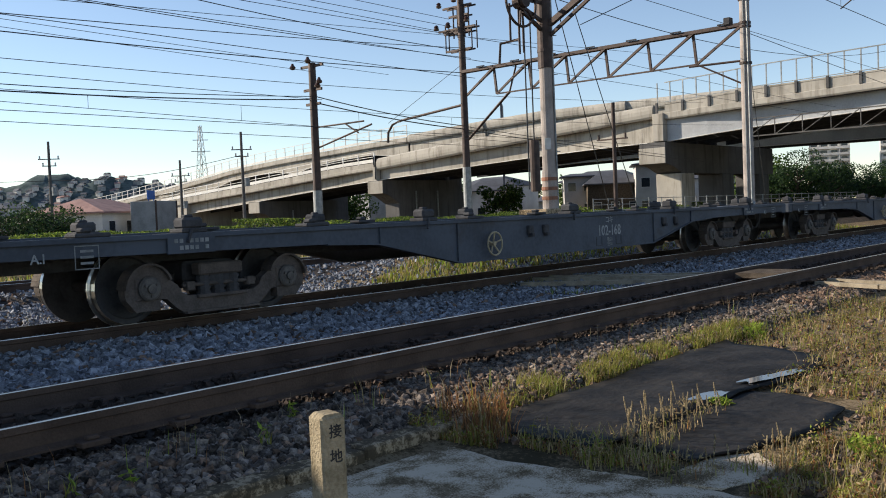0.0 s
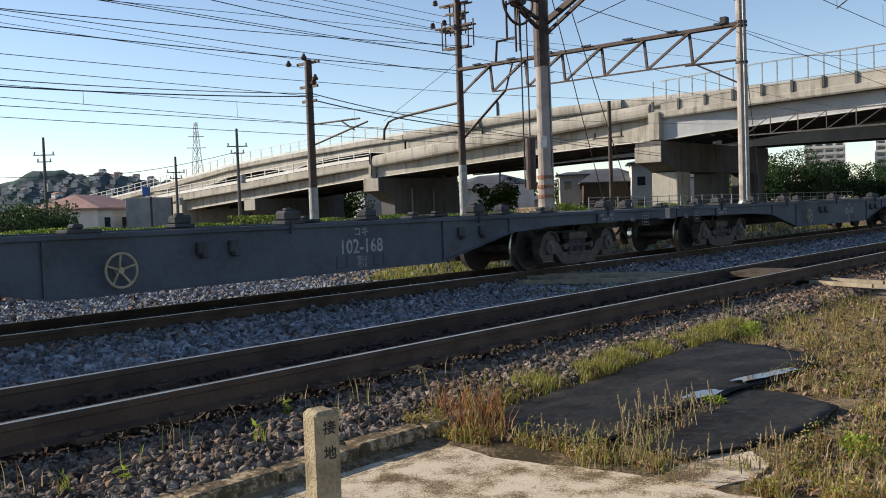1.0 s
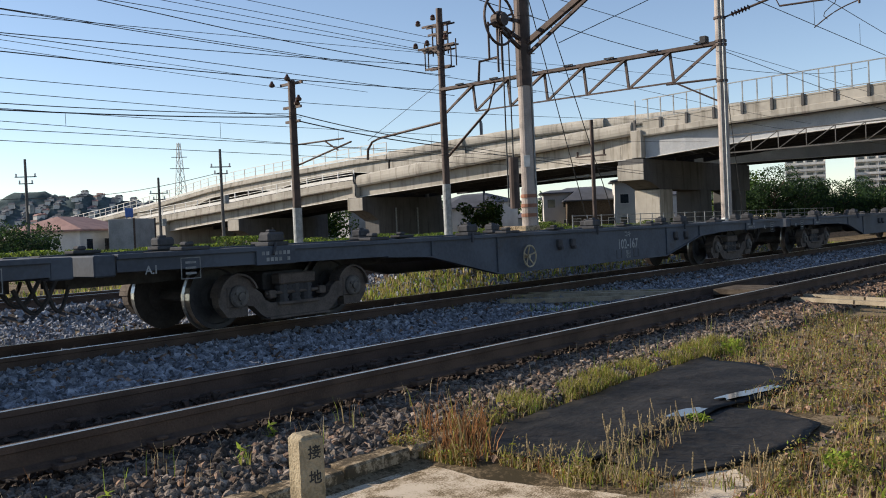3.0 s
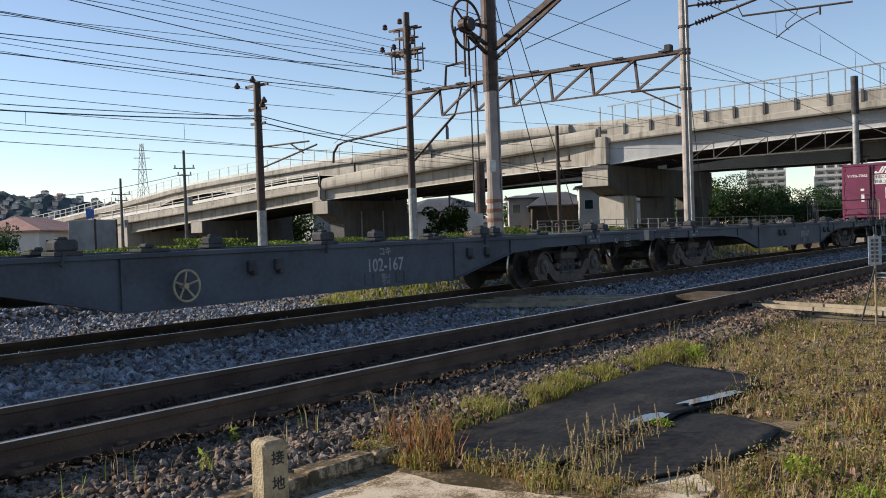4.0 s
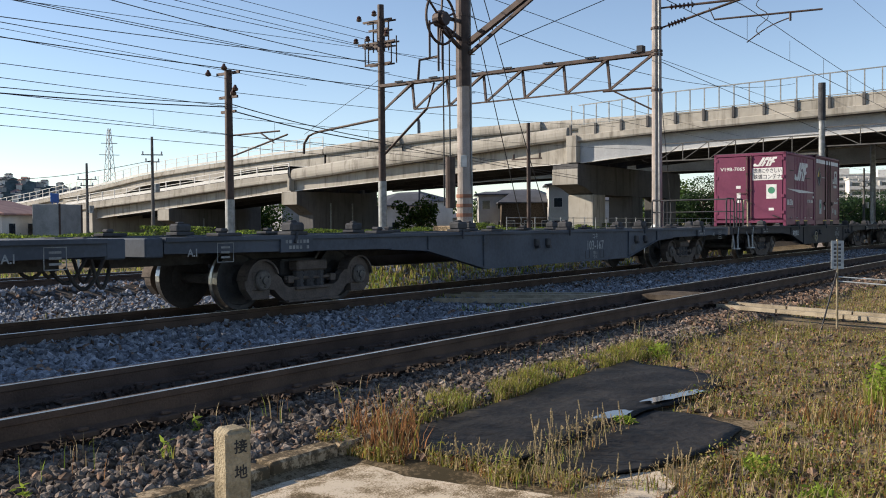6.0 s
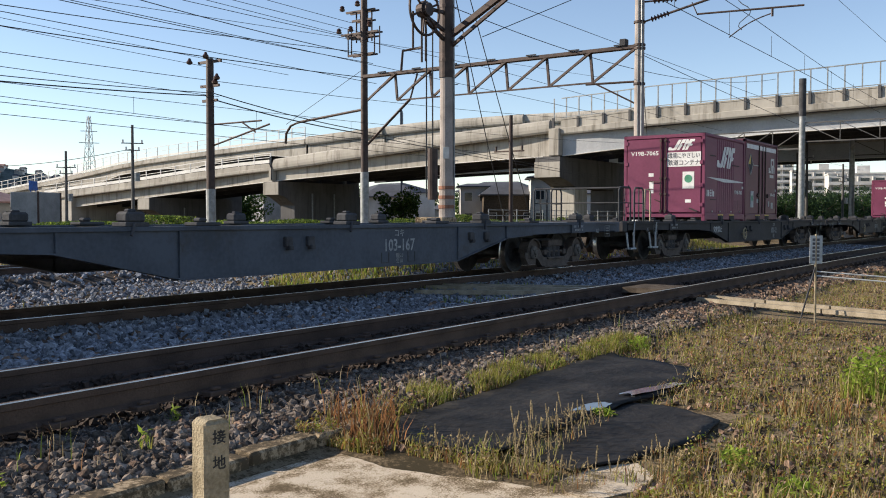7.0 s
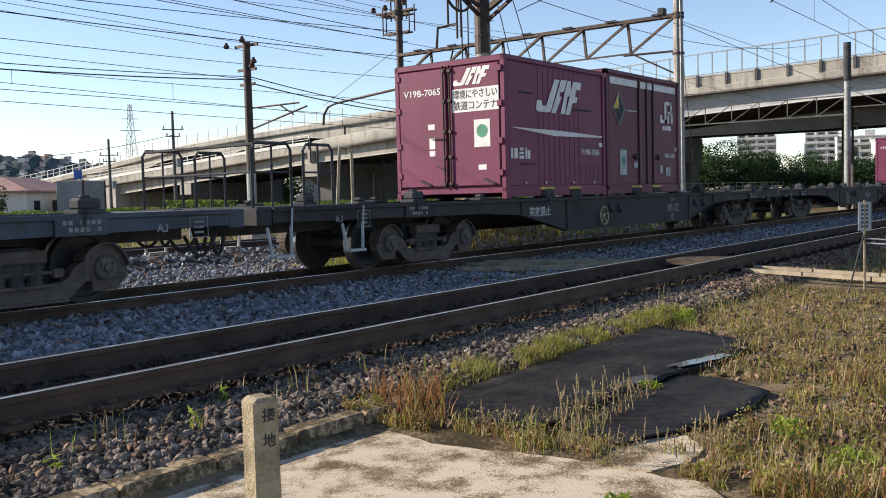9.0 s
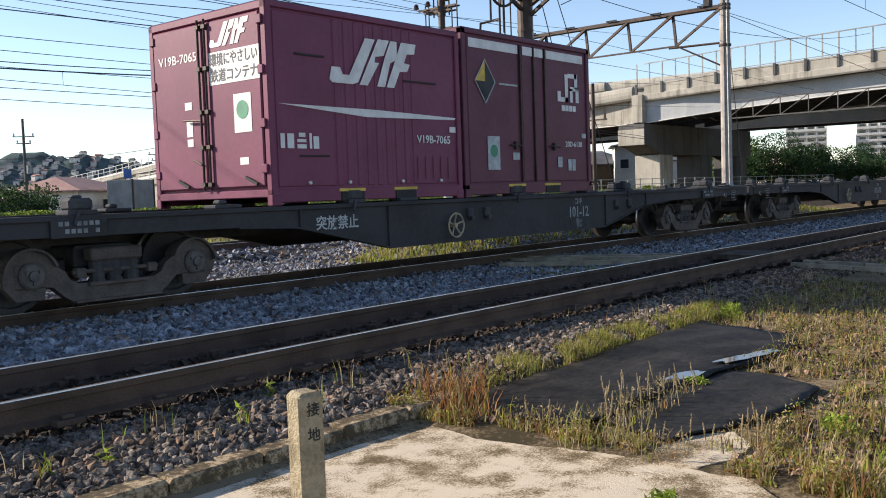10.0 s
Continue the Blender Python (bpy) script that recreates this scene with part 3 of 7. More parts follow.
    # container locks along the deck's edges
    for dx, big in ((-8.6, 0), (-7.42, 1), (-5.62, 0), (-3.54, 1), (-2.5, 0), (0.2, 1), (2.5, 0), (3.85, 1), (5.62, 0), (7.6, 1)):
        for s in (-1, 1):
            k = Kit()
            if big:
                k.box(mid + dx - 0.16, mid + dx + 0.16, s * 1.16 - 0.13, s * 1.16 + 0.13, TOP, TOP + 0.05, 0.01).box(mid + dx - 0.13, mid + dx + 0.13, s * 1.16 - 0.11, s * 1.16 + 0.11, TOP + 0.04, TOP + 0.17, 0.03).box(mid + dx - 0.07, mid + dx + 0.05, s * 1.16 - 0.05, s * 1.16 + 0.05, TOP + 0.16, TOP + 0.20, 0.02)
                k.bar((mid + dx - 0.05, s * 1.30, TOP + 0.04), (mid + dx - 0.12, s * 1.33, TOP - 0.10), 0.018, 6)
            else:
                k.box(mid + dx - 0.19, mid + dx + 0.19, s * 1.16 - 0.12, s * 1.16 + 0.12, TOP, TOP + 0.045, 0.012).box(mid + dx - 0.10, mid + dx + 0.02, s * 1.16 - 0.07, s * 1.16 + 0.07, TOP + 0.045, TOP + 0.10, 0.02)
            part("container_lock", k, M_DARK, w)
    for xb in (0, BOGIE_SPAN):
        bogie_parts(w, xb)
    if handbrake:
        k = Kit()
        spoked_wheel(k, wheel_at, -HW - 0.06, 0.60, 0.175)
        part("handbrake_wheel", k, M_CREAM, w, "cream five-spoked handbrake wheel")
    tank = Kit().lathe([(0.02, -0.55), (0.16, -0.52), (0.18, -0.45), (0.18, 0.45), (0.16, 0.52), (0.02, 0.55)], (mid + 1.4, 0.35, 0.55), "x", 16)
    part("air_tank", tank, M_DARK, w)
    # writing
    ya = -HW + 0.034
    writing(number, 0.26, pose(number_at, ya, 0.66) @ SIDE, M_NUMBER, w, "faded white wagon number", width=0.92)
    writing("コキ", 0.13, pose(number_at, ya, 0.85) @ SIDE, M_NUMBER, w)
    writing("積5.0", 0.085, pose(number_at, ya, 0.50) @ SIDE, M_FAINT, w)
    writing("空18", 0.085, pose(number_at, ya, 0.42) @ SIDE, M_FAINT, w)
    for dx in (-0.36, 0.31):
        k = Kit()
        for a, b, c, d in ((0, 0.02, 0.40, 0.56), (0, 0.2, 0.40, 0.41), (0.18, 0.2, 0.40, 0.56)):
            k.box(number_at + dx + a - 0.1, number_at + dx + b - 0.1, ya - 0.004, ya + 0.004, c, d)
        part("card_frame", k, M_DARK, w)
    # plates with small lettering over the bogies
    for xx in (-0.55, BOGIE_SPAN + 0.55):
        k = Kit()
        for r in range(2):
            for j in range(7):
                if (r * 7 + j) % 5 != 2:
                    k.box(xx - 0.22 + 0.065 * j, xx - 0.175 + 0.065 * j, -HW - 0.003, -HW, 0.885 - 0.075 * r, 0.93 - 0.075 * r)
        tagged(part("route_lettering", k, M_FAINT, w), kind="stuff")
        part("lettering_board", Kit().box(xx - 0.3, xx + 0.3, -HW - 0.001, -HW + 0.03, 0.77, 0.955), paint, w)
    for xx in (-1.75, BOGIE_SPAN + 2.05):
        k = Kit()
        for a, c_, d, e in ((-0.13, 0.13, 0.965, 0.975), (-0.13, 0.13, 0.735, 0.745)):
            k.box(xx + a, xx + c_, ya - 0.002, ya, d - 0.06, e - 0.06)
        for a in (-0.13, 0.12):
            k.box(xx + a, xx + a + 0.01, ya - 0.002, ya, 0.685, 0.905)
        part("mark_frame", k, M_FAINT, w, "faded square frame with small bars")
        for i in range(3):
            part("mark_bar", Kit().box(xx - 0.07, xx + 0.07, ya - 0.002, ya, 0.725 + 0.06 * i, 0.75 + 0.06 * i), M_FAINT, w)
        writing("A.I", 0.13, pose(xx - 0.5, ya, 0.80) @ SIDE, M_NUMBER, w)
    if platform:
        H = TOP + 0.82
        for s in (-1, 1):
            yy = s * 1.12
            for xa, xb in ((x0 + 0.06, x0 + 0.72), (x0 + 0.95, x0 + 1.5)):
                pts = [(xa, yy, TOP), (xa, yy, H - 0.08), (xa + 0.06, yy, H), (xb - 0.06, yy, H), (xb, yy, H - 0.08), (xb, yy, TOP)]
                k = Kit().pipe(pts, 0.021, 6).bar((xa, yy, TOP + 0.45), (xb, yy, TOP + 0.45), 0.015, 6).bar(((xa + xb) / 2, yy, TOP), ((xa + xb) / 2, yy, H), 0.015, 6)
                part("platform_railing", k, M_DARK, w, "dark tubular platform railing")
        k = Kit().pipe([(x0 + 0.1, -1.12, TOP + 0.82 - 0.02), (x0 + 0.1, 1.12, TOP + 0.82 - 0.02)], 0.021, 6).bar((x0 + 0.1, -1.12, TOP + 0.45), (x0 + 0.1, 1.12, TOP + 0.45), 0.015, 6)
        part("end_railing", k, M_DARK, w, "dark tubular platform railing")
        part("platform_handrail", Kit().pipe([(x0 + 1.85, -1.16, TOP), (x0 + 1.85, -1.16, H - 0.1), (x0 + 1.8, -1.16, H - 0.02), (x0 + 1.68, -1.1, H - 0.02), (x0 + 1.6, -1.1, TOP)], 0.022, 6), M_CREAM, w, "dull yellow handrail")
        part("platform_floor", Kit().box(x0 + 0.05, x0 + 1.9, -1.2, 1.2, TOP - 0.03, TOP + 0.012), M_DARK, w)
        for s in (-1, 1):
            for xx in (x0 + 0.34, x0 + 1.7):
                st = Kit().pipe([(xx - 0.21, s * 1.28, 0.74), (xx - 0.15, s * 1.30, 0.37), (xx + 0.17, s * 1.30, 0.37), (xx + 0.20, s * 1.28, 0.74)], 0.024, 6)
                st.box(xx - 0.15, xx + 0.17, s * 1.30 - 0.07, s * 1.30 + 0.07, 0.35, 0.385).bar((xx + 0.2, s * 1.29, 0.74), (xx + 0.2, s * 1.31, 0.98), 0.016, 6)
                part("step", st, M_FADED, w, "pale-edged shunter's step")
    if banner:
        writing("突放禁止", 0.19, pose(mid - 2.95 - 0.95, ya - 0.0, 0.74) @ SIDE, M_FADED, w)
    return w


WAGONS = [  # lead bogie along the train at the start, number, brake wheel, number's place, overhangs, platform, banner
    (-13.25, "102-169", 4.75, 8.25, 2.9, 2.9, False, False),
    (6.38, "102-168", 4.75, 8.25, 2.9, 2.9, False, False),
    (26.25, "102-167", 4.75, 8.25, 2.9, 2.9, False, False),
    (46.15, "103-167", 4.75, 8.25, 2.9, 2.75, False, False),
    (66.65, "101-12", 5.35, 8.95, 3.7, 2.9, True, True),
    (86.45, "102-170", 4.75, 8.25, 2.9, 2.9, False, False),
    (106.2, "103-170", 4.75, 8.25, 2.9, 2.9, False, False),
    (125.95, "102-171", 4.75, 8.25, 2.9, 2.9, False, False)]
for s0, number, wa, na, fr, re, plat, ban in WAGONS:
    MOVERS.append((build_wagon(number, wa, na, fr, re, plat, number != "103-167", ban, M_WAGON2 if s0 > 60 else M_WAGON), s0, 0.0))


def build_container(M_RED, side_kind):
    """A 12-foot container; x from its front end, y from its middle, z from its feet."""
    L, HWC, H = 3.715, 1.225, 2.48 if side_kind == "v" else 2.58
    c = thing("freight_container", "wine red steel freight container with white markings", "container", group="containers on the train")
    k = Kit().box(0.05, L - 0.05, -HWC + 0.032, HWC - 0.032, 0.14, H - 0.03)
    part("body", k, M_RED, c)
    fr = Kit()
    for x in (0, L - 0.1):
        for y in (-HWC, HWC - 0.1):
            fr.box(x, x + 0.1, y, y + 0.1, 0, H, 0.012)
        fr.box(x, x + 0.1, -HWC, HWC, H - 0.1, H, 0.012).box(x, x + 0.1, -HWC, HWC, 0.1, 0.2, 0.012)
    for y in (-HWC, HWC - 0.1):
        fr.box(0, L, y, y + 0.1, H - 0.08, H, 0.012).box(0, L, y, y + 0.1, 0.03, 0.2, 0.012)
    part("frame", fr, M_RED, c)
    part("roof", Kit().box(0.02, L - 0.02, -HWC + 0.02, HWC - 0.02, H - 0.02, H + 0.015, 0.01), M_DARK, c, "sooty dark roof")
    for x in (-0.006, L - 0.15):
        for y in (-HWC - 0.006, HWC - 0.1):
            part("corner_casting", Kit().box(x, x + 0.156, y, y + 0.106, -0.005, 0.13, 0.01), M_RED, c)
    # corrugated side panels
    for s in (-1, 1):
        ya, yb = s * (HWC - 0.045), s * (HWC - 0.022)
        if side_kind == "v":
            spans = [(0.12, 1.10)] + [(1.12 + 0.19 * i, 1.12 + 0.19 * i + 0.12) for i in range(8)] + [(2.62, 3.58)]
        else:
            spans = [(0.14, 1.48), (1.60, 1.90), (1.94, 2.22), (2.30, 3.58)]
        for a, b in spans:
            part("side_panel", Kit().box(a, b, min(ya, yb), max(ya, yb), 0.22, H - 0.1, 0.015), M_RED, c)
    # doors of the front end
    for a, b in ((-HWC + 0.1, -0.02 + 0.0), (0.02, HWC - 0.1)):
        d = part("door", Kit().box(-0.012, 0.06, a + 0.015, b - 0.015, 0.24, H - 0.12, 0.015), M_RED, c)
        edge = a if a < -0.5 else b
        for z in (0.4, 0.95, 1.6, 2.2):
            part("hinge", Kit().box(-0.03, 0.02, edge - 0.05, edge + 0.05, z, z + 0.11, 0.008), M_RED, d)
    lk = Kit()
    for y in (-0.07, 0.07):
        lk.bar((-0.04, y, 0.22), (-0.04, y, H - 0.08), 0.017, 6)
        for z in (0.27, 0.75, 1.2, 1.75, H - 0.2):
            lk.box(-0.06, 0.0, y - 0.035, y + 0.035, z, z + 0.05)
    lk.bar((-0.06, 0.05, 1.12), (-0.06, 0.42, 1.14), 0.013, 6).bar((-0.06, 0.07, 0.55), (-0.06, 0.25, 0.62), 0.013, 6)
    part("lock_bar", lk, M_BROWNSTEEL, c)
    # forklift pockets, low along the sides
    for s in (-1, 1):
        for x in (1.15, 2.2):
            fk, fy = Kit(), Kit()
            # Black plate on the flat side stands in for the pocket's inner shade.
            fk.box(x, x + 0.42, s * (HWC + 0.001) - 0.012, s * (HWC + 0.001) + 0.002, 0.03, 0.15)
            fy.box(x - 0.03, x + 0.45, s * (HWC + 0.003) - 0.004, s * (HWC + 0.003) + 0.004, 0.15, 0.19)
            part("fork_pocket", fk, M_INK, c)
            part("fork_pocket_edge", fy, M_YELLOW, c, "yellow fork pocket edge")
    return c


CONTS = []


def logo(c, x, z, w, h, face):
    """Slanted bold letter-like blocks, white; face: maps (u, v) of the panel to space."""
    pieces = [[(0.00, 0.32), (0.10, 0.32), (0.14, 0.18), (0.22, 0.18), (0.34, 0.98), (0.46, 0.98), (0.34, 0.05), (0.28, 0.0), (0.04, 0.0), (0.0, 0.06)],
              [(0.36, 0.0), (0.46, 0.0), (0.56, 0.50), (0.50, 0.50), (0.50, 0.62), (0.60, 0.66), (0.64, 1.0), (0.50, 1.0)],
              [(0.58, 0.0), (0.68, 0.0), (0.70, 0.52), (0.78, 0.62), (0.74, 1.0), (0.66, 1.0), (0.62, 0.62)],
              [(0.70, 0.0), (0.80, 0.0), (0.84, 0.36), (0.94, 0.38), (0.96, 0.54), (0.88, 0.56), (0.90, 0.76), (1.0, 0.78), (1.0, 1.0), (0.80, 1.0)]]
    for p in pieces:
        n = len(p)
        vs = [face(x + 0.9 * u * w + 0.10 * v * w, z + v * h, 0) for u, v in p] + [face(x + 0.9 * u * w + 0.10 * v * w, z + v * h, 0.003) for u, v in p]
        k = Kit().add(vs, [(i, (i + 1) % n, n + (i + 1) % n, n + i) for i in range(n)] + [tuple(range(n))[::-1], tuple(range(n, 2 * n))])
        part("emblem_block", k, M_WHITE, c, "white slanted emblem block")


def mark_v(c):
    """Markings of the first container: end and side."""
        # end face: u runs from its far edge to its near edge
    fe = lambda u, v, o: (-0.0145 - o, 1.225 - u, v)
    logo(c, 1.36, 2.02, 0.80, 0.30, fe)
    writing("V19B-7065", 0.165, pose(-0.015, 1.225 - 0.66, 1.95) @ FRONT, M_WHITE, c, width=1.15)
    part("notice_panel", Kit().box(-0.0165, -0.012, 1.225 - 2.33, 1.225 - 1.34, 1.55, 1.96), M_WHITE, c, "white notice with two lines of writing")
    writing("環境にやさしい", 0.17, pose(-0.018, 1.225 - 1.835, 1.85) @ FRONT, M_SLATE, c, width=0.80)
    writing("鉄道コンテナ", 0.17, pose(-0.018, 1.225 - 1.835, 1.65) @ FRONT, M_SLATE, c, width=0.92)
    part("eco_plate", Kit().box(-0.0165, -0.012, 1.225 - 2.14, 1.225 - 1.80, 0.92, 1.40), M_WHITE, c, "white plate with a green round mark")
    k = Kit().lathe([(0.115, -0.002), (0.115, 0.0)], (-0.0185, 1.225 - 1.97, 1.20), "x", 20)
    part("green_mark", k, M_GREEN, c)
    for u0, u1, v0, v1 in ((0.78, 0.93, 1.28, 1.38), (0.80, 0.93, 0.93, 1.15), (0.80, 0.93, 0.80, 0.90), (1.88, 2.05, 0.52, 0.61)):
        part("label_plate", Kit().box(-0.0165, -0.012, 1.225 - u1, 1.225 - u0, v0, v1), M_WHITE, c)
    # side
    fs = lambda u, v, o: (u, -1.214 - o, v)
    logo(c, 1.02, 1.56, 1.72, 0.64, fs)
    k = Kit()
    p = [(0.16, 1.245), (0.5, 1.245), (1.9, 1.24), (3.6, 1.195), (3.56, 1.165), (1.7, 1.135)]
    k.add([fs(u, v, 0) for u, v in p] + [fs(u, v, 0.003) for u, v in p], [(i, (i + 1) % 6, 6 + (i + 1) % 6, 6 + i) for i in range(6)] + [(5, 4, 3, 2, 1, 0), (6, 7, 8, 9, 10, 11)])
    part("stripe", k, M_WHITE, c, "white tapering stripe")
    k = Kit()
    for u0, u1, v0, v1 in ((0.20, 0.25, 0.79, 0.93), (0.28, 0.36, 0.79, 0.93), (0.40, 0.51, 0.79, 0.83), (0.40, 0.51, 0.85, 0.88), (0.42, 0.50, 0.90, 0.94), (0.55, 0.58, 0.79, 0.94), (0.60, 0.67, 0.79, 0.91)):
        part("name_bar", Kit().box(0.17 + (u0 - 0.2) * 1.35, 0.17 + (u1 - 0.2) * 1.35, -1.217, -1.213, 0.70 + (v0 - 0.79) * 1.3, 0.70 + (v1 - 0.79) * 1.3), M_WHITE, c)
    writing("V19B-7065", 0.16, pose(3.08, -1.2145, 0.86) @ SIDE, M_WHITE, c, width=1.05)
    k = Kit().box(3.44, 3.58, -1.217, -1.213, 0.98, 1.06)
    part("label_plate", k, M_WHITE, c)
    # Black bars laid on the side stand in for shade inside the slots.
    k = Kit().box(0.45, 0.95, -1.222, -1.212, 1.86, 1.885).box(2.45, 3.15, -1.222, -1.212, 1.66, 1.685).box(0.48, 0.98, -1.222, -1.212, 0.60, 0.62)
    part("grab_slot", k, M_INK, c)
    for i in range(5):
        part("drain_slot", Kit().box(2.70 + 0.17 * i, 2.715 + 0.17 * i, -1.2155, -1.212, 0.30, 0.62), M_RED2, c)
    for x in (0.62, 1.32, 2.36, 3.2):
        part("rivet", Kit().lathe([(0.022, -1.238), (0.022, -1.21)], (x, 0, 0.27), "y", 8), M_WHITE, c)
    for u in (0.62, 2.02):
        part("door_lever", Kit().beam((-0.05, 1.225 - u, 0.36), (-0.05, 1.225 - u - 0.22, 0.27), 0.03, 0.035), M_INK, c)


def mark_d(c):
    k = Kit()
    for a, b in ((0.18, 1.48), (1.62, 1.90), (1.95, 2.22), (2.32, 3.50)):
        part("white_band", Kit().box(a, b, -1.2165, -1.212, 2.30, 2.44), M_WHITE, c)
    k = Kit()
    for tri, mi in ((((0.33, 1.80), (0.58, 1.80), (0.58, 2.12)), 0), (((0.58, 1.80), (0.82, 1.80), (0.58, 2.12)), 1), (((0.33, 1.80), (0.82, 1.80), (0.58, 1.48)), 1)):
        k.add([(u, -1.2165, v) for u, v in tri] + [(u, -1.2125, v) for u, v in tri], [(0, 1, 2), (5, 4, 3), (0, 1, 4, 3), (1, 2, 5, 4), (2, 0, 3, 5)], mi)
    part("diamond_mark", k, [M_YELLOW, M_DARK], c, "yellow and black diamond mark")
    k = Kit()
    q = [(0.32, 1.80), (0.58, 2.14), (0.84, 1.80), (0.58, 1.46)]
    for a, b in zip(q, q[1:] + q[:1]):
        k.beam((a[0], -1.217, a[1]), (b[0], -1.217, b[1]), 0.012, 0.012)
    k.box(0.95, 1.45, -1.2165, -1.2125, 1.77, 1.80)
    part("diamond_outline", k, M_FADED, c)
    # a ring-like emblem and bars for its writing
    k = Kit()
    o = 2.66
    for u0, u1, v0, v1 in ((0.0, 0.08, 1.58, 1.68), (0.0, 0.27, 1.50, 1.58), (0.19, 0.27, 1.50, 1.98), (0.27, 0.5, 1.92, 2.0), (0.44, 0.52, 1.74, 2.0), (0.32, 0.52, 1.70, 1.77), (0.32, 0.39, 1.50, 1.74), (0.47, 0.55, 1.50, 1.72)):
        k.box(o + 1.25 * u0, o + 1.25 * u1, -1.217, -1.2125, v0 + 0.10, v1 + 0.10)
    for i in range(4):
        k.box(o + 0.12 + 0.12 * i, o + 0.22 + 0.12 * i, -1.217, -1.2125, 1.44, 1.54)
    part("emblem", k, M_WHITE, c, "white square emblem")
    writing("20D-6138", 0.13, pose(3.15, -1.2145, 0.86) @ SIDE, M_WHITE, c, width=1.05)
    k = Kit().box(0.60, 0.92, -1.2165, -1.2125, 0.42, 0.95)
    part("eco_plate", k, M_FADED, c, "pale plate with a green mark")
    k = Kit().lathe([(0.10, -1.2185), (0.10, -1.2166)], (0.76, 0, 0.72), "y", 18)
    part("green_mark", k, M_GREEN, c)
    k = Kit()
    for u0, u1, v0, v1 in ((1.28, 1.46, 0.58, 0.70), (2.62, 2.76, 0.46, 0.64), (2.95, 3.06, 0.40, 0.60), (3.08, 3.19, 0.40, 0.60), (3.42, 3.56, 0.98, 1.06)):
        part("label_plate", Kit().box(u0, u1, -1.2165, -1.2125, v0, v1), M_FADED, c)
    k = Kit()
    for x in (1.54, 1.93, 2.26):
        k.box(x - 0.013, x + 0.013, -1.232, -1.19, 0.22, 2.46)
    for x in (1.35, 2.5):
        k.bar((x - 0.15, -1.235, 0.82), (x + 0.17, -1.235, 0.81), 0.014, 6).box(x - 0.03, x + 0.03, -1.25, -1.2, 0.75, 0.88)
    part("side_door_bar", k, M_BROWNSTEEL, c)


CZ = 1.0
first = build_container(M_RED, "v")
mark_v(first)
second = build_container(M_RED2, "d")
mark_d(second)
MOVERS += [(first, 68.65, CZ), (second, 68.65 + 3.715 + 0.065, CZ)]
for s0 in (107.7, 111.5, -2.57, -6.35, -10.13):
    MOVERS.append((copy_thing(first, pose(0, 0, 0)), s0, CZ))




# ---- stones, weeds and leaves ----
rng = np.random.default_rng(7)
ICO_V = np.array([(0, 0, 1), *[(0.894 * math.cos(a), 0.894 * math.sin(a), 0.447) for a in [2 * math.pi * i / 5 for i in range(5)]],
                  *[(0.894 * math.cos(a), 0.894 * math.sin(a), -0.447) for a in [2 * math.pi * (i + 0.5) / 5 for i in range(5)]], (0, 0, -1)])
ICO_F = [(0, 1 + i, 1 + (i + 1) % 5) for i in range(5)] + [(1 + i, 6 + i, 1 + (i + 1) % 5) for i in range(5)] + \
        [(1 + (i + 1) % 5, 6 + i, 6 + (i + 1) % 5) for i in range(5)] + [(11, 6 + (i + 1) % 5, 6 + i) for i in range(5)]
ICO_F = np.array(ICO_F)


def raw_mesh(name, verts, faces, mats, index=None):
    me = bpy.data.meshes.new(name)
    n, k = faces.shape
    me.vertices.add(len(verts))
    me.vertices.foreach_set("co", np.asarray(verts, dtype=np.float32).ravel())
    me.loops.add(n * k)
    me.loops.foreach_set("vertex_index", faces.ravel().astype(np.int32))
    me.polygons.add(n)
    me.polygons.foreach_set("loop_start", np.arange(0, n * k, k, dtype=np.int32))
    for m in mats:
        me.materials.append(m)
    if index is not None:
        me.polygons.foreach_set("material_index", index.astype(np.int32))
    me.update(calc_edges=True)
    me.validate()
    return me


def turns(n):
    q = rng.normal(size=(n, 4))
    q /= np.linalg.norm(q, axis=1)[:, None]
    w, x, y, z = q.T
    return np.stack([1 - 2 * (y * y + z * z), 2 * (x * y - z * w), 2 * (x * z + y * w), 2 * (x * y + z * w), 1 - 2 * (x * x + z * z), 2 * (y * z - x * w),
                     2 * (x * z - y * w), 2 * (y * z + x * w), 1 - 2 * (x * x + y * y)], -1).reshape(n, 3, 3)


CUBE_V = np.array([(x, y, z) for x in (-1, 1) for y in (-1, 1) for z in (-1, 1)], float) * 0.72
CUBE_F = np.array([(0, 1, 3), (0, 3, 2), (4, 6, 7), (4, 7, 5), (0, 4, 5), (0, 5, 1), (2, 3, 7), (2, 7, 6), (0, 2, 6), (0, 6, 4), (1, 5, 7), (1, 7, 3)])


def stones(centres, size, worn=False):
    """Broken, sharp-edged stones; worn: rounder ones."""
    n = len(centres)
    base, faces, jig = (ICO_V * 0.98, ICO_F, 0.27) if worn else (CUBE_V, CUBE_F, 0.42)
    v = base[None] + rng.uniform(-jig, jig, (n, len(base), 3))
    v = v * (np.array(size)[:, None, None] * rng.uniform(0.6, 1.3, (n, 1, 3)))
    v = np.einsum("nij,nkj->nki", turns(n), v) + np.asarray(centres)[:, None]
    f = faces[None] + len(base) * np.arange(n)[:, None, None]
    return v.reshape(-1, 3), f.reshape(-1, 3)


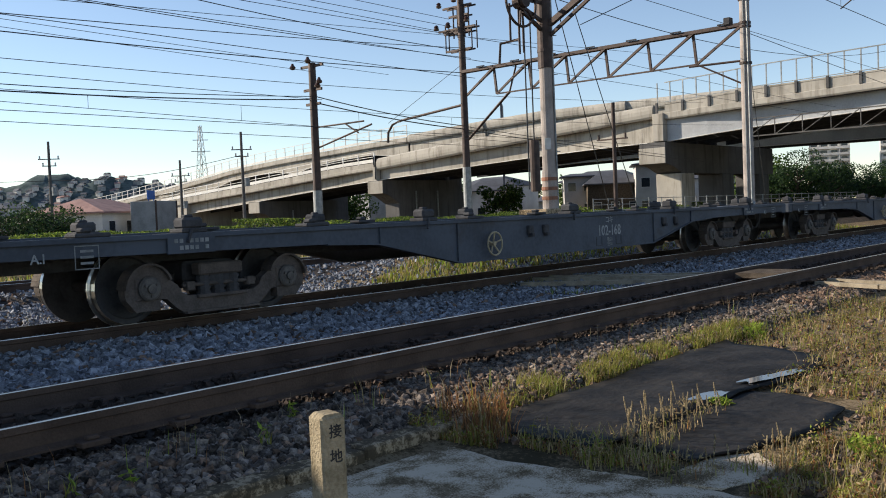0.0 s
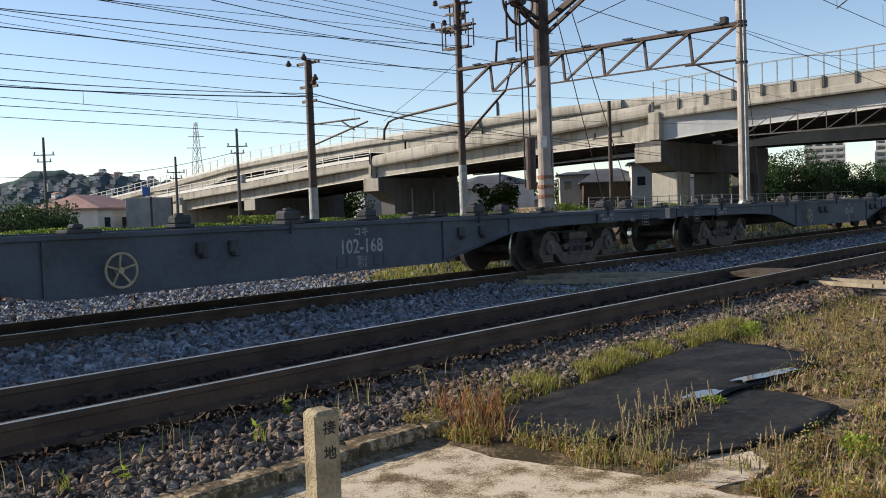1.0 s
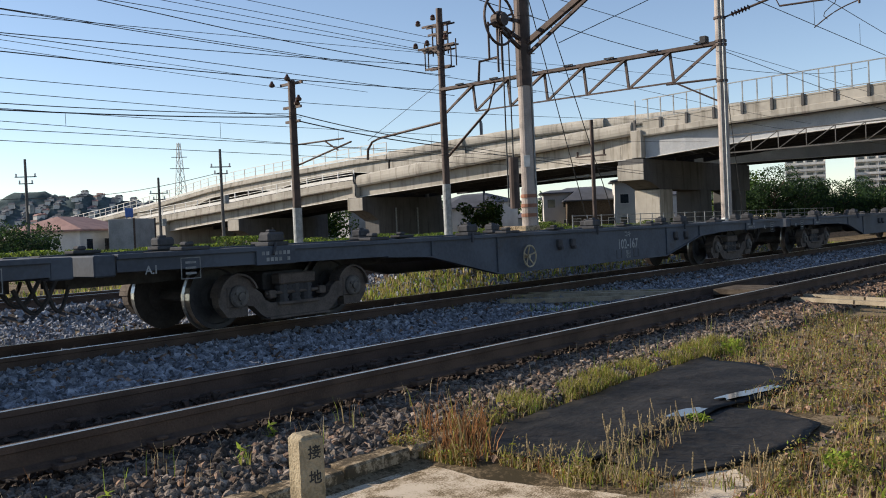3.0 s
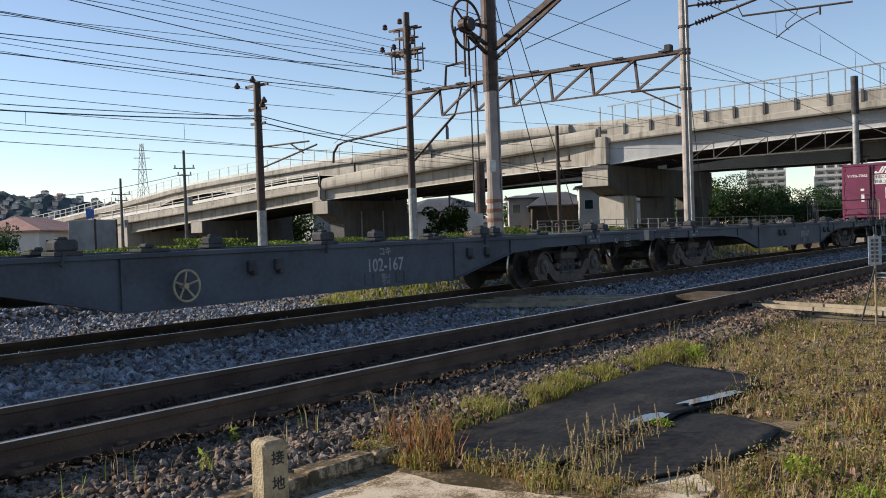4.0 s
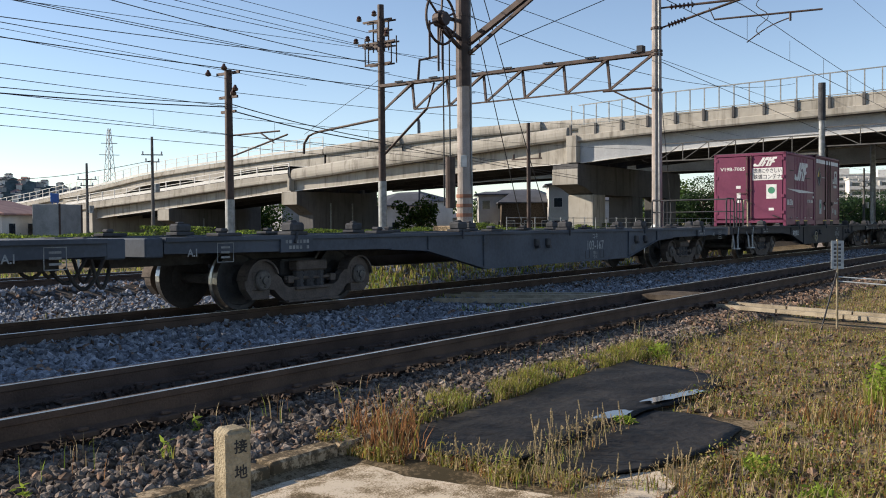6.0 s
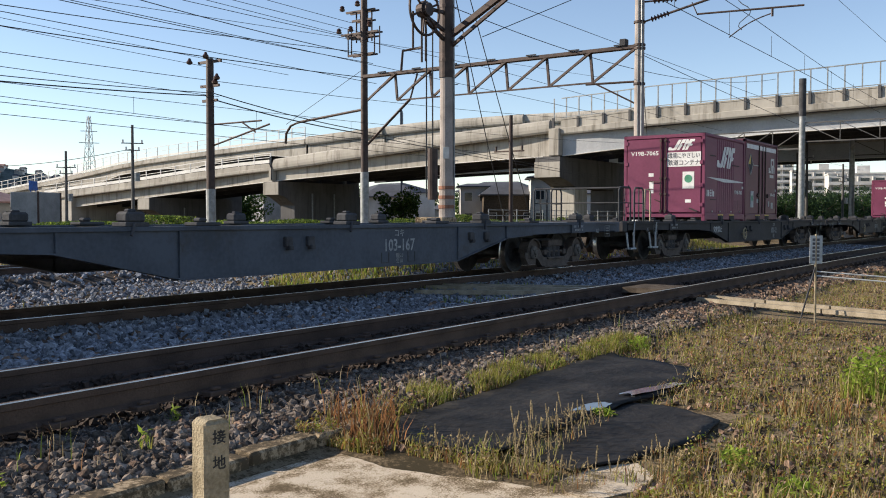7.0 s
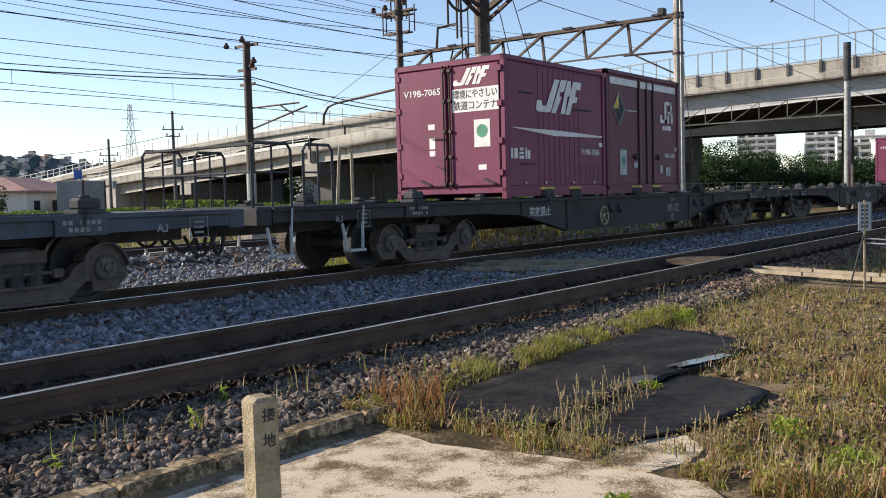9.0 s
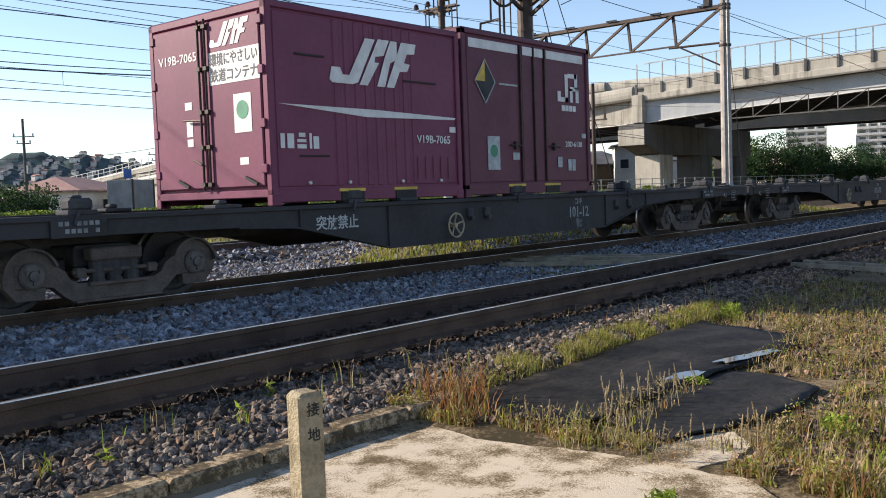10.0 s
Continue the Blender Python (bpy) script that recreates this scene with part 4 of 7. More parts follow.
def scatter(n, x0, x1, y0, y1, lift=0.0, thin=0.0):
    """Random places on the ground; thin: how much sparser towards x1."""
    x = x0 + (x1 - x0) * rng.uniform(0, 1, n) ** (1 + thin)
    y = rng.uniform(y0, y1, n)
    z = np.array([ground_z(a, b) for a, b in zip(x, y)]) + lift
    return np.stack([x, y, z], -1)


def in_mat(p):
    x, y = p[:, 0], p[:, 1]
    one = (x > 4.65) & (x < 8.9) & (y > 2.95 + 0.0 * x) & (y < 4.0)
    two = (x > 4.75) & (x < 6.9) & (y > 2.0) & (y < 3.0)
    slab = (x > 4.4) & (x < 5.3) & (y > 1.92) & (y < 2.42)
    pad = (x < np.where(y < 1.7, 4.15, 4.45)) & (y < 4.1)
    edge = 12.55 + (y + 2.0) * 1.8 / 7.0
    trough = (x > edge - 0.55) & (x < edge + 0.75)
    return one | two | slab | pad | trough


def stone_field(name, label, n, x0, x1, y0, y1, size, thin, rust, worn=False, mat=None):
    c = scatter(n, x0, x1, y0, y1, 0.012, thin)
    if name == "gravel":
        c = c[~in_mat(c)]
        n = len(c)
    s = rng.uniform(0.6, 1.25, n) * size
    v, f = stones(c, s, worn)
    idx = np.repeat((rng.uniform(0, 1, n) < rust).astype(int), 20 if worn else 12)
    me = raw_mesh(name, v, f, [mat or (M_GREYSTONE if y0 > 6.4 else M_STONE), M_RUSTSTONE], idx)
    me.shade_flat()
    ob = new(name, me)
    return tagged(ob, label, "ballast", kind="stuff")


stone_field("ballast", "brown and grey crushed stone ballast beside the rail", 15500, 0.8, 16, 4.14, 5.04, 0.034, 0.6, 0.16, True)
stone_field("ballast", "dark crushed stone ballast along the rail foot", 5200, 0.8, 14, 4.80, 5.165, 0.033, 0.5, 0.25, True)
stone_field("ballast", "rusty crushed stone ballast along the far rail stretch", 6000, 12, 60, 4.2, 5.06, 0.040, 0.8, 0.75)
stone_field("ballast", "grey crushed stone ballast between the two tracks", 22000, 2.5, 46, 6.46, 9.42, 0.040, 0.9, 0.08)
stone_field("ballast", "dark crushed stone ballast inside the near track", 6500, 1.2, 30, 5.06, 6.25, 0.026, 0.7, 0.0, False, M_BROWNSTONE)
stone_field("ballast", "dusty crushed stone ballast inside and behind the far track", 16000, 3.5, 42, 9.5, 12.9, 0.042, 0.7, 0.12)
stone_field("ballast", "pale loose stones on the path behind the far track", 15000, 3.5, 34, 12.2, 17.9, 0.042, 0.7, 0.1)
stone_field("gravel", "rusty gravel strewn over the waste ground", 9000, 4.6, 24, -1.5, 4.15, 0.021, 0.9, 0.75)
stone_field("ballast", "grey crushed stone of the third track", 6000, 5, 45, 17.9, 21.7, 0.05, 0.6, 0.2)

# the stones nearest the kerb, one by one
bank = thing("ballast_edge", "loose crushed stones lying against the kerb", "ballast", kind="structure")
shapes = []
for i in range(12):
    v, f = stones(np.zeros((1, 3)), [rng.uniform(0.028, 0.046)], True)
    shapes.append(raw_mesh("stone", v, f, [M_RUSTSTONE if i in (3, 8) else M_STONE]))
    shapes[-1].shade_flat()
for p in scatter(290, 1.9, 5.2, 4.34, 5.0, 0.03, 0.2):
    part("stone", shapes[int(rng.integers(12))], None, bank, at=pose(*p, *rng.uniform(0, 360, 3)))


def blades(roots, height, width, lean, mats, share=None, name="grass", bend=0.5):
    """Grass blades of three faces each, from roots; height: low and high."""
    n = len(roots)
    a = rng.uniform(0, 2 * math.pi, n)
    h = rng.uniform(height[0], height[1], n)
    d = np.stack([np.cos(a), np.sin(a), np.zeros(n)], -1)
    s = np.stack([-np.sin(a), np.cos(a), np.zeros(n)], -1) * (width * rng.uniform(0.6, 1.3, n))[:, None]
    ln = (rng.uniform(0.1, 1, n) * lean * h)[:, None]
    up = np.array([0, 0, 1.0])
    m = roots + up * (h * 0.55)[:, None] + d * ln * (1 - bend) * 0.6
    t = roots + up * (h * rng.uniform(0.85, 1.0, n))[:, None] + d * ln
    v = np.stack([roots - s, roots + s, m + s * 0.75, m - s * 0.75, t], 1).reshape(-1, 3)
    base = 5 * np.arange(n)[:, None]
    f = np.concatenate([base + np.array([0, 1, 2]), base + np.array([0, 2, 3]), base + np.array([3, 2, 4])], 1).reshape(-1, 3)
    idx = np.repeat(rng.choice(len(mats), n, p=share), 3)
    return raw_mesh(name, v, f, mats, idx)


def leaf_mesh(pts, size, mats, share=None, slim=0.45):
    """Small pointed leaves at pts."""
    n = len(pts)
    s = size * rng.uniform(0.6, 1.4, n)
    base = np.array([(0, -1, 0), (slim, 0, 0.12), (0, 1, 0), (-slim, 0, 0.12)], float)
    v = base[None] * s[:, None, None]
    v = np.einsum("nij,nkj->nki", turns(n), v) + pts[:, None]
    f = np.arange(4 * n).reshape(n, 4)
    return raw_mesh("leaves", v.reshape(-1, 3), f, mats, rng.choice(len(mats), n, p=share))


def clumpy(p, scale, cut):
    return np.array([noise.noise((a * scale, b * scale, 5.0)) for a, b, _ in p]) > cut


p = scatter(75000, 4.4, 26, -2.0, 4.2, 0.0, 1.1)
p = p[~in_mat(p)]
p = p[clumpy(p, 3.3, -0.12)]
tagged(new("dry_grass", blades(p, (0.015, 0.11), 0.0035, 0.9, [M_STRAW, M_WEED, M_REDWEED], [0.46, 0.34, 0.20])), "short dry straw-coloured grass on the waste ground", "grass", kind="stuff")
p = scatter(170000, 4.4, 22, -2.0, 4.2, 0.0, 1.0)
p = p[~in_mat(p)]
lift = np.array([noise.noise((a * 3.3, b * 3.3, 5.0)) + 0.5 * noise.noise((a * 9.0, b * 9.0, 2.0)) for a, b, _ in p])
p, lift = p[lift > -0.02], lift[lift > -0.02]
p[:, 2] += (0.03 + 0.26 * lift) * rng.uniform(0.0, 1.0, len(p)) ** 1.3
tagged(new("ground_weeds", leaf_mesh(p, 0.0115, [M_WEED, M_STRAW, M_REDWEED, M_FRESH], [0.44, 0.24, 0.17, 0.15])), "low olive and russet weeds covering the waste ground", "weeds", kind="stuff")
p = scatter(11000, 4.6, 26, -2.0, 4.35, 0.0, 0.8)
p = p[~in_mat(p)]
p = p[clumpy(p, 1.1, -0.05)]
tagged(new("tall_grass", blades(p, (0.06, 0.22), 0.0034, 0.7, [M_STRAW, M_WEED, M_SEED, M_FRESH], [0.38, 0.36, 0.16, 0.10])), "tall dry grass stalks on the waste ground", "grass", kind="stuff")
p = scatter(8000, 5.4, 10.0, 4.02, 4.38, 0.0, 0.0)
p = p[clumpy(p, 2.6, -0.05)]
tagged(new("green_grass_strip", blades(p, (0.03, 0.15), 0.0038, 0.8, [M_WEED, M_FRESH, M_STRAW], [0.66, 0.14, 0.20])), "yellow-green grass strip between ballast and sheet", "grass", kind="stuff")
p = scatter(700, 1.6, 12, 4.36, 4.9, 0.02, 0.3)
p = p[clumpy(p, 3.1, 0.15)]
tagged(new("ballast_weeds", blades(p, (0.06, 0.24), 0.0028, 0.5, [M_STRAW, M_SEED, M_REDWEED, M_FRESH], [0.35, 0.3, 0.2, 0.15])), "sparse weeds growing through the ballast", "weeds", kind="stuff")
p = scatter(9000, 9, 60, 22.0, 30, 0.0, 0.2)
tagged(new("bank_grass", blades(p, (0.06, 0.28), 0.016, 0.5, [M_WEED, M_FRESH, M_STRAW], [0.4, 0.2, 0.4])), "sunlit yellow-green grass behind the railway", "grass", kind="stuff")
p = scatter(9000, 14.5, 44, 12.5, 14.8, 0.0, 0.3)
tagged(new("slope_grass", blades(p, (0.06, 0.26), 0.016, 0.6, [M_WEED, M_FRESH, M_STRAW], [0.5, 0.25, 0.25])), "sunlit yellow-green grass on the bank behind the track", "grass", kind="stuff")
p = scatter(3000, 4, 40, 12.4, 15, 0.0, 0.8)
p = p[clumpy(p, 0.8, 0.12)]
tagged(new("path_grass", blades(p, (0.05, 0.2), 0.012, 0.6, [M_WEED, M_STRAW], [0.5, 0.5])), "thin grass on the dirt path behind the track", "grass", kind="stuff")
p = scatter(900, 11, 15, 7.0, 9.2, 0.0, 0.0)
p = p[clumpy(p, 0.9, 0.1)]
tagged(new("track_weeds", blades(p, (0.04, 0.16), 0.007, 0.7, [M_WEED, M_FRESH], [0.5, 0.5])), "low weeds between the tracks near the crossing", "weeds", kind="stuff")


def weed(name, label, x, y, n, r, height, mats, share, seeds=0, width=0.005, lean=0.6, leaves=0, leaf=None):
    """One clump of stalks, with seed heads or leaves."""
    a, q = rng.uniform(0, 2 * math.pi, n), r * np.sqrt(rng.uniform(0, 1, n))
    roots = np.stack([q * np.cos(a), q * np.sin(a), np.zeros(n)], -1)
    w = thing(name, label, "weed", pose(x, y, ground_z(x, y) - 0.005))
    me = blades(roots, height, width, lean, mats, share, "stalk_tuft")
    tagged(part("stalk_tuft", me, None, w), kind="stuff")
    if seeds:
        for i in range(seeds):
            k = Kit()
            a, q = rng.uniform(0, 2 * math.pi), r * math.sqrt(rng.uniform(0, 1))
            px, py = q * math.cos(a), q * math.sin(a)
            h = rng.uniform(height[1] * 0.9, height[1] * 1.75)
            lx, ly = rng.uniform(-0.05, 0.05), rng.uniform(-0.05, 0.05)
            k.bar((px, py, 0), (px + lx, py + ly, h), 0.0024, 4, 0.0015)
            for j in range(7):
                z = h - 0.015 * j
                rr = 0.0035 + 0.003 * math.sin(math.pi * (j + 0.5) / 7)
                k.lathe([(0.001, z - 0.009), (rr, z - 0.003), (rr * 0.9, z + 0.004), (0.001, z + 0.01)], (px + lx * (z / h) + rng.uniform(-0.004, 0.004), py + ly * (z / h), 0), "z", 5)
            part("seed_head", k, M_SEED, w, "pale fluffy seed head")
    if leaves:
        pts = rng.normal(size=(leaves, 3))
        pts /= np.linalg.norm(pts, axis=1)[:, None]
        pts *= rng.uniform(0.2, 1, (leaves, 1)) ** 0.5 * np.array([r, r, height[1] * 0.5])
        pts[:, 2] += height[1] * 0.55
        part("foliage", leaf_mesh(pts, 0.014 if seeds else 0.028, [leaf or M_FRESH], None, 0.3), None, w)
    return w


weed("russet_weed", "russet dry weed clump at the kerb's end", 4.85, 4.02, 210, 0.27, (0.08, 0.38), [M_REDWEED, M_STRAW, M_WEED], [0.78, 0.14, 0.08], lean=0.7)
weed("russet_weed", "russet dry weed clump at the kerb's end", 4.62, 3.72, 110, 0.20, (0.06, 0.26), [M_REDWEED, M_STRAW, M_WEED], [0.6, 0.25, 0.15], lean=0.6)
for x, y, n, sd, h in ((5.05, 2.82, 230, 13, 0.30), (5.45, 2.86, 170, 9, 0.30), (5.9, 2.90, 130, 10, 0.26), (4.72, 3.15, 60, 7, 0.26), (4.6, 2.75, 260, 8, 0.22), (4.62, 2.35, 160, 6, 0.26), (4.95, 2.0, 240, 7, 0.24), (5.3, 2.02, 240, 5, 0.22)):
    weed("seeding_weed", "dry weed clump with pale seed heads beside the sheet", x, y, n // 2, 0.22, (0.03, h * 0.5), [M_STRAW, M_WEED, M_FRESH, M_REDWEED], [0.4, 0.3, 0.15, 0.15], seeds=max(4, sd), width=0.003, leaves=110, leaf=M_STRAW)
for x, y, r, h, lv in ((5.45, 1.64, 0.10, 0.13, 110), (3.88, 1.95, 0.09, 0.10, 90), (9.5, 3.95, 0.12, 0.2, 130), (6.25, 2.88, 0.10, 0.07, 120), (3.95, 4.85, 0.06, 0.14, 60), (3.45, 4.5, 0.09, 0.18, 50), (2.5, 4.42, 0.08, 0.14, 60), (2.2, 4.45, 0.07, 0.2, 30), (5.0, 1.2, 0.15, 0.12, 120)):
    few = 4.2 < y < 5
    weed("green_weed", "small fresh green weed with narrow leaves", x, y, 14 if few else 40, r * (0.6 if few else 1), (0.05, h), [M_FRESH, M_WEED, M_STRAW], [0.5, 0.3, 0.2], leaves=lv // 4 if few else lv)
weed("green_bush", "bushy yellow-green weed on the waste ground", 8.1, 1.25, 320, 0.36, (0.15, 0.42), [M_FRESH, M_WEED, M_STRAW], [0.4, 0.3, 0.3], leaves=900, lean=0.8)
for x, y in ((4.55, 1.15), (4.9, 0.6), (7.2, 1.6), (7.0, 0.9)):
    weed("russet_weed", "low russet weed patch on the waste ground", x, y, 260, 0.32, (0.05, 0.2), [M_REDWEED, M_STRAW, M_WEED], [0.4, 0.4, 0.2], lean=0.8)


# ---- sheets, pad, kerb, boards and sign ----
def sheet(name, label, outline, mat, lift, amp, category):
    """A crumpled sheet lying on the ground inside an outline."""
    b = bmesh.new()
    vs = [b.verts.new((x, y, 0)) for x, y in outline]
    b.faces.new(vs)
    bmesh.ops.triangulate(b, faces=b.faces[:])
    bmesh.ops.subdivide_edges(b, edges=b.edges[:], cuts=9, use_grid_fill=True)
    bmesh.ops.triangulate(b, faces=b.faces[:])
    for q in b.verts:
        x, y = q.co.x, q.co.y
        z = ground_z(x, y) + lift + amp * (noise.noise((x * 1.3, y * 4.5, 8.0)) + 0.5 * noise.noise((x * 4, y * 11, 2.0)) + 0.28 * noise.noise((x * 9 + y * 3, y * 24, 5.0)))
        q.co = (x + 0.02 * noise.noise((x * 5, y * 5, 1.0)), y + 0.03 * noise.noise((x * 4, y * 4, 4.0)), z)
    for q in bmesh.ops.solidify(b, geom=b.faces[:], thickness=0.012)["geom"]:
        pass
    bmesh.ops.recalc_face_normals(b, faces=b.faces[:])
    me = bpy.data.meshes.new(name)
    b.to_mesh(me)
    b.free()
    me.materials.append(mat)
    me.polygons.foreach_set("use_smooth", [True] * len(me.polygons))
    return tagged(new(name, me), label, category)


sheet("plastic_sheet", "large crumpled black sheet lying on the ground", [(8.96, 4.02), (8.53, 2.92), (7.7, 2.72), (6.9, 2.84), (6.08, 2.90), (5.24, 2.88), (4.7, 2.92), (4.62, 3.15), (4.68, 3.56), (5.15, 3.98), (6.16, 3.98), (7.49, 4.02)], M_MAT, 0.036, 0.02, "sheet")
sheet("plastic_sheet", "smaller black sheet beside the large one", [(6.75, 2.93), (6.85, 2.62), (6.5, 2.08), (5.97, 2.02), (5.34, 2.18), (4.80, 2.36), (4.82, 2.6), (5.0, 2.98), (5.8, 2.98)], M_MAT, 0.022, 0.008, "sheet")
M_WATER = bpy.data.materials.new("standing rain water")
M_WATER.use_nodes = True
wb = M_WATER.node_tree.nodes["Principled BSDF"]
wb.inputs["Base Color"].default_value, wb.inputs["Roughness"].default_value, wb.inputs["Specular IOR Level"].default_value = (0.10, 0.11, 0.12, 1), 0.06, 1.0
wb.inputs["IOR"].default_value = 1.4


def puddle(x, y, rx, ry, turn, label):
    k = Kit()
    n = 40
    vs = [(0, 0, 0)]
    for i in range(n):
        a = 2 * math.pi * i / n
        q = 1 + 0.45 * noise.noise((math.cos(a) * 1.7, math.sin(a) * 1.7, x)) + 0.25 * noise.noise((math.cos(a) * 5, math.sin(a) * 5, x))
        vs.append((rx * q * math.cos(a), ry * q * math.sin(a), 0))
    k.add(vs, [(0, 1 + i, 1 + (i + 1) % n) for i in range(n)])
    k.add([(a, b, -0.02) for a, b, c in vs], [(0, 1 + (i + 1) % n, 1 + i) for i in range(n)])
    return solid("puddle", k, M_WATER, label, "puddle", at=pose(x, y, -0.38 + 0.056, 0, 0, turn))


puddle(7.32, 2.90, 0.38, 0.08, -13, "rain water gathered on the black sheet")
puddle(6.34, 3.00, 0.22, 0.075, -12, "rain water gathered on the black sheet")


def flat_patch(name, outline, mat, top, label, category, kind=""):
    b = bmesh.new()
    b.faces.new([b.verts.new((x, y, top)) for x, y in outline])
    bmesh.ops.triangulate(b, faces=b.faces[:])
    bmesh.ops.subdivide_edges(b, edges=b.edges[:], cuts=7, use_grid_fill=True)
    bmesh.ops.triangulate(b, faces=b.faces[:])
    for q in b.verts:
        q.co.z = top - 0.09 + 0.007 * noise.noise((q.co.x * 2.3, q.co.y * 2.3, 0.0)) + 0.004 * noise.noise((q.co.x * 9, q.co.y * 9, 0.0))
        q.co.x += 0.05 * noise.noise((q.co.x * 3, q.co.y * 3, 7.0))
    bmesh.ops.solidify(b, geom=b.faces[:], thickness=0.09)
    bmesh.ops.recalc_face_normals(b, faces=b.faces[:])
    me = bpy.data.meshes.new(name)
    b.to_mesh(me)
    b.free()
    me.materials.append(mat)
    return tagged(new(name, me), label, category, kind=kind)


flat_patch("pavement", [(-6, -6), (-6, 3.975), (4.3, 3.975), (4.5, 3.85), (4.62, 3.52), (4.45, 3.05), (4.45, 2.65), (4.62, 2.15), (4.42, 1.75), (4.15, 1.45), (3.6, 0.2), (3.4, -6)], M_PAD, -0.396, "worn pale concrete pad with earth stains", "pavement", "structure")
flat_patch("concrete_slab", [(4.62, 2.38), (4.95, 2.36), (5.22, 2.16), (5.05, 1.98), (4.72, 1.94), (4.46, 2.05), (4.43, 2.25)], M_PAD, -0.382, "broken piece of pale concrete", "slab")

kerb = thing("kerb", "long stained concrete kerb along the ballast", "kerb", kind="structure")
for i in range(10):
    x0 = 5.0 - 0.6 * (i + 1)
    dz = 0.006 * math.sin(i * 2.1)
    part("kerb_stone", Kit().box(x0 + 0.006, x0 + 0.594, 3.98 + dz, 4.16 + dz, -0.55, -0.300 + dz, 0.016), M_KERB, kerb)

post_thing = thing("marker_post", "old concrete marker post with two black characters", "marker post", pose(2.18, 2.48, -0.42, 0, 0, -13))
part("shaft", Kit().box(-0.049, 0.049, -0.049, 0.049, 0, 0.808, 0.008), M_POST, post_thing)
part("cap", Kit().prism([(-0.042, 0.807), (0.042, 0.807), (0.03, 0.816), (-0.03, 0.816)], "y", -0.04, 0.04), M_POST, post_thing)

writing("接", 0.052, pose(0.006, -0.0495, 0.752) @ SIDE, M_INK, post_thing, "weathered black character", thick=0.001)
writing("地", 0.052, pose(0.006, -0.0495, 0.662) @ SIDE, M_INK, post_thing, "weathered black character", thick=0.001)

boards = thing("cable_trough", "long weathered concrete cable trough across the waste ground", "trough", kind="structure")
for j, off in enumerate((0.0, 0.55)):
    for i in range(7):
        a, b = i / 7 + 0.002, (i + 1) / 7 - 0.002
        pa, pb = Vector((14.35 + off, 5.0, -0.20)), Vector((12.55 + off, -2.0, -0.30))
        part("lid", Kit().beam(pa.lerp(pb, a), pa.lerp(pb, b), 0.085, 0.06), M_TROUGH, boards)
cross = thing("track_crossing", "weathered boards of a foot crossing between the tracks", "crossing")
for i, (xa, ya, xb, yb, w) in enumerate(((13.0, 9.3, 14.2, 6.6, 0.22), (13.5, 9.3, 14.7, 6.6, 0.2), (12.1, 8.9, 13.2, 7.0, 0.14))):
    part("board", Kit().beam((xa, ya, -0.112), (xb, yb, -0.112), w * 0.7, 0.07), M_TROUGH, cross)
k = Kit()
for i in range(4):
    part("board", Kit().beam((14.3 + 0.24 * i, 5.36, -0.09), (14.3 + 0.24 * i, 6.20, -0.09), 0.22, 0.08), M_DARKWOOD, cross)

sign = thing("notice_post", "thin rod with a small white lettered plate", "sign", pose(13.6, 3.05, ground_z(13.6, 3.05)))
part("rod", Kit().bar((0, 0, 0), (0, 0, 1.24), 0.016, 8), M_POST, sign)
sp = part("plate", Kit().box(-0.012, -0.004, -0.085, 0.085, 0.83, 1.22, 0.002), M_FADED, sign, "white plate with dark lettering", at=pose(0, 0, 0, 0, 0, 28))
for i in range(6):
    for j in (-0.045, 0.015):
        part("character_bar", Kit().box(-0.0145, -0.0125, j, j + 0.035, 0.87 + 0.055 * i, 0.905 + 0.055 * i), M_SLATE, sp)
for dz, y1, x1 in ((0.72, -2.5, 15.2), (0.66, -2.6, 14.6)):
    pts = [(x1 - 13.6) * i / 12 for i in range(13)]
    rope = Kit().pipe([((x1 - 13.6) * i / 12, (y1 - 3.05) * i / 12, dz - 0.25 * math.sin(math.pi * i / 24)) for i in range(13)], 0.009, 5)
    part("chain", rope, M_FADED, sign, "pale plastic chain")
part("prop", Kit().bar((-0.25, 0.15, 0), (0, 0, 0.8), 0.012, 6), M_DARK, sign)


# ---- overhead line ----
CAM_Z = 1.08
XT, YD, YB = 33.0, 13.8, 27.1
TRUSS_Z = CAM_Z + 6.42


def pole(name, x, y, top, r0, r1, mat, label, bands=()):
    base = min(ground_z(x, y), -0.42)
    p = thing(name, label, "pole", pose(x, y, base), "overhead line poles")
    part("shaft", Kit().bar((0, 0, 0), (0, 0, top - base), r0, 18, r1), mat, p)
    part("foundation", Kit().box(-0.42, 0.42, -0.42, 0.42, -0.2, 1.25, 0.03), M_POLE, p, "concrete footing")
    for z in bands:
        part("band", Kit().lathe([(r0 * 0.9, z - base - 0.05), (r0 * 1.12, z - base - 0.04), (r0 * 1.12, z - base + 0.04), (r0 * 0.9, z - base + 0.05)], (0, 0, 0), "z", 14), M_BROWNSTEEL, p)
    return p


def to(p, x, y, z):
    """A place of the world in the pole's space."""
    return Vector((x, y, z)) - p.matrix_basis.translation


def insulator(p, a, b, r=0.07, n=7):
    """A ribbed insulator between two places in the pole's space."""
    a, b = Vector(a), Vector(b)
    k = Kit().bar(a, b, r * 0.4, 8)
    for i in range(n):
        q = a.lerp(b, (i + 0.5) / n)
        d = (b - a).normalized()
        k.bar(q - d * 0.012, q + d * 0.02, r, 10, r * 0.6)
    return part("insulator", k, M_INSUL, p)


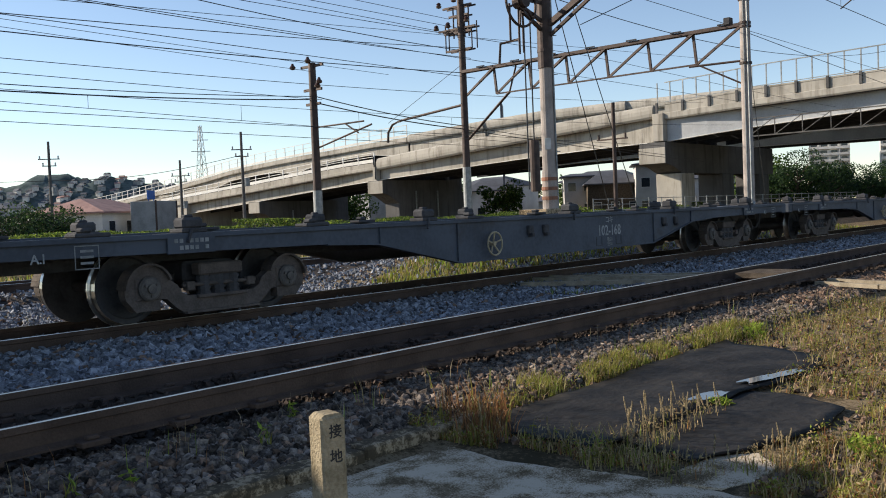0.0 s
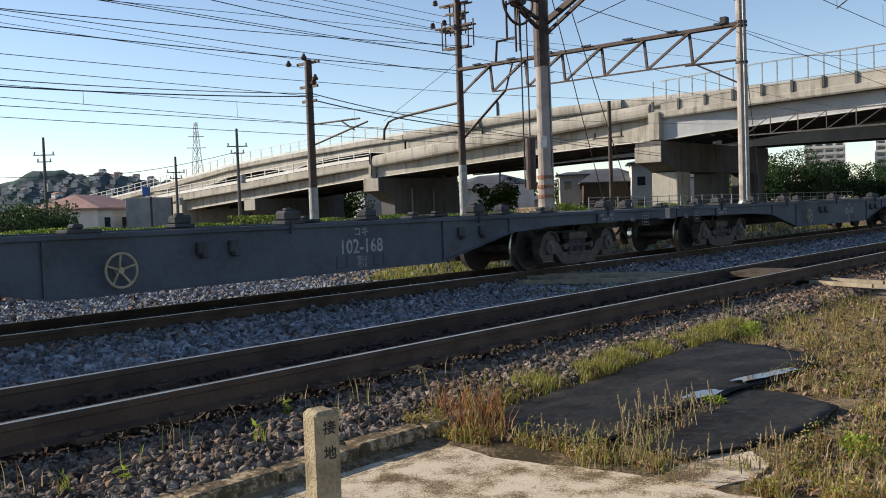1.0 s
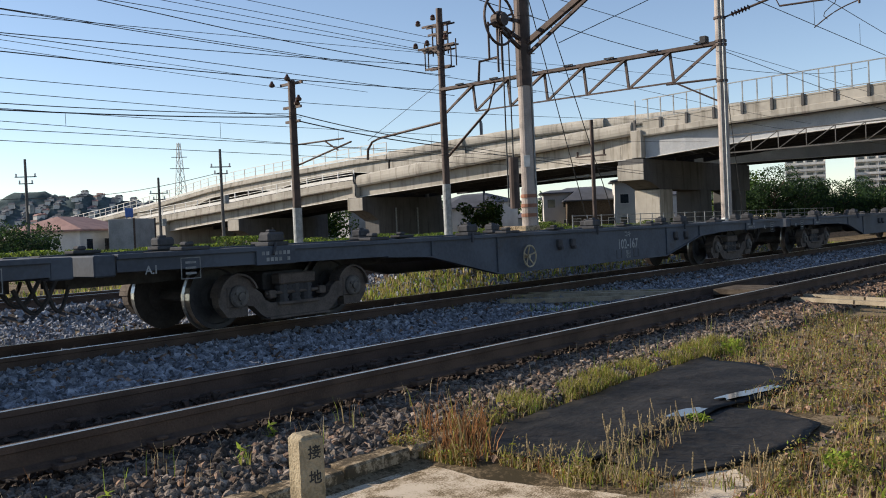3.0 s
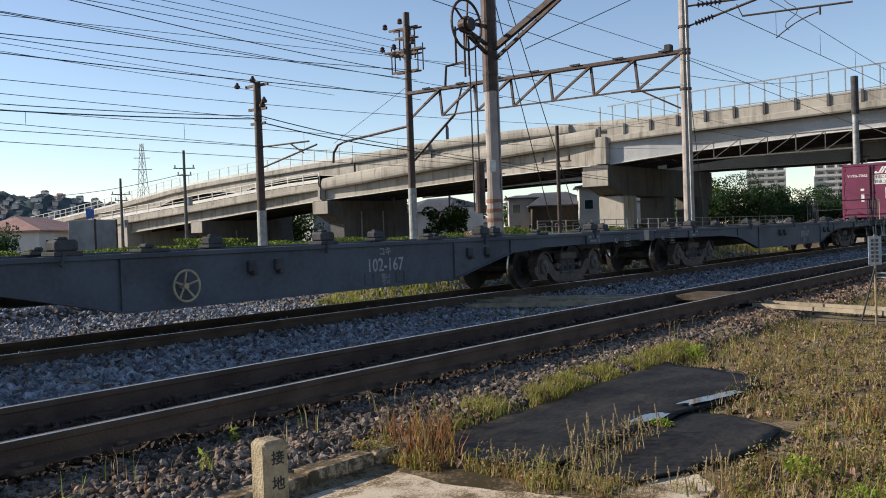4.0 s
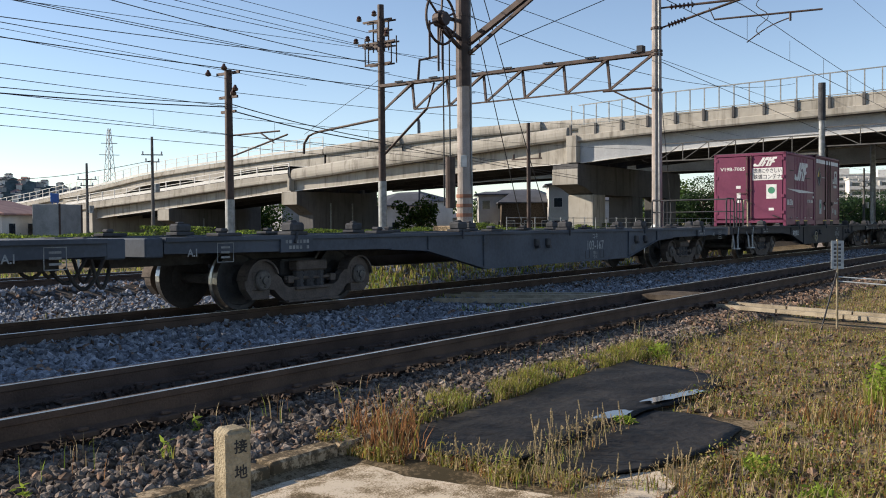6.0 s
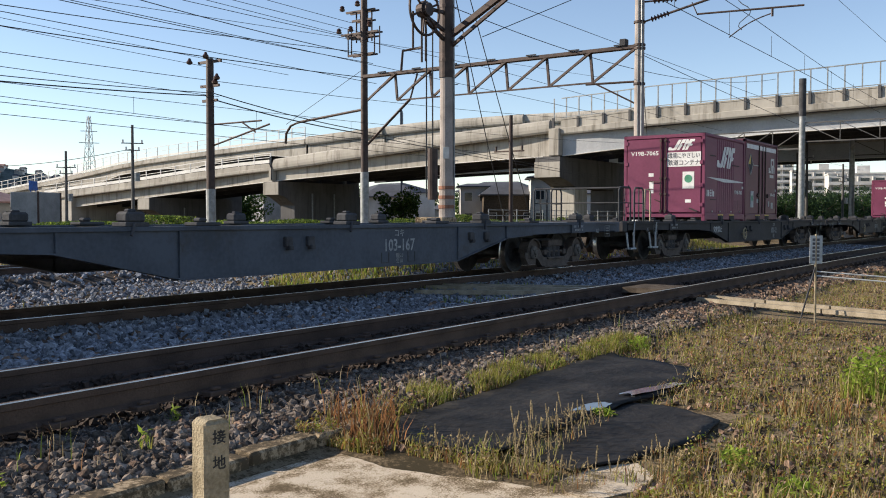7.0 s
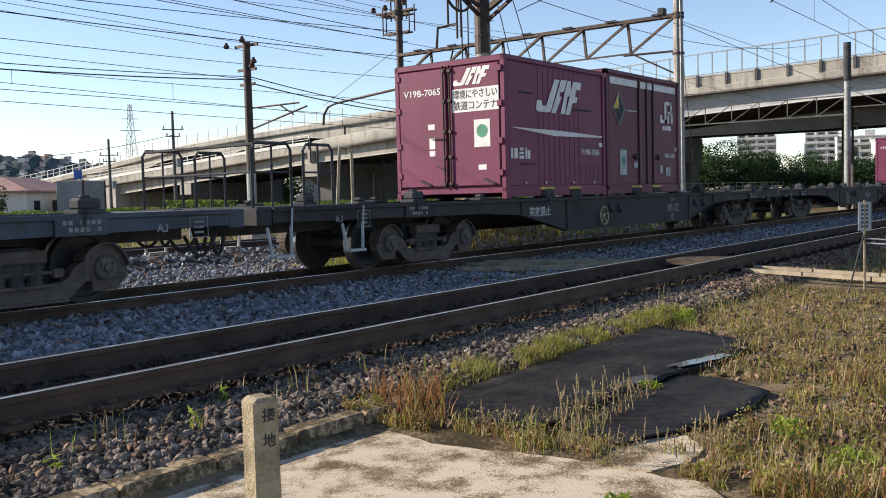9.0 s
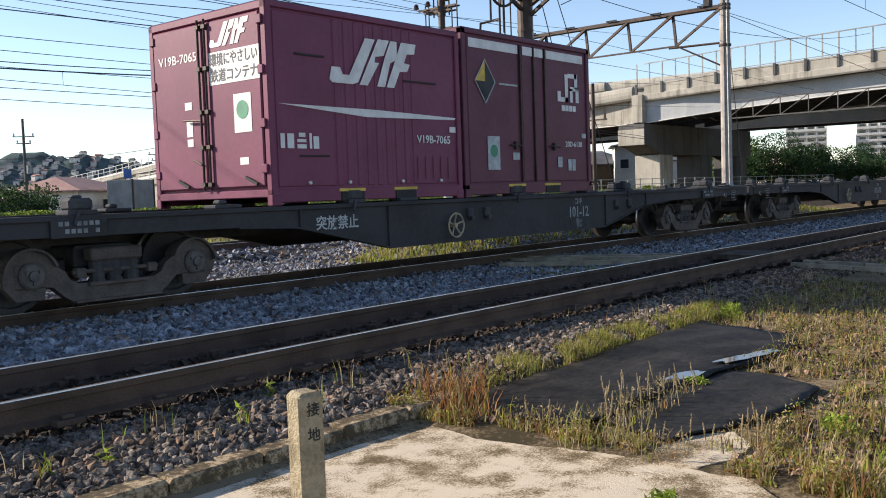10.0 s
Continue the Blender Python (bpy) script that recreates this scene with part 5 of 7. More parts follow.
pc = pole("catenary_pole", 20.2, 13.8, 13.0, 0.185, 0.155, M_POLE, "tall concrete catenary pole with a tension wheel", (5.2, 5.9, 6.6, 7.2))
part("dark_sleeve", Kit().bar(to(pc, 20.2, 13.8, 4.75), to(pc, 20.2, 13.8, 10.5), 0.20, 18, 0.185), M_BROWNSTEEL, pc, "dark steel sleeve")
part("block_footing", Kit().box(-0.75, -0.1, -0.4, 0.5, 0.0, 1.52, 0.03).box(-0.1, 0.45, -0.5, 0.5, 0.0, 1.40, 0.03), M_KERB, pc, "stacked brown blocks at its foot")
for z in (1.75, 2.0, 2.25):
    part("rust_band", Kit().bar((0, 0, z), (0, 0, z + 0.09), 0.222, 16), M_BRICK, pc)
part("base_collar", Kit().bar((0, 0, 0.9), (0, 0, 2.5), 0.215, 16, 0.20), M_POLE, pc)
part("number_plate", Kit().box(-0.2, -0.185, -0.10, 0.06, 3.05, 3.35, 0.004, m=pose(0, 0, 0, 0, 0, 25)), M_FADED, pc)
# tension wheel on the pole, in the plane of the wires
tw = Kit()
WX, WY, WZ, WR = 19.0, 13.65, CAM_Z + 5.2, 0.62
c0 = to(pc, WX, WY, WZ)
n = 36
for i in range(n):
    a, b = 2 * math.pi * i / n, 2 * math.pi * (i + 1) / n
    tw.bar(c0 + Vector((WR * math.cos(a), 0, WR * math.sin(a))), c0 + Vector((WR * math.cos(b), 0, WR * math.sin(b))), 0.035, 6, caps=False)
for i in range(6):
    a = 2 * math.pi * i / 6 + 0.4
    tw.bar(c0, c0 + Vector((WR * math.cos(a), 0, WR * math.sin(a))), 0.03, 6)
tw.lathe([(0.17, -0.16), (0.17, 0.16)], tuple(c0), "y", 14).lathe([(0.22, -0.06), (0.22, 0.06)], tuple(c0), "y", 14)
part("tension_wheel", tw, M_BROWNSTEEL, pc, "spoked wire tension wheel")
k = Kit()
for dz in (0.25, -0.55, -0.95):
    k.beam(to(pc, 20.1, 13.8, WZ + dz * 0.6), c0 + Vector((0.05, 0, dz * 0.25)), 0.08, 0.08)
for dx, zl in ((-0.42, 1.0), (-0.05, 1.3), (0.12, 1.25)):
    k.bar(c0 + Vector((dx, 0.05, -0.1)), c0 + Vector((dx, 0.05, -zl)), 0.028, 6)
part("wheel_bracket", k, M_BROWNSTEEL, pc)
k = Kit()
for dx in (0.15, 0.42):
    k.bar(c0 + Vector((dx, 0.05, -0.4)), to(pc, WX + dx, 13.7, 1.6), 0.018, 6)
part("weight_rope", k, M_WIRE, pc)
part("counterweight", Kit().lathe([(0.13, 0.0), (0.13, 1.3)], tuple(to(pc, WX + 0.42, 13.7, 1.55)), "z", 12), M_BROWNSTEEL, pc)
k = Kit().beam(to(pc, 20.2, 13.7, CAM_Z + 4.75), to(pc, 20.2, 11.45, CAM_Z + 5.95), 0.14, 0.14).beam(to(pc, 20.2, 13.7, CAM_Z + 4.45), to(pc, 20.2, 11.6, CAM_Z + 5.72), 0.08, 0.08)
k.beam(to(pc, 20.2, 11.45, CAM_Z + 5.95), to(pc, 20.2, 9.6, CAM_Z + 6.1), 0.12, 0.12)
part("bracket_arm", k, M_BROWNSTEEL, pc)
insulator(pc, to(pc, 20.2, 10.0, CAM_Z + 5.95), to(pc, 20.2, 10.0, CAM_Z + 5.5), 0.06)
k = Kit()
for z in (3.0, 5.0, 6.0, 7.0, 8.0):
    k.bar((0.1, -0.16, z), (0.16, -0.26, z), 0.012, 5)
part("conduit", k.bar((0.06, -0.2, 1.0), (0.05, -0.17, 12.0), 0.025, 6), M_STEEL, pc)

pd = pole("catenary_pole", XT, YD, 13.5, 0.20, 0.165, M_POLE, "tall ribbed catenary pole carrying the gantry beam", (TRUSS_Z - CAM_Z + 1.0, TRUSS_Z + 0.05, 6.1, 8.4))
part("foot_flange", Kit().lathe([(0.26, 1.2), (0.26, 1.36), (0.2, 1.5)], (0, 0, 0), "z", 14), M_STEEL, pd)
part("conduit", Kit().bar((-0.15, -0.16, 1.0), (-0.12, -0.13, 13.5), 0.035, 6).bar((-0.2, -0.03, 1.0), (-0.16, -0.02, 13.5), 0.025, 6), M_STEEL, pd)
for z0, z1, y1 in ((CAM_Z + 8.05, CAM_Z + 7.9, 9.6), (CAM_Z + 7.32, CAM_Z + 7.95, 10.6)):
    a, b = to(pd, XT, YD - 0.2, z0), to(pd, XT, y1, z1)
    insulator(pd, a.lerp(b, 0.08), a.lerp(b, 0.32), 0.11, 6)
    part("bracket_tube", Kit().bar(a, a.lerp(b, 0.1), 0.035, 8).bar(a.lerp(b, 0.3), b, 0.045, 8), M_BROWNSTEEL, pd, "rust-red bracket tube")
ra = Kit().bar(to(pd, XT, 11.6, CAM_Z + 7.35), to(pd, XT, 7.9, CAM_Z + 7.2), 0.035, 8).bar(to(pd, XT, 11.6, CAM_Z + 7.35), to(pd, XT, 11.8, CAM_Z + 7.8), 0.02, 6)
ra.pipe([to(pd, XT, 9.0 + 0.12 * i, CAM_Z + 7.05 - 0.055 * i + 0.1 * math.sin(math.pi * i / 12)) for i in range(13)], 0.022, 6)
ra.bar(to(pd, XT, 8.95, CAM_Z + 7.22), to(pd, XT, 8.95, CAM_Z + 6.95), 0.04, 6)
part("registration_arm", ra, M_BROWNSTEEL, pd)
part("jumper_wire", Kit().pipe([to(pd, XT, 9.9 + 0.22 * math.sin(i * 0.9), CAM_Z + 7.9 - 0.13 * i) for i in range(11)], 0.015, 5), M_WIRE, pd)
part("lamp_box", Kit().box(-0.15, 0.15, 0.5, 0.75, TRUSS_Z + 0.5, TRUSS_Z + 0.75, 0.02), M_DARK, pd)

pb = pole("catenary_pole", XT, YB, 11.2, 0.18, 0.15, M_BROWNSTEEL, "dark catenary pole with several crossarms")
part("lower_shaft", Kit().bar((0, 0, 0), (0, 0, 3.6), 0.20, 16, 0.195), M_STEEL, pb, "paler galvanised lower shaft")
for z, w in ((CAM_Z + 9.42, 1.05), (CAM_Z + 9.0, 0.7), (CAM_Z + 8.42, 1.35), (CAM_Z + 8.25, 1.0), (CAM_Z + 7.45, 0.9)):
    k = Kit().beam(to(pb, XT, YB - w * 0.6, z), to(pb, XT, YB + w, z), 0.09, 0.09).beam(to(pb, XT + 0.3, YB - w * 0.6, z), to(pb, XT + 0.3, YB + w, z), 0.07, 0.07)
    part("crossarm", k, M_BROWNSTEEL, pb)
for dy, z in ((1.0, 9.42), (0.1, 9.55), (1.2, 8.42), (-0.6, 8.55), (0.5, 8.45)):
    part("insulator", Kit().lathe([(0.04, 0), (0.12, 0.03), (0.13, 0.10), (0.08, 0.16), (0.12, 0.18), (0.05, 0.26)], tuple(to(pb, XT - 0.35, YB + dy, CAM_Z + z)), "z", 10), M_INSUL, pb)
for dy in (-0.45, -0.2, 0.2, 0.45):
    k = Kit().bar(to(pb, XT, YB + dy, CAM_Z + 8.0), to(pb, XT, YB + dy, CAM_Z + 9.45), 0.035, 6)
    part("drop_bar", k, M_BROWNSTEEL, pb)
for dy in (-0.9, -0.6, 0.75, 0.95):
    part("drop_bar", Kit().bar(to(pb, XT, YB + dy, CAM_Z + 7.4), to(pb, XT, YB + dy, CAM_Z + 8.3 + 0.4 * dy * dy), 0.03, 6), M_BROWNSTEEL, pb)
part("curved_bracket", Kit().pipe([to(pb, XT, YB, CAM_Z + 4.95), to(pb, XT, YB + 4.0, CAM_Z + 4.6), to(pb, XT, YB + 4.6, CAM_Z + 4.45), to(pb, XT, YB + 4.9, CAM_Z + 4.1), to(pb, XT, YB + 4.95, CAM_Z + 3.6)], 0.06, 8), M_BROWNSTEEL, pb, "dark curved pipe bracket")
k = Kit().bar(to(pb, XT, YB, CAM_Z + 3.2), to(pb, XT, YB - 2.6, TRUSS_Z - 1.2), 0.06, 6).bar(to(pb, XT, YB - 2.6, TRUSS_Z - 1.2), to(pb, XT, YB - 3.0, TRUSS_Z - 0.1), 0.04, 6)
part("strut", k, M_BROWNSTEEL, pb)

pa = pole("catenary_pole", 23.9, 27.1, 7.05, 0.17, 0.14, M_BROWNSTEEL, "dark catenary pole with a short crossarm")
part("lower_shaft", Kit().bar((0, 0, 0), (0, 0, 2.6), 0.185, 16, 0.18), M_STEEL, pa, "paler lower shaft")
for z, w in ((CAM_Z + 5.85, 0.62), (CAM_Z + 4.95, 0.5), (CAM_Z + 4.4, 0.4)):
    part("crossarm", Kit().beam(to(pa, 23.9, 27.1 - w, z), to(pa, 23.9, 27.1 + w, z), 0.08, 0.1), M_BROWNSTEEL, pa)
for dy, z in ((0.9, 5.8), (0.0, 5.95), (-0.5, 4.95), (-0.6, 5.1)):
    part("insulator", Kit().lathe([(0.04, 0), (0.11, 0.03), (0.12, 0.10), (0.07, 0.16), (0.04, 0.24)], tuple(to(pa, 23.7, 27.1 + dy, CAM_Z + z)), "z", 10), M_INSUL, pa)
part("bracket_arm", Kit().bar(to(pa, 23.9, 27.0, CAM_Z + 2.7), to(pa, 23.9, 24.0, CAM_Z + 3.35), 0.035, 6).bar(to(pa, 23.9, 27.0, CAM_Z + 3.5), to(pa, 23.9, 24.4, CAM_Z + 3.5), 0.035, 6).bar(to(pa, 23.9, 25.4, CAM_Z + 3.5), to(pa, 23.9, 24.7, CAM_Z + 3.1), 0.03, 6), M_BROWNSTEEL, pa)

pe = pole("line_pole", 37.5, 22.0, 5.85, 0.10, 0.085, M_BROWNSTEEL, "slim dark line pole with a small crossarm")
part("crossarm", Kit().beam(to(pe, 37.5, 21.3, CAM_Z + 3.1), to(pe, 37.5, 22.9, CAM_Z + 3.1), 0.07, 0.07).bar(to(pe, 37.5, 21.4, CAM_Z + 3.1), to(pe, 37.5, 21.4, CAM_Z + 3.35), 0.05, 8).bar(to(pe, 37.5, 22.8, CAM_Z + 3.1), to(pe, 37.5, 22.8, CAM_Z + 3.35), 0.05, 8), M_BROWNSTEEL, pe)
for x in (57.5, 72.0):
    pf = pole("catenary_pole", x, 13.8, 9.2 if x < 60 else 10.4, 0.20, 0.17, M_STEEL, "pale grey catenary pole under the overpass")
    if x < 60:
        part("dark_sleeve", Kit().bar(to(pf, x, 13.8, 7.1), to(pf, x, 13.8, 9.3), 0.21, 16), M_DARK, pf)
    k = Kit()
    za, zb = CAM_Z + 5.6, CAM_Z + 4.5
    k.beam(to(pf, x, 13.8, za), to(pf, x, -1.0, za), 0.07, 0.07).beam(to(pf, x, 13.8, zb), to(pf, x, -1.0, zb), 0.07, 0.07)
    for i in range(7):
        ya = 13.8 - 14.8 * i / 7
        k.beam(to(pf, x, ya, za), to(pf, x, ya - 14.8 / 7, zb), 0.045, 0.045).beam(to(pf, x, ya, za), to(pf, x, ya, zb), 0.045, 0.045)
    part("gantry_beam", k, M_UTIL, pf)
    if x < 60:
        k = Kit().beam(to(pf, x, 13.8, za - 0.4), to(pf, x, 24.0, za - 0.4), 0.07, 0.07).beam(to(pf, x, 13.8, zb - 0.4), to(pf, x, 24.0, zb - 0.4), 0.08, 0.08)
        for i in range(6):
            ya = 13.8 + 10.2 * i / 6
            k.beam(to(pf, x, ya, za - 0.4), to(pf, x, ya + 10.2 / 6, zb - 0.4), 0.045, 0.045).beam(to(pf, x, ya, za - 0.4), to(pf, x, ya, zb - 0.4), 0.05, 0.05)
        part("gantry_beam", k, M_UTIL, pf)
        part("far_leg", Kit().bar(to(pf, x, 24.0, -0.4), to(pf, x, 24.0, za), 0.10, 10), M_UTIL, pf)

gt = thing("gantry_truss", "brown steel lattice gantry beam across the tracks", "gantry", pose(XT, 0, 0))
part("top_chord", Kit().beam((0, YD, TRUSS_Z), (0, YB, TRUSS_Z), 0.32, 0.13), M_BROWNSTEEL, gt)
part("bottom_chord", Kit().beam((0, YD + 1.9, TRUSS_Z - 1.2), (0, YB - 1.9, TRUSS_Z - 1.2), 0.07, 0.06), M_BROWNSTEEL, gt)
for i in range(7):
    a, b = YD + (YB - YD) * i / 7, YD + (YB - YD) * (i + 1) / 7
    part("diagonal", Kit().beam((-0.12, a, TRUSS_Z), (0, b, TRUSS_Z - 1.2), 0.07, 0.09), M_BROWNSTEEL, gt)
    part("diagonal", Kit().beam((0.14, a + 0.1, TRUSS_Z), (0, b, TRUSS_Z - 1.2), 0.04, 0.04), M_BROWNSTEEL, gt)
    if i < 6:
        part("upright", Kit().beam((0, b, TRUSS_Z - 1.2), (0, b + 0.12, TRUSS_Z), 0.09, 0.09), M_BROWNSTEEL, gt)
    part("bird_guard", Kit().beam((-0.2, a + 0.5, TRUSS_Z + 0.09), (-0.2, a + 0.95, TRUSS_Z + 0.09), 0.05, 0.05), M_DARK, gt)
part("hook_bracket", Kit().pipe([(0, 25.0, TRUSS_Z), (0, 24.9, TRUSS_Z + 0.95), (0, 23.9, TRUSS_Z + 1.0)], 0.06, 6), M_BROWNSTEEL, gt)
part("knee_brace", Kit().bar((0, YD, TRUSS_Z - 2.2), (0, YD + 1.9, TRUSS_Z - 1.2), 0.035, 6).bar((0, YD, TRUSS_Z - 1.3), (0, YD + 2.2, TRUSS_Z - 1.25), 0.045, 6), M_BROWNSTEEL, gt)


def wire(y, zc, x0, x1, r, sag=0.0, span=48.0, phase=0.0, label="thin dark overhead wire along the railway", dy=0.0):
    """A wire along the rails, zc above the eye's level."""
    n = 40
    pts = []
    for i in range(n + 1):
        x = x0 + (x1 - x0) * i / n
        pts.append((x, y + dy * math.sin(x * 0.13 + phase), CAM_Z + zc - sag * math.sin(math.pi * ((x + phase) % span) / span)))
    k = Kit().pipe(pts, r * 0.8, 5)
    return solid("overhead_wire", k, M_WIRE, label, "wire", group="overhead wires")


def hung(y, xa, za, xb, zb, sag, x0, x1, r, label="thin dark overhead wire along the railway"):
    """A wire in the plane y through two heights, sagging between them; drawn from x0 to x1."""
    pts = []
    for i in range(41):
        x = x0 + (x1 - x0) * i / 40
        u = (x - xa) / (xb - xa)
        pts.append((x, y, za + (zb - za) * u - 4 * sag * u * (1 - u if u > 0 else 1)))
    return solid("overhead_wire", Kit().pipe(pts, r, 5), M_WIRE, label, "wire", group="overhead wires")


for y, xa, za, xb, zb, sag, x1, r in (
        (27.1, 19.7, 8.69, 31.9, 8.46, 0.08, XT, 0.017), (27.6, 16.7, 8.27, 37.7, 9.50, 0.0, 60, 0.011), (26.6, 15.2, 7.94, 31.3, 8.02, 0.06, XT, 0.014),
        (27.1, 12.4, 7.38, 32.1, 8.53, 0.08, XT, 0.015), (26.4, 12.0, 7.18, 31.2, 7.14, 0.0, XT, 0.013), (27.0, 12.3, 7.18, 23.2, 7.00, 0.01, 28, 0.009),
        (27.1, 12.3, 6.85, 32.0, 7.42, 0.09, XT, 0.018), (27.1, 12.3, 6.97, 22.9, 6.74, 0.01, 23.9, 0.009), (28.2, 12.8, 6.28, 39.3, 6.88, 0.11, 60, 0.012),
        (26.6, 12.0, 5.58, 21.5, 5.59, 0.0, 23.9, 0.011), (27.1, 12.2, 5.33, 23.8, 5.77, 0.08, 23.9, 0.015), (27.2, 12.3, 5.15, 23.9, 5.67, 0.08, 23.9, 0.022),
        (26.2, 11.8, 5.05, 27.8, 5.20, 0.03, 60, 0.010), (26.2, 11.8, 4.70, 24.6, 4.49, 0.0, 40, 0.010), (25.6, 11.5, 4.39, 24.1, 4.42, 0.0, 60, 0.011),
        (27.5, 12.4, 4.30, 27.1, 4.22, 0.01, 40, 0.011), (27.6, 23.7, 9.36, 31.7, 9.32, 0.0, XT, 0.012), (27.3, 25.2, 9.52, 31.6, 9.53, 0.0, XT, 0.012), (27.8, 28.1, 10.03, 31.8, 10.02, 0.0, XT, 0.012),
        (16.0, 25.9, 7.45, 45.7, 7.96, 0.29, 60, 0.013), (13.8, 33.4, 7.22, 51.5, 6.66, 0.02, 57, 0.013)):
    hung(y, xa, za, xb, zb, sag, XT if y < 14 else 20 if y < 17 else -30, x1, r)
for za, zb, r in ((5.80, 5.08, 0.020), (5.56, 4.93, 0.024)):
    hung(27.1, 23.9, za, 32.1, zb, 0.09, 23.9, XT, r, "thick dark feeder cable between two poles")
    hung(27.1, 32.1, zb, 60, zb - 1.2, 0.1, 32.9, 60, r * 0.7, "thick dark feeder cable between two poles")
for y, z, r, sg in ((16.0, 7.22, 0.014, 0.0), (10.3, 6.4, 0.016, 0.0), (10.3, 7.55, 0.016, 0.5), (10.0, 10.6, 0.014, 0.0), (20.0, 5.2, 0.012, 0.0), (20.0, 6.1, 0.012, 0.3)):
    wire(y, z, -20, 110, r, sg, 50, 17)
hang = thing("wire_droppers", "short droppers between the overhead wires", "wire")
for i in range(16):
    x = 22 + 5.3 * i
    part("dropper", Kit().bar((x, 10.3, CAM_Z + 6.4), (x, 10.3, CAM_Z + 7.2), 0.008, 4), M_WIRE, hang)
for i in range(9):
    x = 3 + 5.6 * i
    part("dropper", Kit().bar((x, 26.2, 4.70 - 0.0164 * (x - 11.8)), (x, 26.2, 5.05 + 0.0094 * (x - 11.8)), 0.008, 4), M_WIRE, hang)
for i, (x, y, z, x2, y2, z2) in enumerate(((XT, 13.8, CAM_Z + 9.2, 24.5, 15.4, CAM_Z + 5.6), (20.2, 13.8, CAM_Z + 7.9, 28.5, 15.5, -0.2), (20.2, 13.8, CAM_Z + 6.8, 27.2, 15.9, -0.2), (XT, YD, CAM_Z + 6.6, 36.5, 14.6, 1.2), (XT, YD, CAM_Z + 4.6, 35.5, 14.6, 1.0))):
    solid("guy_wire", Kit().bar((x, y, z), (x2, y2, z2), 0.014, 5), M_WIRE, "slanting stay wire of a catenary pole", "wire", group="stay wires")
solid("guy_wire", Kit().bar((XT, YB, CAM_Z + 6.8), (XT - 0.3, YB + 4.6, CAM_Z + 4.5), 0.012, 5), M_WIRE, "slanting stay wire of a catenary pole", "wire", group="stay wires")


# ---- overpass ----
M_FLANGE = material("pale painted flange", (0.66, 0.65, 0.62), (0.52, 0.51, 0.48), 0.6, scale=0.6, fine=8, bump=0.05)


# stations of the near carriageway: y, underside of the deck's edge, underside of the web, top of the parapet, overhang
RIGHT = [(-70, 8.30, 7.10, 9.50, 0.88), (-20, 8.30, 7.10, 9.50, 0.88), (0, 8.05, 6.90, 9.25, 0.88), (17, 7.64, 6.51, 8.84, 0.84), (24.8, 7.42, 6.13, 8.66, 0.92), (28.6, 7.27, 5.84, 8.45, 0.47), (31.6, 7.15, 5.60, 8.33, 0.34)]
MIDDLE = [(32.5, 7.32, 5.60, 8.30, 0.43), (35, 7.17, 5.57, 8.16, 0.58), (37.6, 7.0, 5.52, 8.02, 0.70), (42.2, 6.7, 5.38, 7.74, 0.80), (49, 6.22, 5.06, 7.31, 0.74), (55.6, 5.72, 4.69, 6.85, 0.62), (60.8, 5.35, 4.42, 6.42, 0.43)]
LEFT = [(61.3, 5.32, 4.38, 6.02, 0.43), (65.5, 5.1, 4.15, 5.86, 0.66), (70, 4.8, 3.85, 5.58, 0.74), (79, 4.15, 3.16, 4.92, 0.70), (90, 3.45, 2.40, 4.22, 0.78), (97, 3.0, 1.9, 3.75, 0.78)]


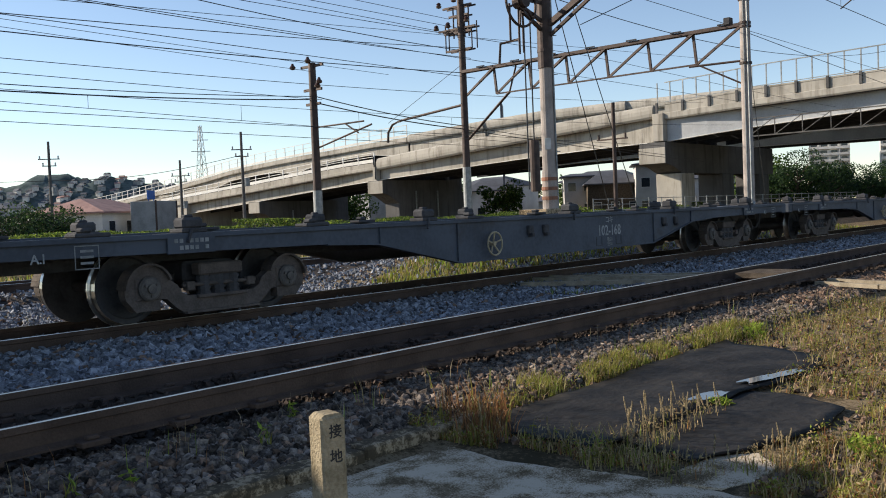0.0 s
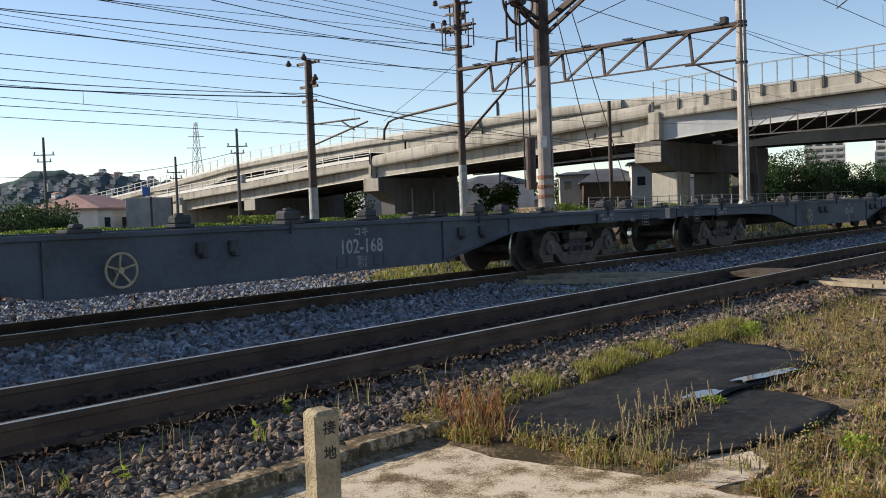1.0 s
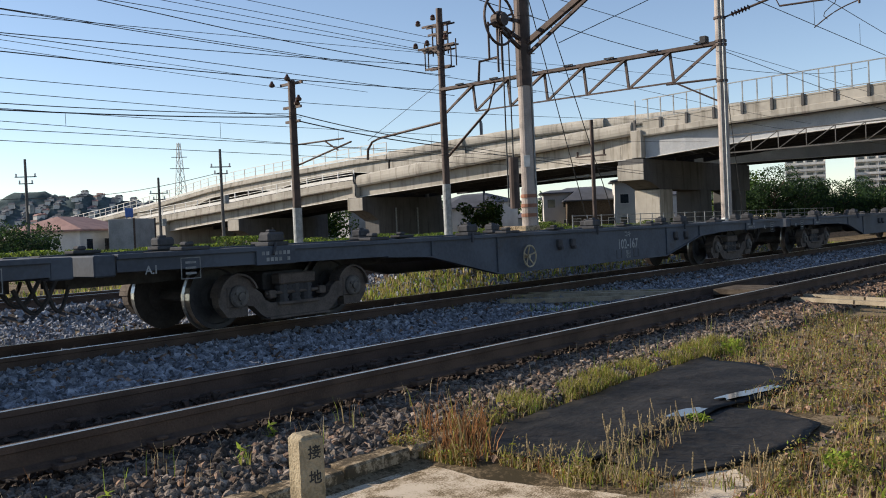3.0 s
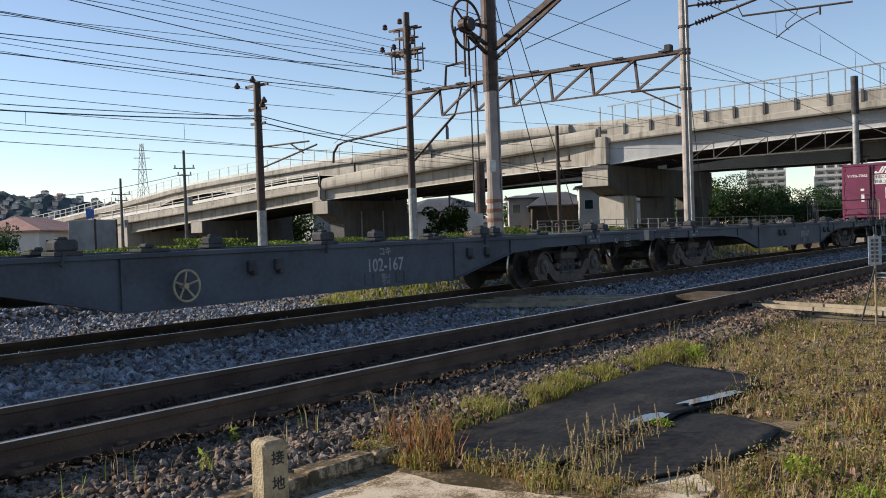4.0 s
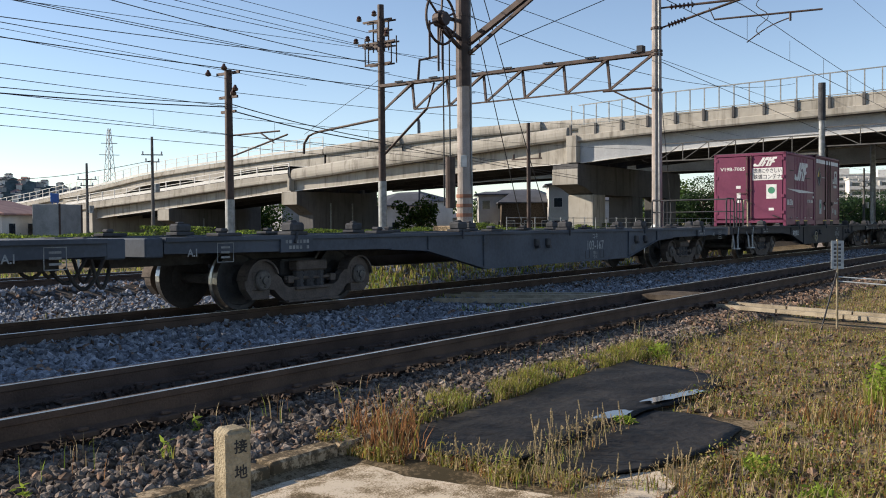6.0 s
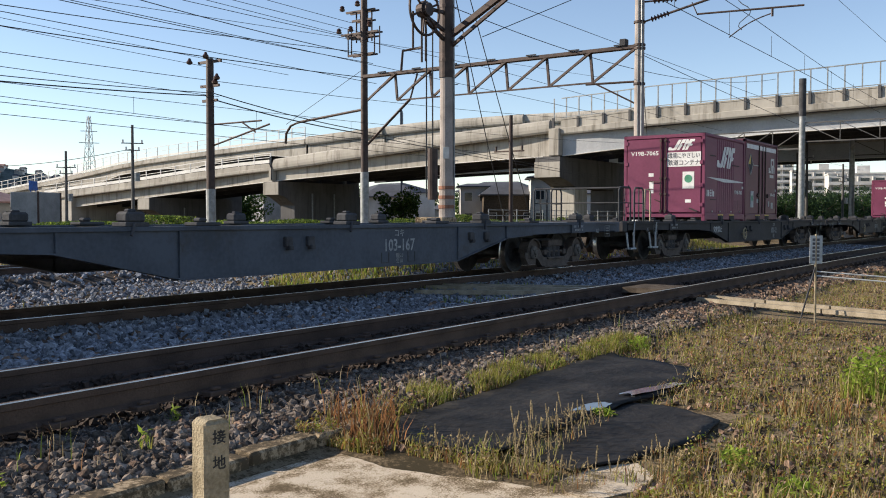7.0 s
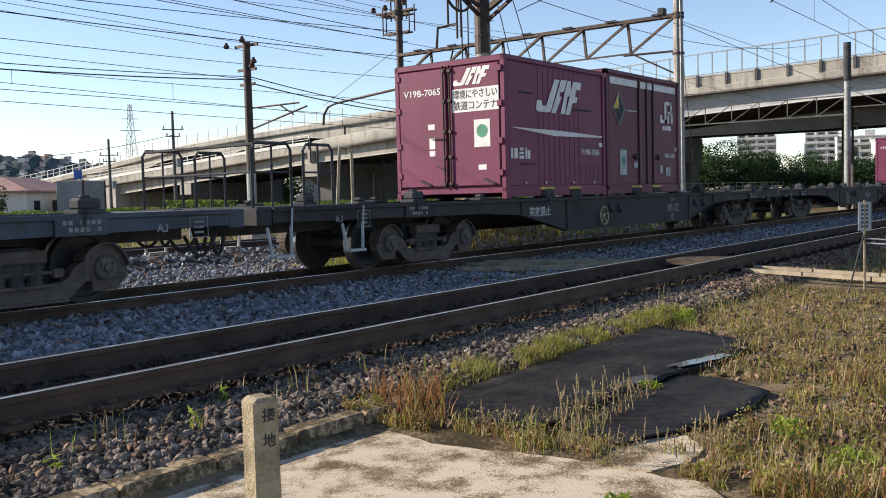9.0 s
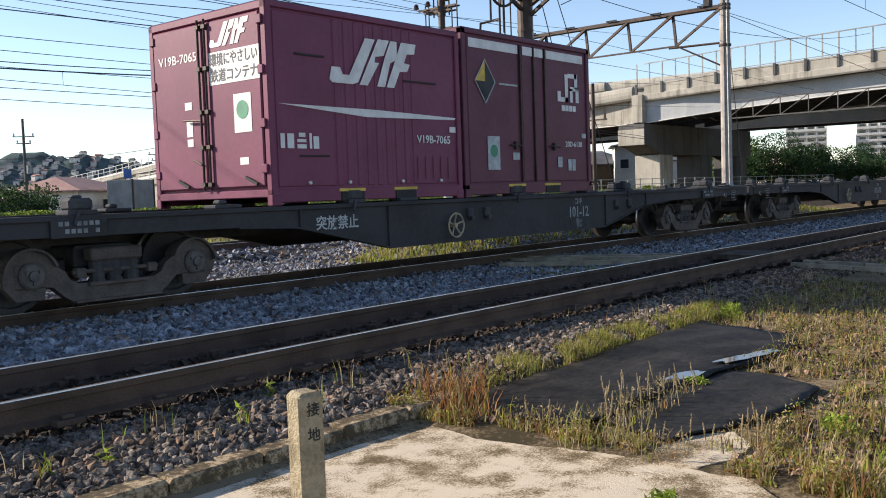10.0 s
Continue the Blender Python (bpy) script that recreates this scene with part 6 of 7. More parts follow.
def span(b, x0, x1, p, q, kind, webm):
    """One span of a carriageway between stations p and q; x0 to x1: its width."""
    def run(secp, secq):
        n = len(secp)
        return Kit().add([(x, p[0], z) for x, z in secp] + [(x, q[0], z) for x, z in secq],
                         [(i, (i + 1) % n, n + (i + 1) % n, n + i) for i in range(n)] + [tuple(range(n))[::-1], tuple(range(n, 2 * n))])

    def face(s):
        y, e, w, t, o = s
        if kind == "round":
            return [(x0 + 0.04, e), (x0 - 0.07, e + 0.14), (x0 - 0.12, e + 0.36), (x0 - 0.12, e + 0.62), (x0 - 0.05, t - 0.14), (x0 + 0.06, t - 0.03), (x0 + 0.2, t), (x0 + 0.32, t - 0.08), (x0 + 0.36, e + 0.3), (x0 + 0.36, e)]
        if kind == "flat":
            return [(x0 + 0.03, e), (x0 - 0.03, e + 0.10), (x0 - 0.03, e + 0.46), (x0 + 0.05, e + 0.50), (x0 + 0.05, t - 0.12), (x0 + 0.02, t - 0.10), (x0 + 0.02, t), (x0 + 0.30, t), (x0 + 0.32, e)]
        return [(x0 + 0.03, e), (x0 - 0.03, e + 0.08), (x0 - 0.03, e + 0.30), (x0 + 0.04, e + 0.34), (x0 + 0.04, t - 0.03), (x0 + 0.08, t), (x0 + 0.26, t), (x0 + 0.30, e)]

    part("parapet", run(face(p), face(q)), M_BRIDGE, b)
    box = lambda a0, a1, z0, z1: [(a0, z0), (a1, z0), (a1, z1), (a0, z1)]
    part("rear_parapet", run(box(x1 - 0.3, x1, p[1], p[3]), box(x1 - 0.3, x1, q[1], q[3])), M_BRIDGE, b)
    # Slab and inner girders coloured near-black for the shade beneath.
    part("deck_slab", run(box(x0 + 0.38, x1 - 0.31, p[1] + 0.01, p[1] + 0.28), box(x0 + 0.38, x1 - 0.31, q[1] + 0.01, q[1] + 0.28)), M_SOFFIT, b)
    part("girder_web", run(box(x0 + p[4], x0 + p[4] + 0.12, p[2] + 0.05, p[1] + 0.012), box(x0 + q[4], x0 + q[4] + 0.12, q[2] + 0.05, q[1] + 0.012)), webm, b)
    # Near-white tone stands in for sun on the girder's lower edge.
    part("girder_flange", run(box(x0 + p[4] - 0.07, x0 + p[4] + 0.35, p[2], p[2] + 0.048), box(x0 + q[4] - 0.07, x0 + q[4] + 0.35, q[2], q[2] + 0.048)), M_FLANGE, b, "bottom flange paled for the sunlit strip")
    n = max(2, int((x1 - x0) / 3.2))
    for i in range(1, n + 1):
        gx = x0 + (x1 - x0 - 0.7) * i / n
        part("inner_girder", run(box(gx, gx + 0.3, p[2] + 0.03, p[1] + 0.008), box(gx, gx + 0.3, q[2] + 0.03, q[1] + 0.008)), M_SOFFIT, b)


def railing(b, x, stations, high, step=2.0, board=0.3):
    """Posts with two bars on a low parapet."""
    for p, q in zip(stations, stations[1:]):
        a, c = Vector((x, p[0], p[3])), Vector((x, q[0], q[3]))
        m = max(2, int((c - a).length / step))
        for i in range(m):
            o = a.lerp(c, i / m)
            part("rail_post", Kit().box(o.x - 0.04, o.x + 0.04, o.y - 0.045, o.y + 0.045, o.z - 0.02, o.z + high), M_FLANGE, b)
        for f, w, h in ((high, 0.06, 0.06), (high * 0.6, 0.04, 0.05), (board * 0.55 + 0.05, 0.05, board)):
            part("rail_bar", Kit().beam(a + Vector((0, 0, f)), c + Vector((0, 0, f)), w, h), M_FLANGE, b)


NEAR = thing("overpass", "pale concrete road overpass climbing over the railway", "overpass")
for st, kind, wm in ((RIGHT, "flat", M_GIRDER), (MIDDLE, "round", M_BRIDGE), (LEFT, "low", M_BRIDGE)):
    for p, q in zip(st, st[1:]):
        span(NEAR, 61.0, 71.9, p, q, kind, wm)
railing(NEAR, 61.15, LEFT, 0.95)


def near_top(y):
    for p, q in zip(RIGHT, RIGHT[1:]):
        if y <= q[0]:
            return p[3] + (q[3] - p[3]) * (y - p[0]) / (q[0] - p[0])
    return RIGHT[-1][3]


# pilasters, safety fence and joint block on the near deck
for i in range(72):
    y = 32.2 - 1.0 * i
    z = near_top(y)
    if i % 2 == 0:
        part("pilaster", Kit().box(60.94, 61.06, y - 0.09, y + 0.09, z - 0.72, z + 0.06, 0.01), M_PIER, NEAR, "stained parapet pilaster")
    part("fence_post", Kit().box(61.12, 61.19, y - 0.035, y + 0.035, z - 0.05, z + 1.50), M_STEEL, NEAR)
for p, q in zip(RIGHT, RIGHT[1:]):
    for h, w in ((1.48, 0.07), (0.10, 0.05)):
        part("fence_rail", Kit().beam((61.15, p[0], p[3] + h), (61.15, q[0], q[3] + h), w, w), M_STEEL, NEAR)
part("joint_block", Kit().box(60.78, 61.42, 31.62, 32.48, 5.62, 7.62, 0.04), M_BRIDGE, NEAR)
part("joint_block", Kit().box(60.86, 61.42, 60.82, 61.28, 4.42, 5.62, 0.03), M_BRIDGE, NEAR)
part("drain_pipe", Kit().pipe([(60.84, 61.05, 6.6), (60.82, 61.05, 5.9), (60.88, 60.9, 5.6), (60.84, 60.9, 4.5)], 0.06, 6), M_DARK, NEAR)

FARTOP = [(73, -70, 9.6), (73, -10, 9.6), (75, 8, 9.9), (76, 20, 10.3), (77, 33, 10.75), (77, 43.7, 10.86), (76.4, 52.5, 10.86), (76, 60, 10.55), (76, 67.5, 10.18), (76, 70.7, 10.02)]
FARLOW = [(76, 71.0, 9.75), (76, 77, 9.55), (76, 83, 9.25), (76, 87, 9.08), (76, 90.4, 8.92), (76, 94, 8.72), (76, 98.4, 8.45), (76, 104, 8.0), (76, 109, 7.4), (76, 113, 6.95), (76, 118, 6.35), (76, 130, 5.2), (76, 146, 3.9), (76, 175, 2.2)]
FAR = thing("overpass", "pale concrete upper carriageway of the overpass", "overpass")


def far_station(p, low):
    haunch = sum(max(0.0, 1 - abs(p[1] - c) / 7.0) ** 2 for c in (70.8, 90.4, 110))
    drop = 0.62 if low else 0.95
    return (p[1], p[2] - drop, p[2] - drop - 0.75 - 0.75 * haunch, p[2], 0.30)


for st, kind, low in ((FARTOP, "round", False), (FARLOW, "low", True)):
    rows = [far_station(p, low) for p in st]
    for (a, b_), (p, q) in zip(zip(rows, rows[1:]), zip(st, st[1:])):
        span(FAR, max(72.2, (p[0] + q[0]) / 2), max(72.2, (p[0] + q[0]) / 2) + 11.5, a, b_, kind, M_BRIDGE)
    if low:
        railing(FAR, 76.15, rows, 1.35, 1.6, 0.25)
REAR = thing("overpass", "concrete rear carriageway of the overpass in its shade", "overpass")
BEHIND = [(-70, 8.3, 7.1, 9.5, 0.5), (0, 7.9, 6.5, 9.1, 0.5), (24, 7.6, 6.2, 8.8, 0.5), (35, 7.6, 6.3, 8.8, 0.5), (57, 7.2, 6.05, 8.4, 0.5), (75, 6.6, 5.5, 7.8, 0.5)]
for p, q in zip(BEHIND, BEHIND[1:]):
    span(REAR, 87.8, 94.0, p, q, "flat", M_GIRDER)

# piers: a long cap beam on columns
p = thing("overpass_pier", "concrete pier with a long cap beam on three columns", "pier", pose(61, 32.5, -0.4), "overpass piers")
# Shaded faces get the darkened tone; end plate and front column the lit one.
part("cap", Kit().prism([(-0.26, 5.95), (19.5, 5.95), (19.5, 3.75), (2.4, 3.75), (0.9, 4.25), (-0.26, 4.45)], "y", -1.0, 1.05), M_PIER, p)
part("cap_end", Kit().box(-0.34, -0.262, -1.03, 1.08, 4.44, 5.58, 0.02), M_BRIDGE, p, "cap end in a paler tone for sunlight")
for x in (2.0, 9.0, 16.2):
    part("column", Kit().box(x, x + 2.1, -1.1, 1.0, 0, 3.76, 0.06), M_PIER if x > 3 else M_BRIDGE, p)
part("bearing", Kit().box(0.1, 0.7, -0.6, 0.6, 5.94, 6.02), M_DARK, p)
for y, zt, x1, wide in ((60.9, 4.75, 11.5, 0.95), (79.0, 3.5, 10.5, 0.9)):
    p = thing("overpass_pier", "concrete wall pier with an overhanging cap", "pier", pose(61, y, -0.4), "overpass piers")
    # Cap and column darkened for shade, end plate paler for sun.
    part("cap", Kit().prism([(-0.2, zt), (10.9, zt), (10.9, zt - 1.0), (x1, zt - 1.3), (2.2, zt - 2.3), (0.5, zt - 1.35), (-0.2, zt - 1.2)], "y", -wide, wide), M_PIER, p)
    part("cap_end", Kit().box(-0.27, -0.202, -wide - 0.02, wide + 0.02, zt - 1.2, zt - 0.05, 0.02), M_BRIDGE, p, "cap end in a paler tone for sunlight")
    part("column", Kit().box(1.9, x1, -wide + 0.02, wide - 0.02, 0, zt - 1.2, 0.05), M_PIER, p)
    for x in (4.2, 7.3):
        part("drain_pipe", Kit().bar((x, -wide - 0.06, 0), (x, -wide - 0.06, zt - 1.0), 0.08, 8), M_STEEL, p)
for y, zt in ((70.8, 8.0), (90.4, 7.2), (110, 5.6)):
    p = thing("overpass_pier", "pale concrete pier of the upper carriageway", "pier", pose(76, y, -0.4), "overpass piers")
    part("cap", Kit().prism([(0.1, zt), (11.2, zt), (8.4, zt - 1.3), (2.4, zt - 1.3)], "y", -0.9, 0.9), M_BRIDGE, p)
    # Column colour darkened for the shade below its cap.
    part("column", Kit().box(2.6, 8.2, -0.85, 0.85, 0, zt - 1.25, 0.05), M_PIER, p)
solid("abutment_wall", Kit().prism([(61.2, -0.5), (75, -0.5), (75, 4.55), (61.2, 4.55)], "y", 92.0, 97.6), M_BRIDGE, "pale concrete abutment wall under the ramp", "wall", "structure")


# ---- hedge, trees, fence ----
def hedge(x0, x1, y, top):
    n = int((x1 - x0) * 900)
    x = rng.uniform(x0, x1, n)
    h = np.array([top * (0.80 + 0.22 * noise.noise((a * 0.35, 0, 0)) + 0.14 * noise.noise((a * 1.3, 3, 0)) + (0.22 if noise.noise((a * 0.22, 9, 0)) > 0.25 else 0)) for a in x])
    z = -0.4 + (h + 0.4) * (1 - rng.uniform(0, 1, n) ** 2 * 0.8)
    pts = np.stack([x, y + rng.normal(0, 0.35, n), z], -1)
    t = thing("hedge", "sunlit leafy climbing hedge on a low fence", "hedge")
    tagged(part("leaf_mass", leaf_mesh(pts, 0.055, [M_LEAF, M_TREE, M_FRESH], [0.55, 0.3, 0.15]), None, t), kind="stuff")
    for i in range(int((x1 - x0) / 4)):
        part("fence_post", Kit().bar((x0 + 4 * i, y - 0.5, -0.45), (x0 + 4 * i, y - 0.5, 0.75), 0.05, 6), M_FLANGE, t)
    part("fence_rail", Kit().bar((x0, y - 0.5, 0.7), (x1, y - 0.5, 0.7), 0.03, 6), M_STEEL, t)
    return t


hedge(8, 66, 31.5, 1.12)
fence = thing("mesh_fence", "low grey steel fence beside the railway", "fence", kind="")
for i in range(30):
    x = 42 + 1.5 * i
    part("post", Kit().bar((x, 26.0, -0.45), (x, 26.0, 1.55), 0.03, 6), M_STEEL, fence)
for z in (0.9, 1.2, 1.5):
    part("rail", Kit().bar((42, 26.0, z), (85.5, 26.0, z), 0.02, 5), M_STEEL, fence)


def tree(x, y, h, r, label, mats=None, n=2600, leaf=0.16):
    t = thing("tree", label, "tree", pose(x, y, -0.4))
    k = Kit().bar((0, 0, 0), (0.1, 0, h * 0.45), 0.05 * h * 0.6, 8, 0.03 * h * 0.6)
    ends = []
    for i in range(9):
        a = 2.4 * i
        z0 = h * (0.25 + 0.04 * i)
        e = Vector((r * 0.6 * math.cos(a), r * 0.6 * math.sin(a), h * (0.42 + 0.055 * i)))
        k.bar((0.05, 0, z0), e, 0.016 * h, 6, 0.006 * h)
        ends.append(e)
    part("trunk", k, M_BARK, t)
    pts = []
    for i in range(26):
        c = np.array(ends[i % 9]) * rng.uniform(0.6, 1.25) + rng.normal(0, 0.16, 3) * r
        c[2] = min(max(c[2], h * 0.3), h * 0.92)
        q = rng.normal(size=(n // 26, 3))
        q /= np.linalg.norm(q, axis=1)[:, None]
        pts.append(c + q * (rng.uniform(0.3, 1, (len(q), 1)) ** 0.4) * r * rng.uniform(0.25, 0.45) * np.array([1, 1, 0.75]))
    tagged(part("crown", leaf_mesh(np.concatenate(pts), leaf, mats or [M_TREE, M_LEAF], [0.75, 0.25], 0.6), None, t), kind="stuff")
    return t


tree(86, 65.5, 4.9, 2.7, "round green tree behind the overpass piers", n=3000)
for x, y, h, r in ((110, 43.5, 4.8, 3.0), (110, 40.2, 7.0, 3.4), (112, 37.2, 5.6, 3.0), (116, 34, 4.4, 3.4), (118, 30, 4.2, 3.2), (119, 26, 4.0, 3.2), (122, 22, 4.2, 3.2), (128, 19, 4.0, 3.0), (126, 47, 5.4, 3.6), (128, 42.5, 5.8, 3.6), (130, 38, 5.6, 3.8), (132, 33.5, 5.4, 3.8), (134, 29, 5.2, 3.8), (136, 24.5, 5.2, 3.8)):
    tree(x, y, h, r, "dark leafy tree beyond the railway", [M_DUSK, M_TREE], n=5200, leaf=0.12)
for x, y, h, r in ((27, 62, 3.2, 3.4), (31, 64, 3.0, 2.6), (23, 60, 3.4, 3.0)):
    tree(x, y, h, r, "dark shrub near the houses", [M_DUSK, M_TREE], n=3600, leaf=0.10)


# ---- town ----
def house(x, y, w, d, h, roof, wallm, roofm, turn, label, wins=3):
    t = thing("house", label, "house", pose(x, y, -0.4, 0, 0, turn))
    part("wall", Kit().box(-w / 2, w / 2, -d / 2, d / 2, 0, h), wallm, t)
    e = 0.5
    part("roof", Kit().add([(-w / 2 - e, -d / 2 - e, h), (w / 2 + e, -d / 2 - e, h), (w / 2 + e, d / 2 + e, h), (-w / 2 - e, d / 2 + e, h), (-w / 4, 0, h + roof), (w / 4, 0, h + roof),
                            (-w / 2 - e, -d / 2 - e, h - 0.15), (w / 2 + e, -d / 2 - e, h - 0.15), (w / 2 + e, d / 2 + e, h - 0.15), (-w / 2 - e, d / 2 + e, h - 0.15)],
                           [(0, 1, 5, 4), (1, 2, 5), (2, 3, 4, 5), (3, 0, 4), (6, 7, 1, 0), (7, 8, 2, 1), (8, 9, 3, 2), (9, 6, 0, 3), (6, 7, 8, 9)]), roofm, t)
    for f in range(max(1, int(h // 2.7))):
        for i in range(wins):
            cx = -w / 2 + w * (i + 0.5) / wins
            wn_ = part("window", Kit().box(cx - 0.55, cx + 0.55, -d / 2 - 0.04, -d / 2 + 0.05, 0.9 + 2.7 * f, 2.1 + 2.7 * f), M_FLANGE, t)
            part("pane", Kit().box(cx - 0.48, cx + 0.48, -d / 2 - 0.055, -d / 2 - 0.03, 0.97 + 2.7 * f, 2.03 + 2.7 * f), M_GLASS, wn_)
        cx = 0
        wn_ = part("window", Kit().box(-w / 2 - 0.04, -w / 2 + 0.05, -0.6, 0.6, 0.9 + 2.7 * f, 2.1 + 2.7 * f), M_FLANGE, t)
        part("pane", Kit().box(-w / 2 - 0.055, -w / 2 - 0.03, -0.53, 0.53, 0.97 + 2.7 * f, 2.03 + 2.7 * f), M_GLASS, wn_)
    return t


house(44.5, 82, 9, 7, 2.9, 1.3, M_WALL, M_ROOF, 30, "low pale house with a red-brown roof")
house(36, 92, 9, 7, 2.9, 1.4, M_WALL, M_SLATE, 35, "low pale house with a grey roof")
house(104, 80.5, 7, 7, 4.4, 1.7, M_WALL, M_SLATE, -55, "white gabled house beyond the overpass", 2)
house(104, 66.5, 4, 5, 5.6, 0.4, M_WALL, M_SLATE, -55, "small white house beyond the overpass", 2)
house(103, 60.8, 6.6, 6, 4.4, 1.5, M_DARKWOOD, M_SLATE, -55, "dark timber-walled house with a grey roof", 3)
house(102, 54.6, 4.4, 6, 6.4, 0.4, M_WALL, M_SLATE, -58, "tall white house with blue-grey windows", 2)
for i in range(9):
    house(70 + 9 * i, 190 - 11 * i, 8, 7, 3.0 + 2.7 * (i % 2), 1.2, M_WALL, M_ROOF if i % 3 == 0 else M_SLATE, 20 + 13 * i, "distant house of the town", 3)
shed = thing("storage_shed", "grey box shed with dark edges", "shed", pose(47.4, 76.5, -0.4, 0, 0, 32))
part("body", Kit().box(-2.2, 2.2, -1.2, 1.2, 0, 3.7, 0.03), M_SHED, shed)
for x in (-2.2, 2.05):
    part("edge_post", Kit().box(x, x + 0.25, -1.24, -1.16, 0, 3.75), M_BROWNSTEEL, shed)
solid("blue_sign", Kit().box(-0.75, 0.75, -0.05, 0.05, 0, 0.85, 0.02).box(-0.55, -0.45, -0.03, 0.03, -4.0, 0).box(0.45, 0.55, -0.03, 0.03, -4.0, 0), [M_BLUE], "blue road sign board on two legs", "sign", at=pose(49.0, 79.5, CAM_Z + 2.5, 0, 0, 32))
solid("billboard", Kit().box(-2, 2, -0.15, 0.15, 0, 2.2, 0.02).box(-1.5, -1.3, -0.1, 0.1, -14, 0).box(1.3, 1.5, -0.1, 0.1, -14, 0), M_SLATE, "dark rooftop billboard seen over the viaduct", "billboard", at=pose(104, 78.7, CAM_Z + 12.6, 0, 0, 35))


def utility(x, y, top, label):
    p = thing("utility_pole", label, "pole", pose(x, y, -0.4))
    part("shaft", Kit().bar((0, 0, 0), (0, 0, top + 0.4), 0.14, 10, 0.09), M_UTIL, p)
    for z, w in ((top - 0.9, 0.75), (top - 1.4, 0.5)):
        part("crossarm", Kit().beam((-w * 0.8, w * 0.6, z), (w * 0.8, -w * 0.6, z), 0.07, 0.07), M_DARK, p)
        for s in (-1, 1):
            part("insulator", Kit().bar((s * w * 0.7, -s * w * 0.5, z), (s * w * 0.7, -s * w * 0.5, z + 0.25), 0.06, 6), M_FLANGE, p)
    part("transformer", Kit().lathe([(0.22, 0), (0.22, 0.6)], (0.2, -0.2, top - 3.6), "z", 10), M_STEEL, p)
    return p


utility(42.1, 55.9, CAM_Z + 6.6, "grey utility pole with crossarms")
utility(44.0, 66.8, CAM_Z + 5.3, "grey utility pole with a small crossarm")
utility(33.0, 67.0, CAM_Z + 6.5, "grey utility pole with crossarms")
for x, y, h in ((88, 21.5, 7.0), (100, 20, 6.5), (83, 19.5, 7.5)):
    utility(x, y, h, "grey pole beyond the overpass")
wire_far = Kit().pipe([(33 + 9.1 * i / 12, 67 - 11.1 * i / 12, CAM_Z + 3.6 + 1.3 * i / 12 - 0.5 * math.sin(math.pi * i / 12)) for i in range(13)], 0.02, 4)
wire_far.pipe([(5 + 28 * i / 12, 80 - 13 * i / 12, CAM_Z + 4.6 - 1.0 * i / 12 - 0.4 * math.sin(math.pi * i / 12)) for i in range(13)], 0.02, 4)
solid("utility_wire", wire_far, M_WIRE, "thin wire between utility poles", "wire")

py = thing("pylon", "distant lattice transmission tower", "pylon", pose(341, 494, 0))
k = Kit()
for sx, sy in ((1, 1), (1, -1), (-1, 1), (-1, -1)):
    k.bar((4 * sx, 4 * sy, 0), (0.7 * sx, 0.7 * sy, 62), 0.28, 4, 0.18)
for i in range(12):
    z0, z1 = 62 * i / 12, 62 * (i + 1) / 12
    w0, w1 = 4 - 3.3 * i / 12, 4 - 3.3 * (i + 1) / 12
    for a, b in (((-1, -1), (1, -1)), ((1, -1), (1, 1)), ((1, 1), (-1, 1)), ((-1, 1), (-1, -1))):
        k.bar((a[0] * w0, a[1] * w0, z0), (b[0] * w1, b[1] * w1, z1), 0.14, 4)
part("lattice", k, M_STEEL, py)
part("arms", Kit().beam((-5, 3, 46), (5, -3, 46), 0.4, 0.4).beam((-4, 2.5, 53), (4, -2.5, 53), 0.4, 0.4), M_STEEL, py)


def apartment(x, y, w, d, floors, turn, label):
    t = thing("apartment_block", label, "apartment block", pose(x, y, -0.4, 0, 0, turn))
    H = floors * 2.9 + 1
    part("wall", Kit().box(-w / 2, w / 2, -d / 2, d / 2, 0, H), M_WALL, t)
    part("roof", Kit().box(-w / 2 - 0.2, w / 2 + 0.2, -d / 2 - 0.2, d / 2 + 0.2, H, H + 0.5).box(-2, 2, -2, 2, H + 0.5, H + 3), M_WALL, t)
    bays = int(w / 4)
    for f in range(floors):
        z = f * 2.9 + 0.5
        part("balcony", Kit().box(-w / 2, w / 2, -d / 2 - 1.3, -d / 2, z - 0.15, z).box(-w / 2, w / 2, -d / 2 - 1.35, -d / 2 - 1.25, z, z + 1.05), M_WALL, t)
        for i in range(bays):
            cx = -w / 2 + w * (i + 0.5) / bays
            part("window", Kit().box(cx - 1.3, cx + 1.3, -d / 2 - 0.05, -d / 2 + 0.05, z + 0.1, z + 2.2), M_GLASS, t)
        for i in range(bays + 1):
            cx = -w / 2 + w * i / bays
            part("partition", Kit().box(cx - 0.1, cx + 0.1, -d / 2 - 1.3, -d / 2, z, z + 2.75), M_WALL, t)
    return t


apartment(440, 146, 17, 12, 9, -70, "pale apartment block with balconies")
apartment(452, 120, 14, 12, 9, -72, "pale apartment block with balconies")
apartment(420, 92, 26, 12, 7, -72, "pale apartment block with balconies")
apartment(330, 60, 22, 12, 5, -72, "pale apartment block with balconies")

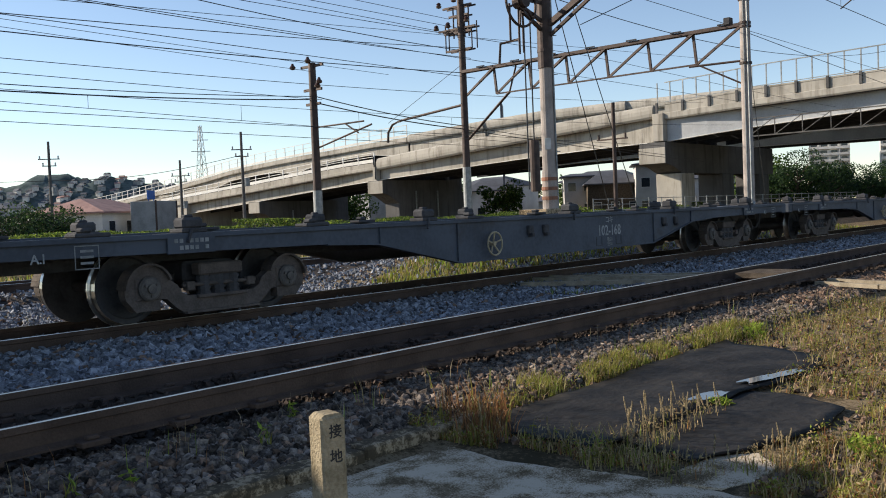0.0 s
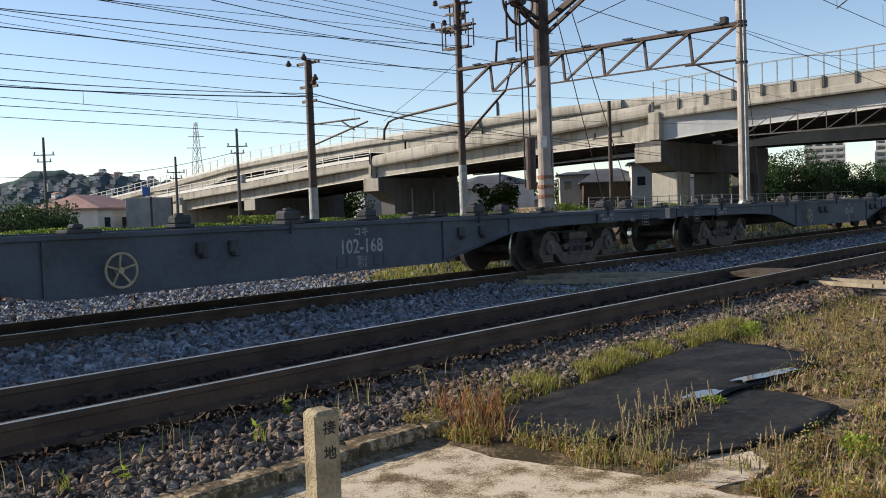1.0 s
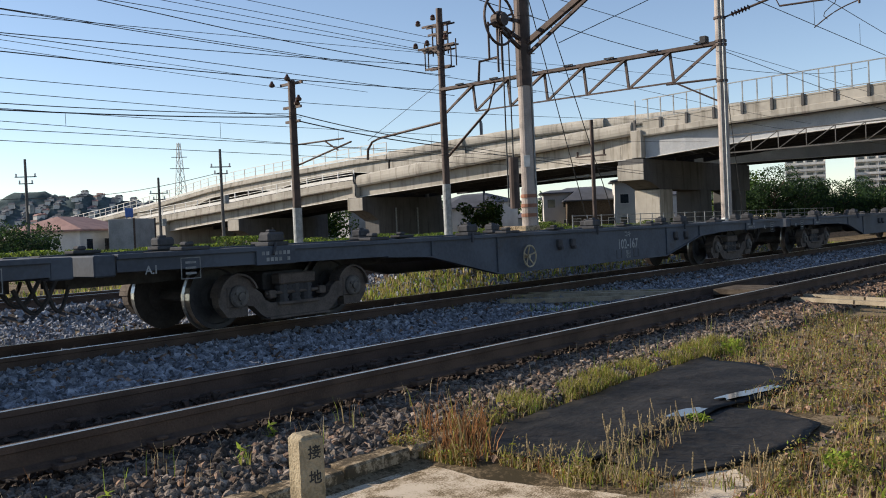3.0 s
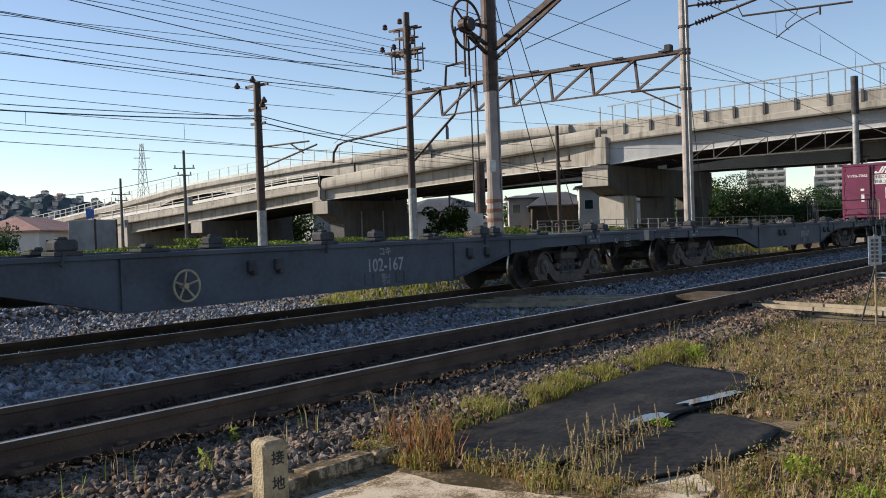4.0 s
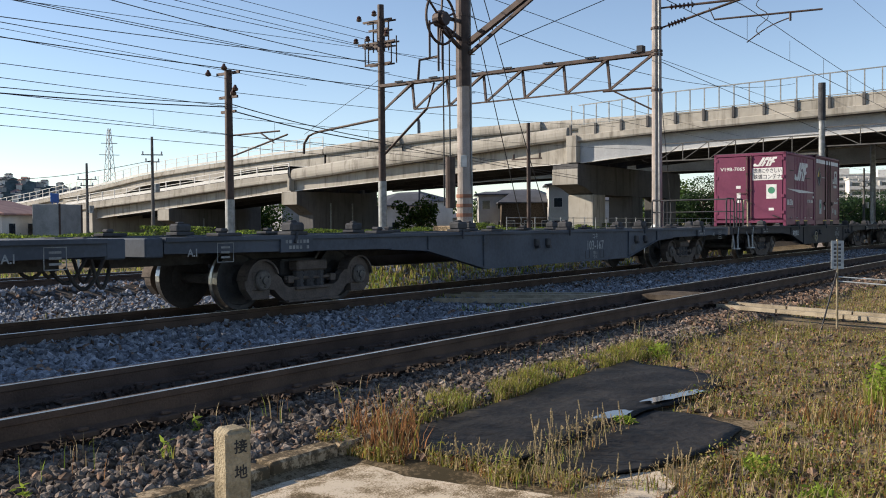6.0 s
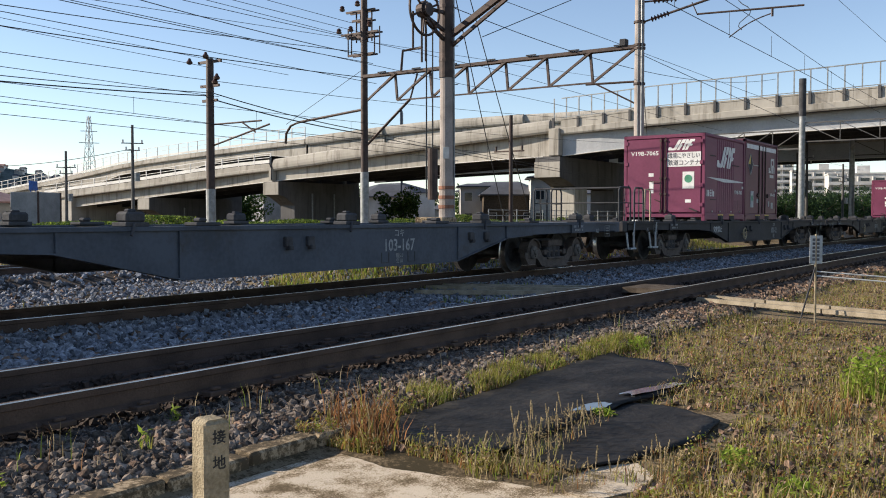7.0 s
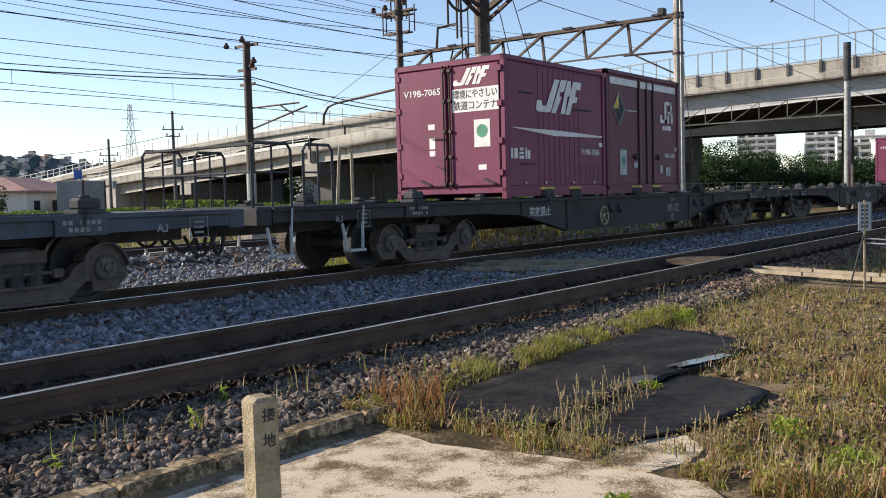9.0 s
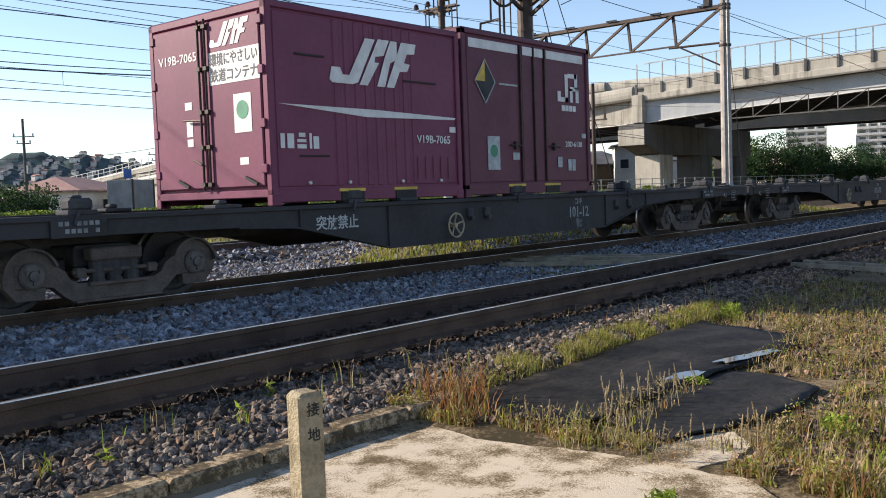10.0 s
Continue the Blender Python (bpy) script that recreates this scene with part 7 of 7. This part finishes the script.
# trees and houses closing the view under the overpass
for i in range(15):
    az = radians(36 + 2.3 * i + 0.6 * math.sin(i * 2.2))
    dd = 150 + 18 * math.sin(i * 1.7)
    if i % 3 == 1:
        house(dd * math.sin(az), dd * math.cos(az), 10, 8, 5.2, 1.4, M_WALL if i % 2 else M_SHED, M_SLATE, 25 + 8 * i, "two-storey house beyond the overpass", 3)
    else:
        tree(dd * math.sin(az), dd * math.cos(az), 6.0 + 1.2 * math.sin(i), 4.6, "dark leafy tree beyond the overpass", n=3400, leaf=0.20)

# wooded hill with houses on it
def hill_at(u, v):
    env = math.sin(math.pi * v) * (0.5 + 0.5 * max(0.0, math.cos((u - 0.57) * 4.6)))
    return -2 + env * (44 + 20 * noise.noise((u * 6, v * 2, 1.3)) + 12 * noise.noise((u * 27, v * 9, 4.0)) + 6 * noise.noise((u * 90, v * 30, 4.0)))


k = Kit()
NX, NY = 110, 22
for j in range(NY + 1):
    for i in range(NX + 1):
        u, v = i / NX, j / NY
        k.v.append((60 + 760 * u, 1000 - 300 * u + 240 * v, hill_at(u, v)))
for j in range(NY):
    for i in range(NX):
        a = j * (NX + 1) + i
        k.f.append((a, a + 1, a + NX + 2, a + NX + 1))
        k.mi.append(0)
solid("hill", k, M_HILL, "distant haze-blue wooded hill behind the town", "hill", "structure", smooth=True)
for i in range(210):
    u, v = 0.42 + 0.36 * ((i * 0.618) % 1), 0.05 + 0.40 * ((i * 0.377) % 1)
    t = thing("hill_house", "small pale house on the distant hillside", "house", pose(60 + 760 * u, 1000 - 300 * u + 240 * v, hill_at(u, v) - 2, 0, 0, float(rng.uniform(0, 60))), "hillside houses")
    w = 2.3 + 1.3 * ((i * 0.732) % 1)
    part("wall", Kit().box(-w, w, -2.6, 2.6, 0, 4.6), M_WALL if i % 4 else M_SHED, t)
    part("roof", Kit().prism([(-w - 0.5, 4.6), (w + 0.5, 4.6), (0, 6.3)], "y", -3.0, 3.0), M_SLATE if i % 7 else M_ROOF, t)


# ---- motion of the train ----
def motions():
    times = [i / 10 for i in range(101)]
    for ob, s0, z in MOVERS:
        walk(ob, [(t, pose(s0 - SPEED * t, Y_FAR, z)) for t in times])
    for w in WHEELS:
        m = w.matrix_basis.copy()
        walk(w, [(t, m @ pose(0, 0, 0, 0, -math.degrees(SPEED * t / WHEEL_R), 0)) for t in times])


motions()
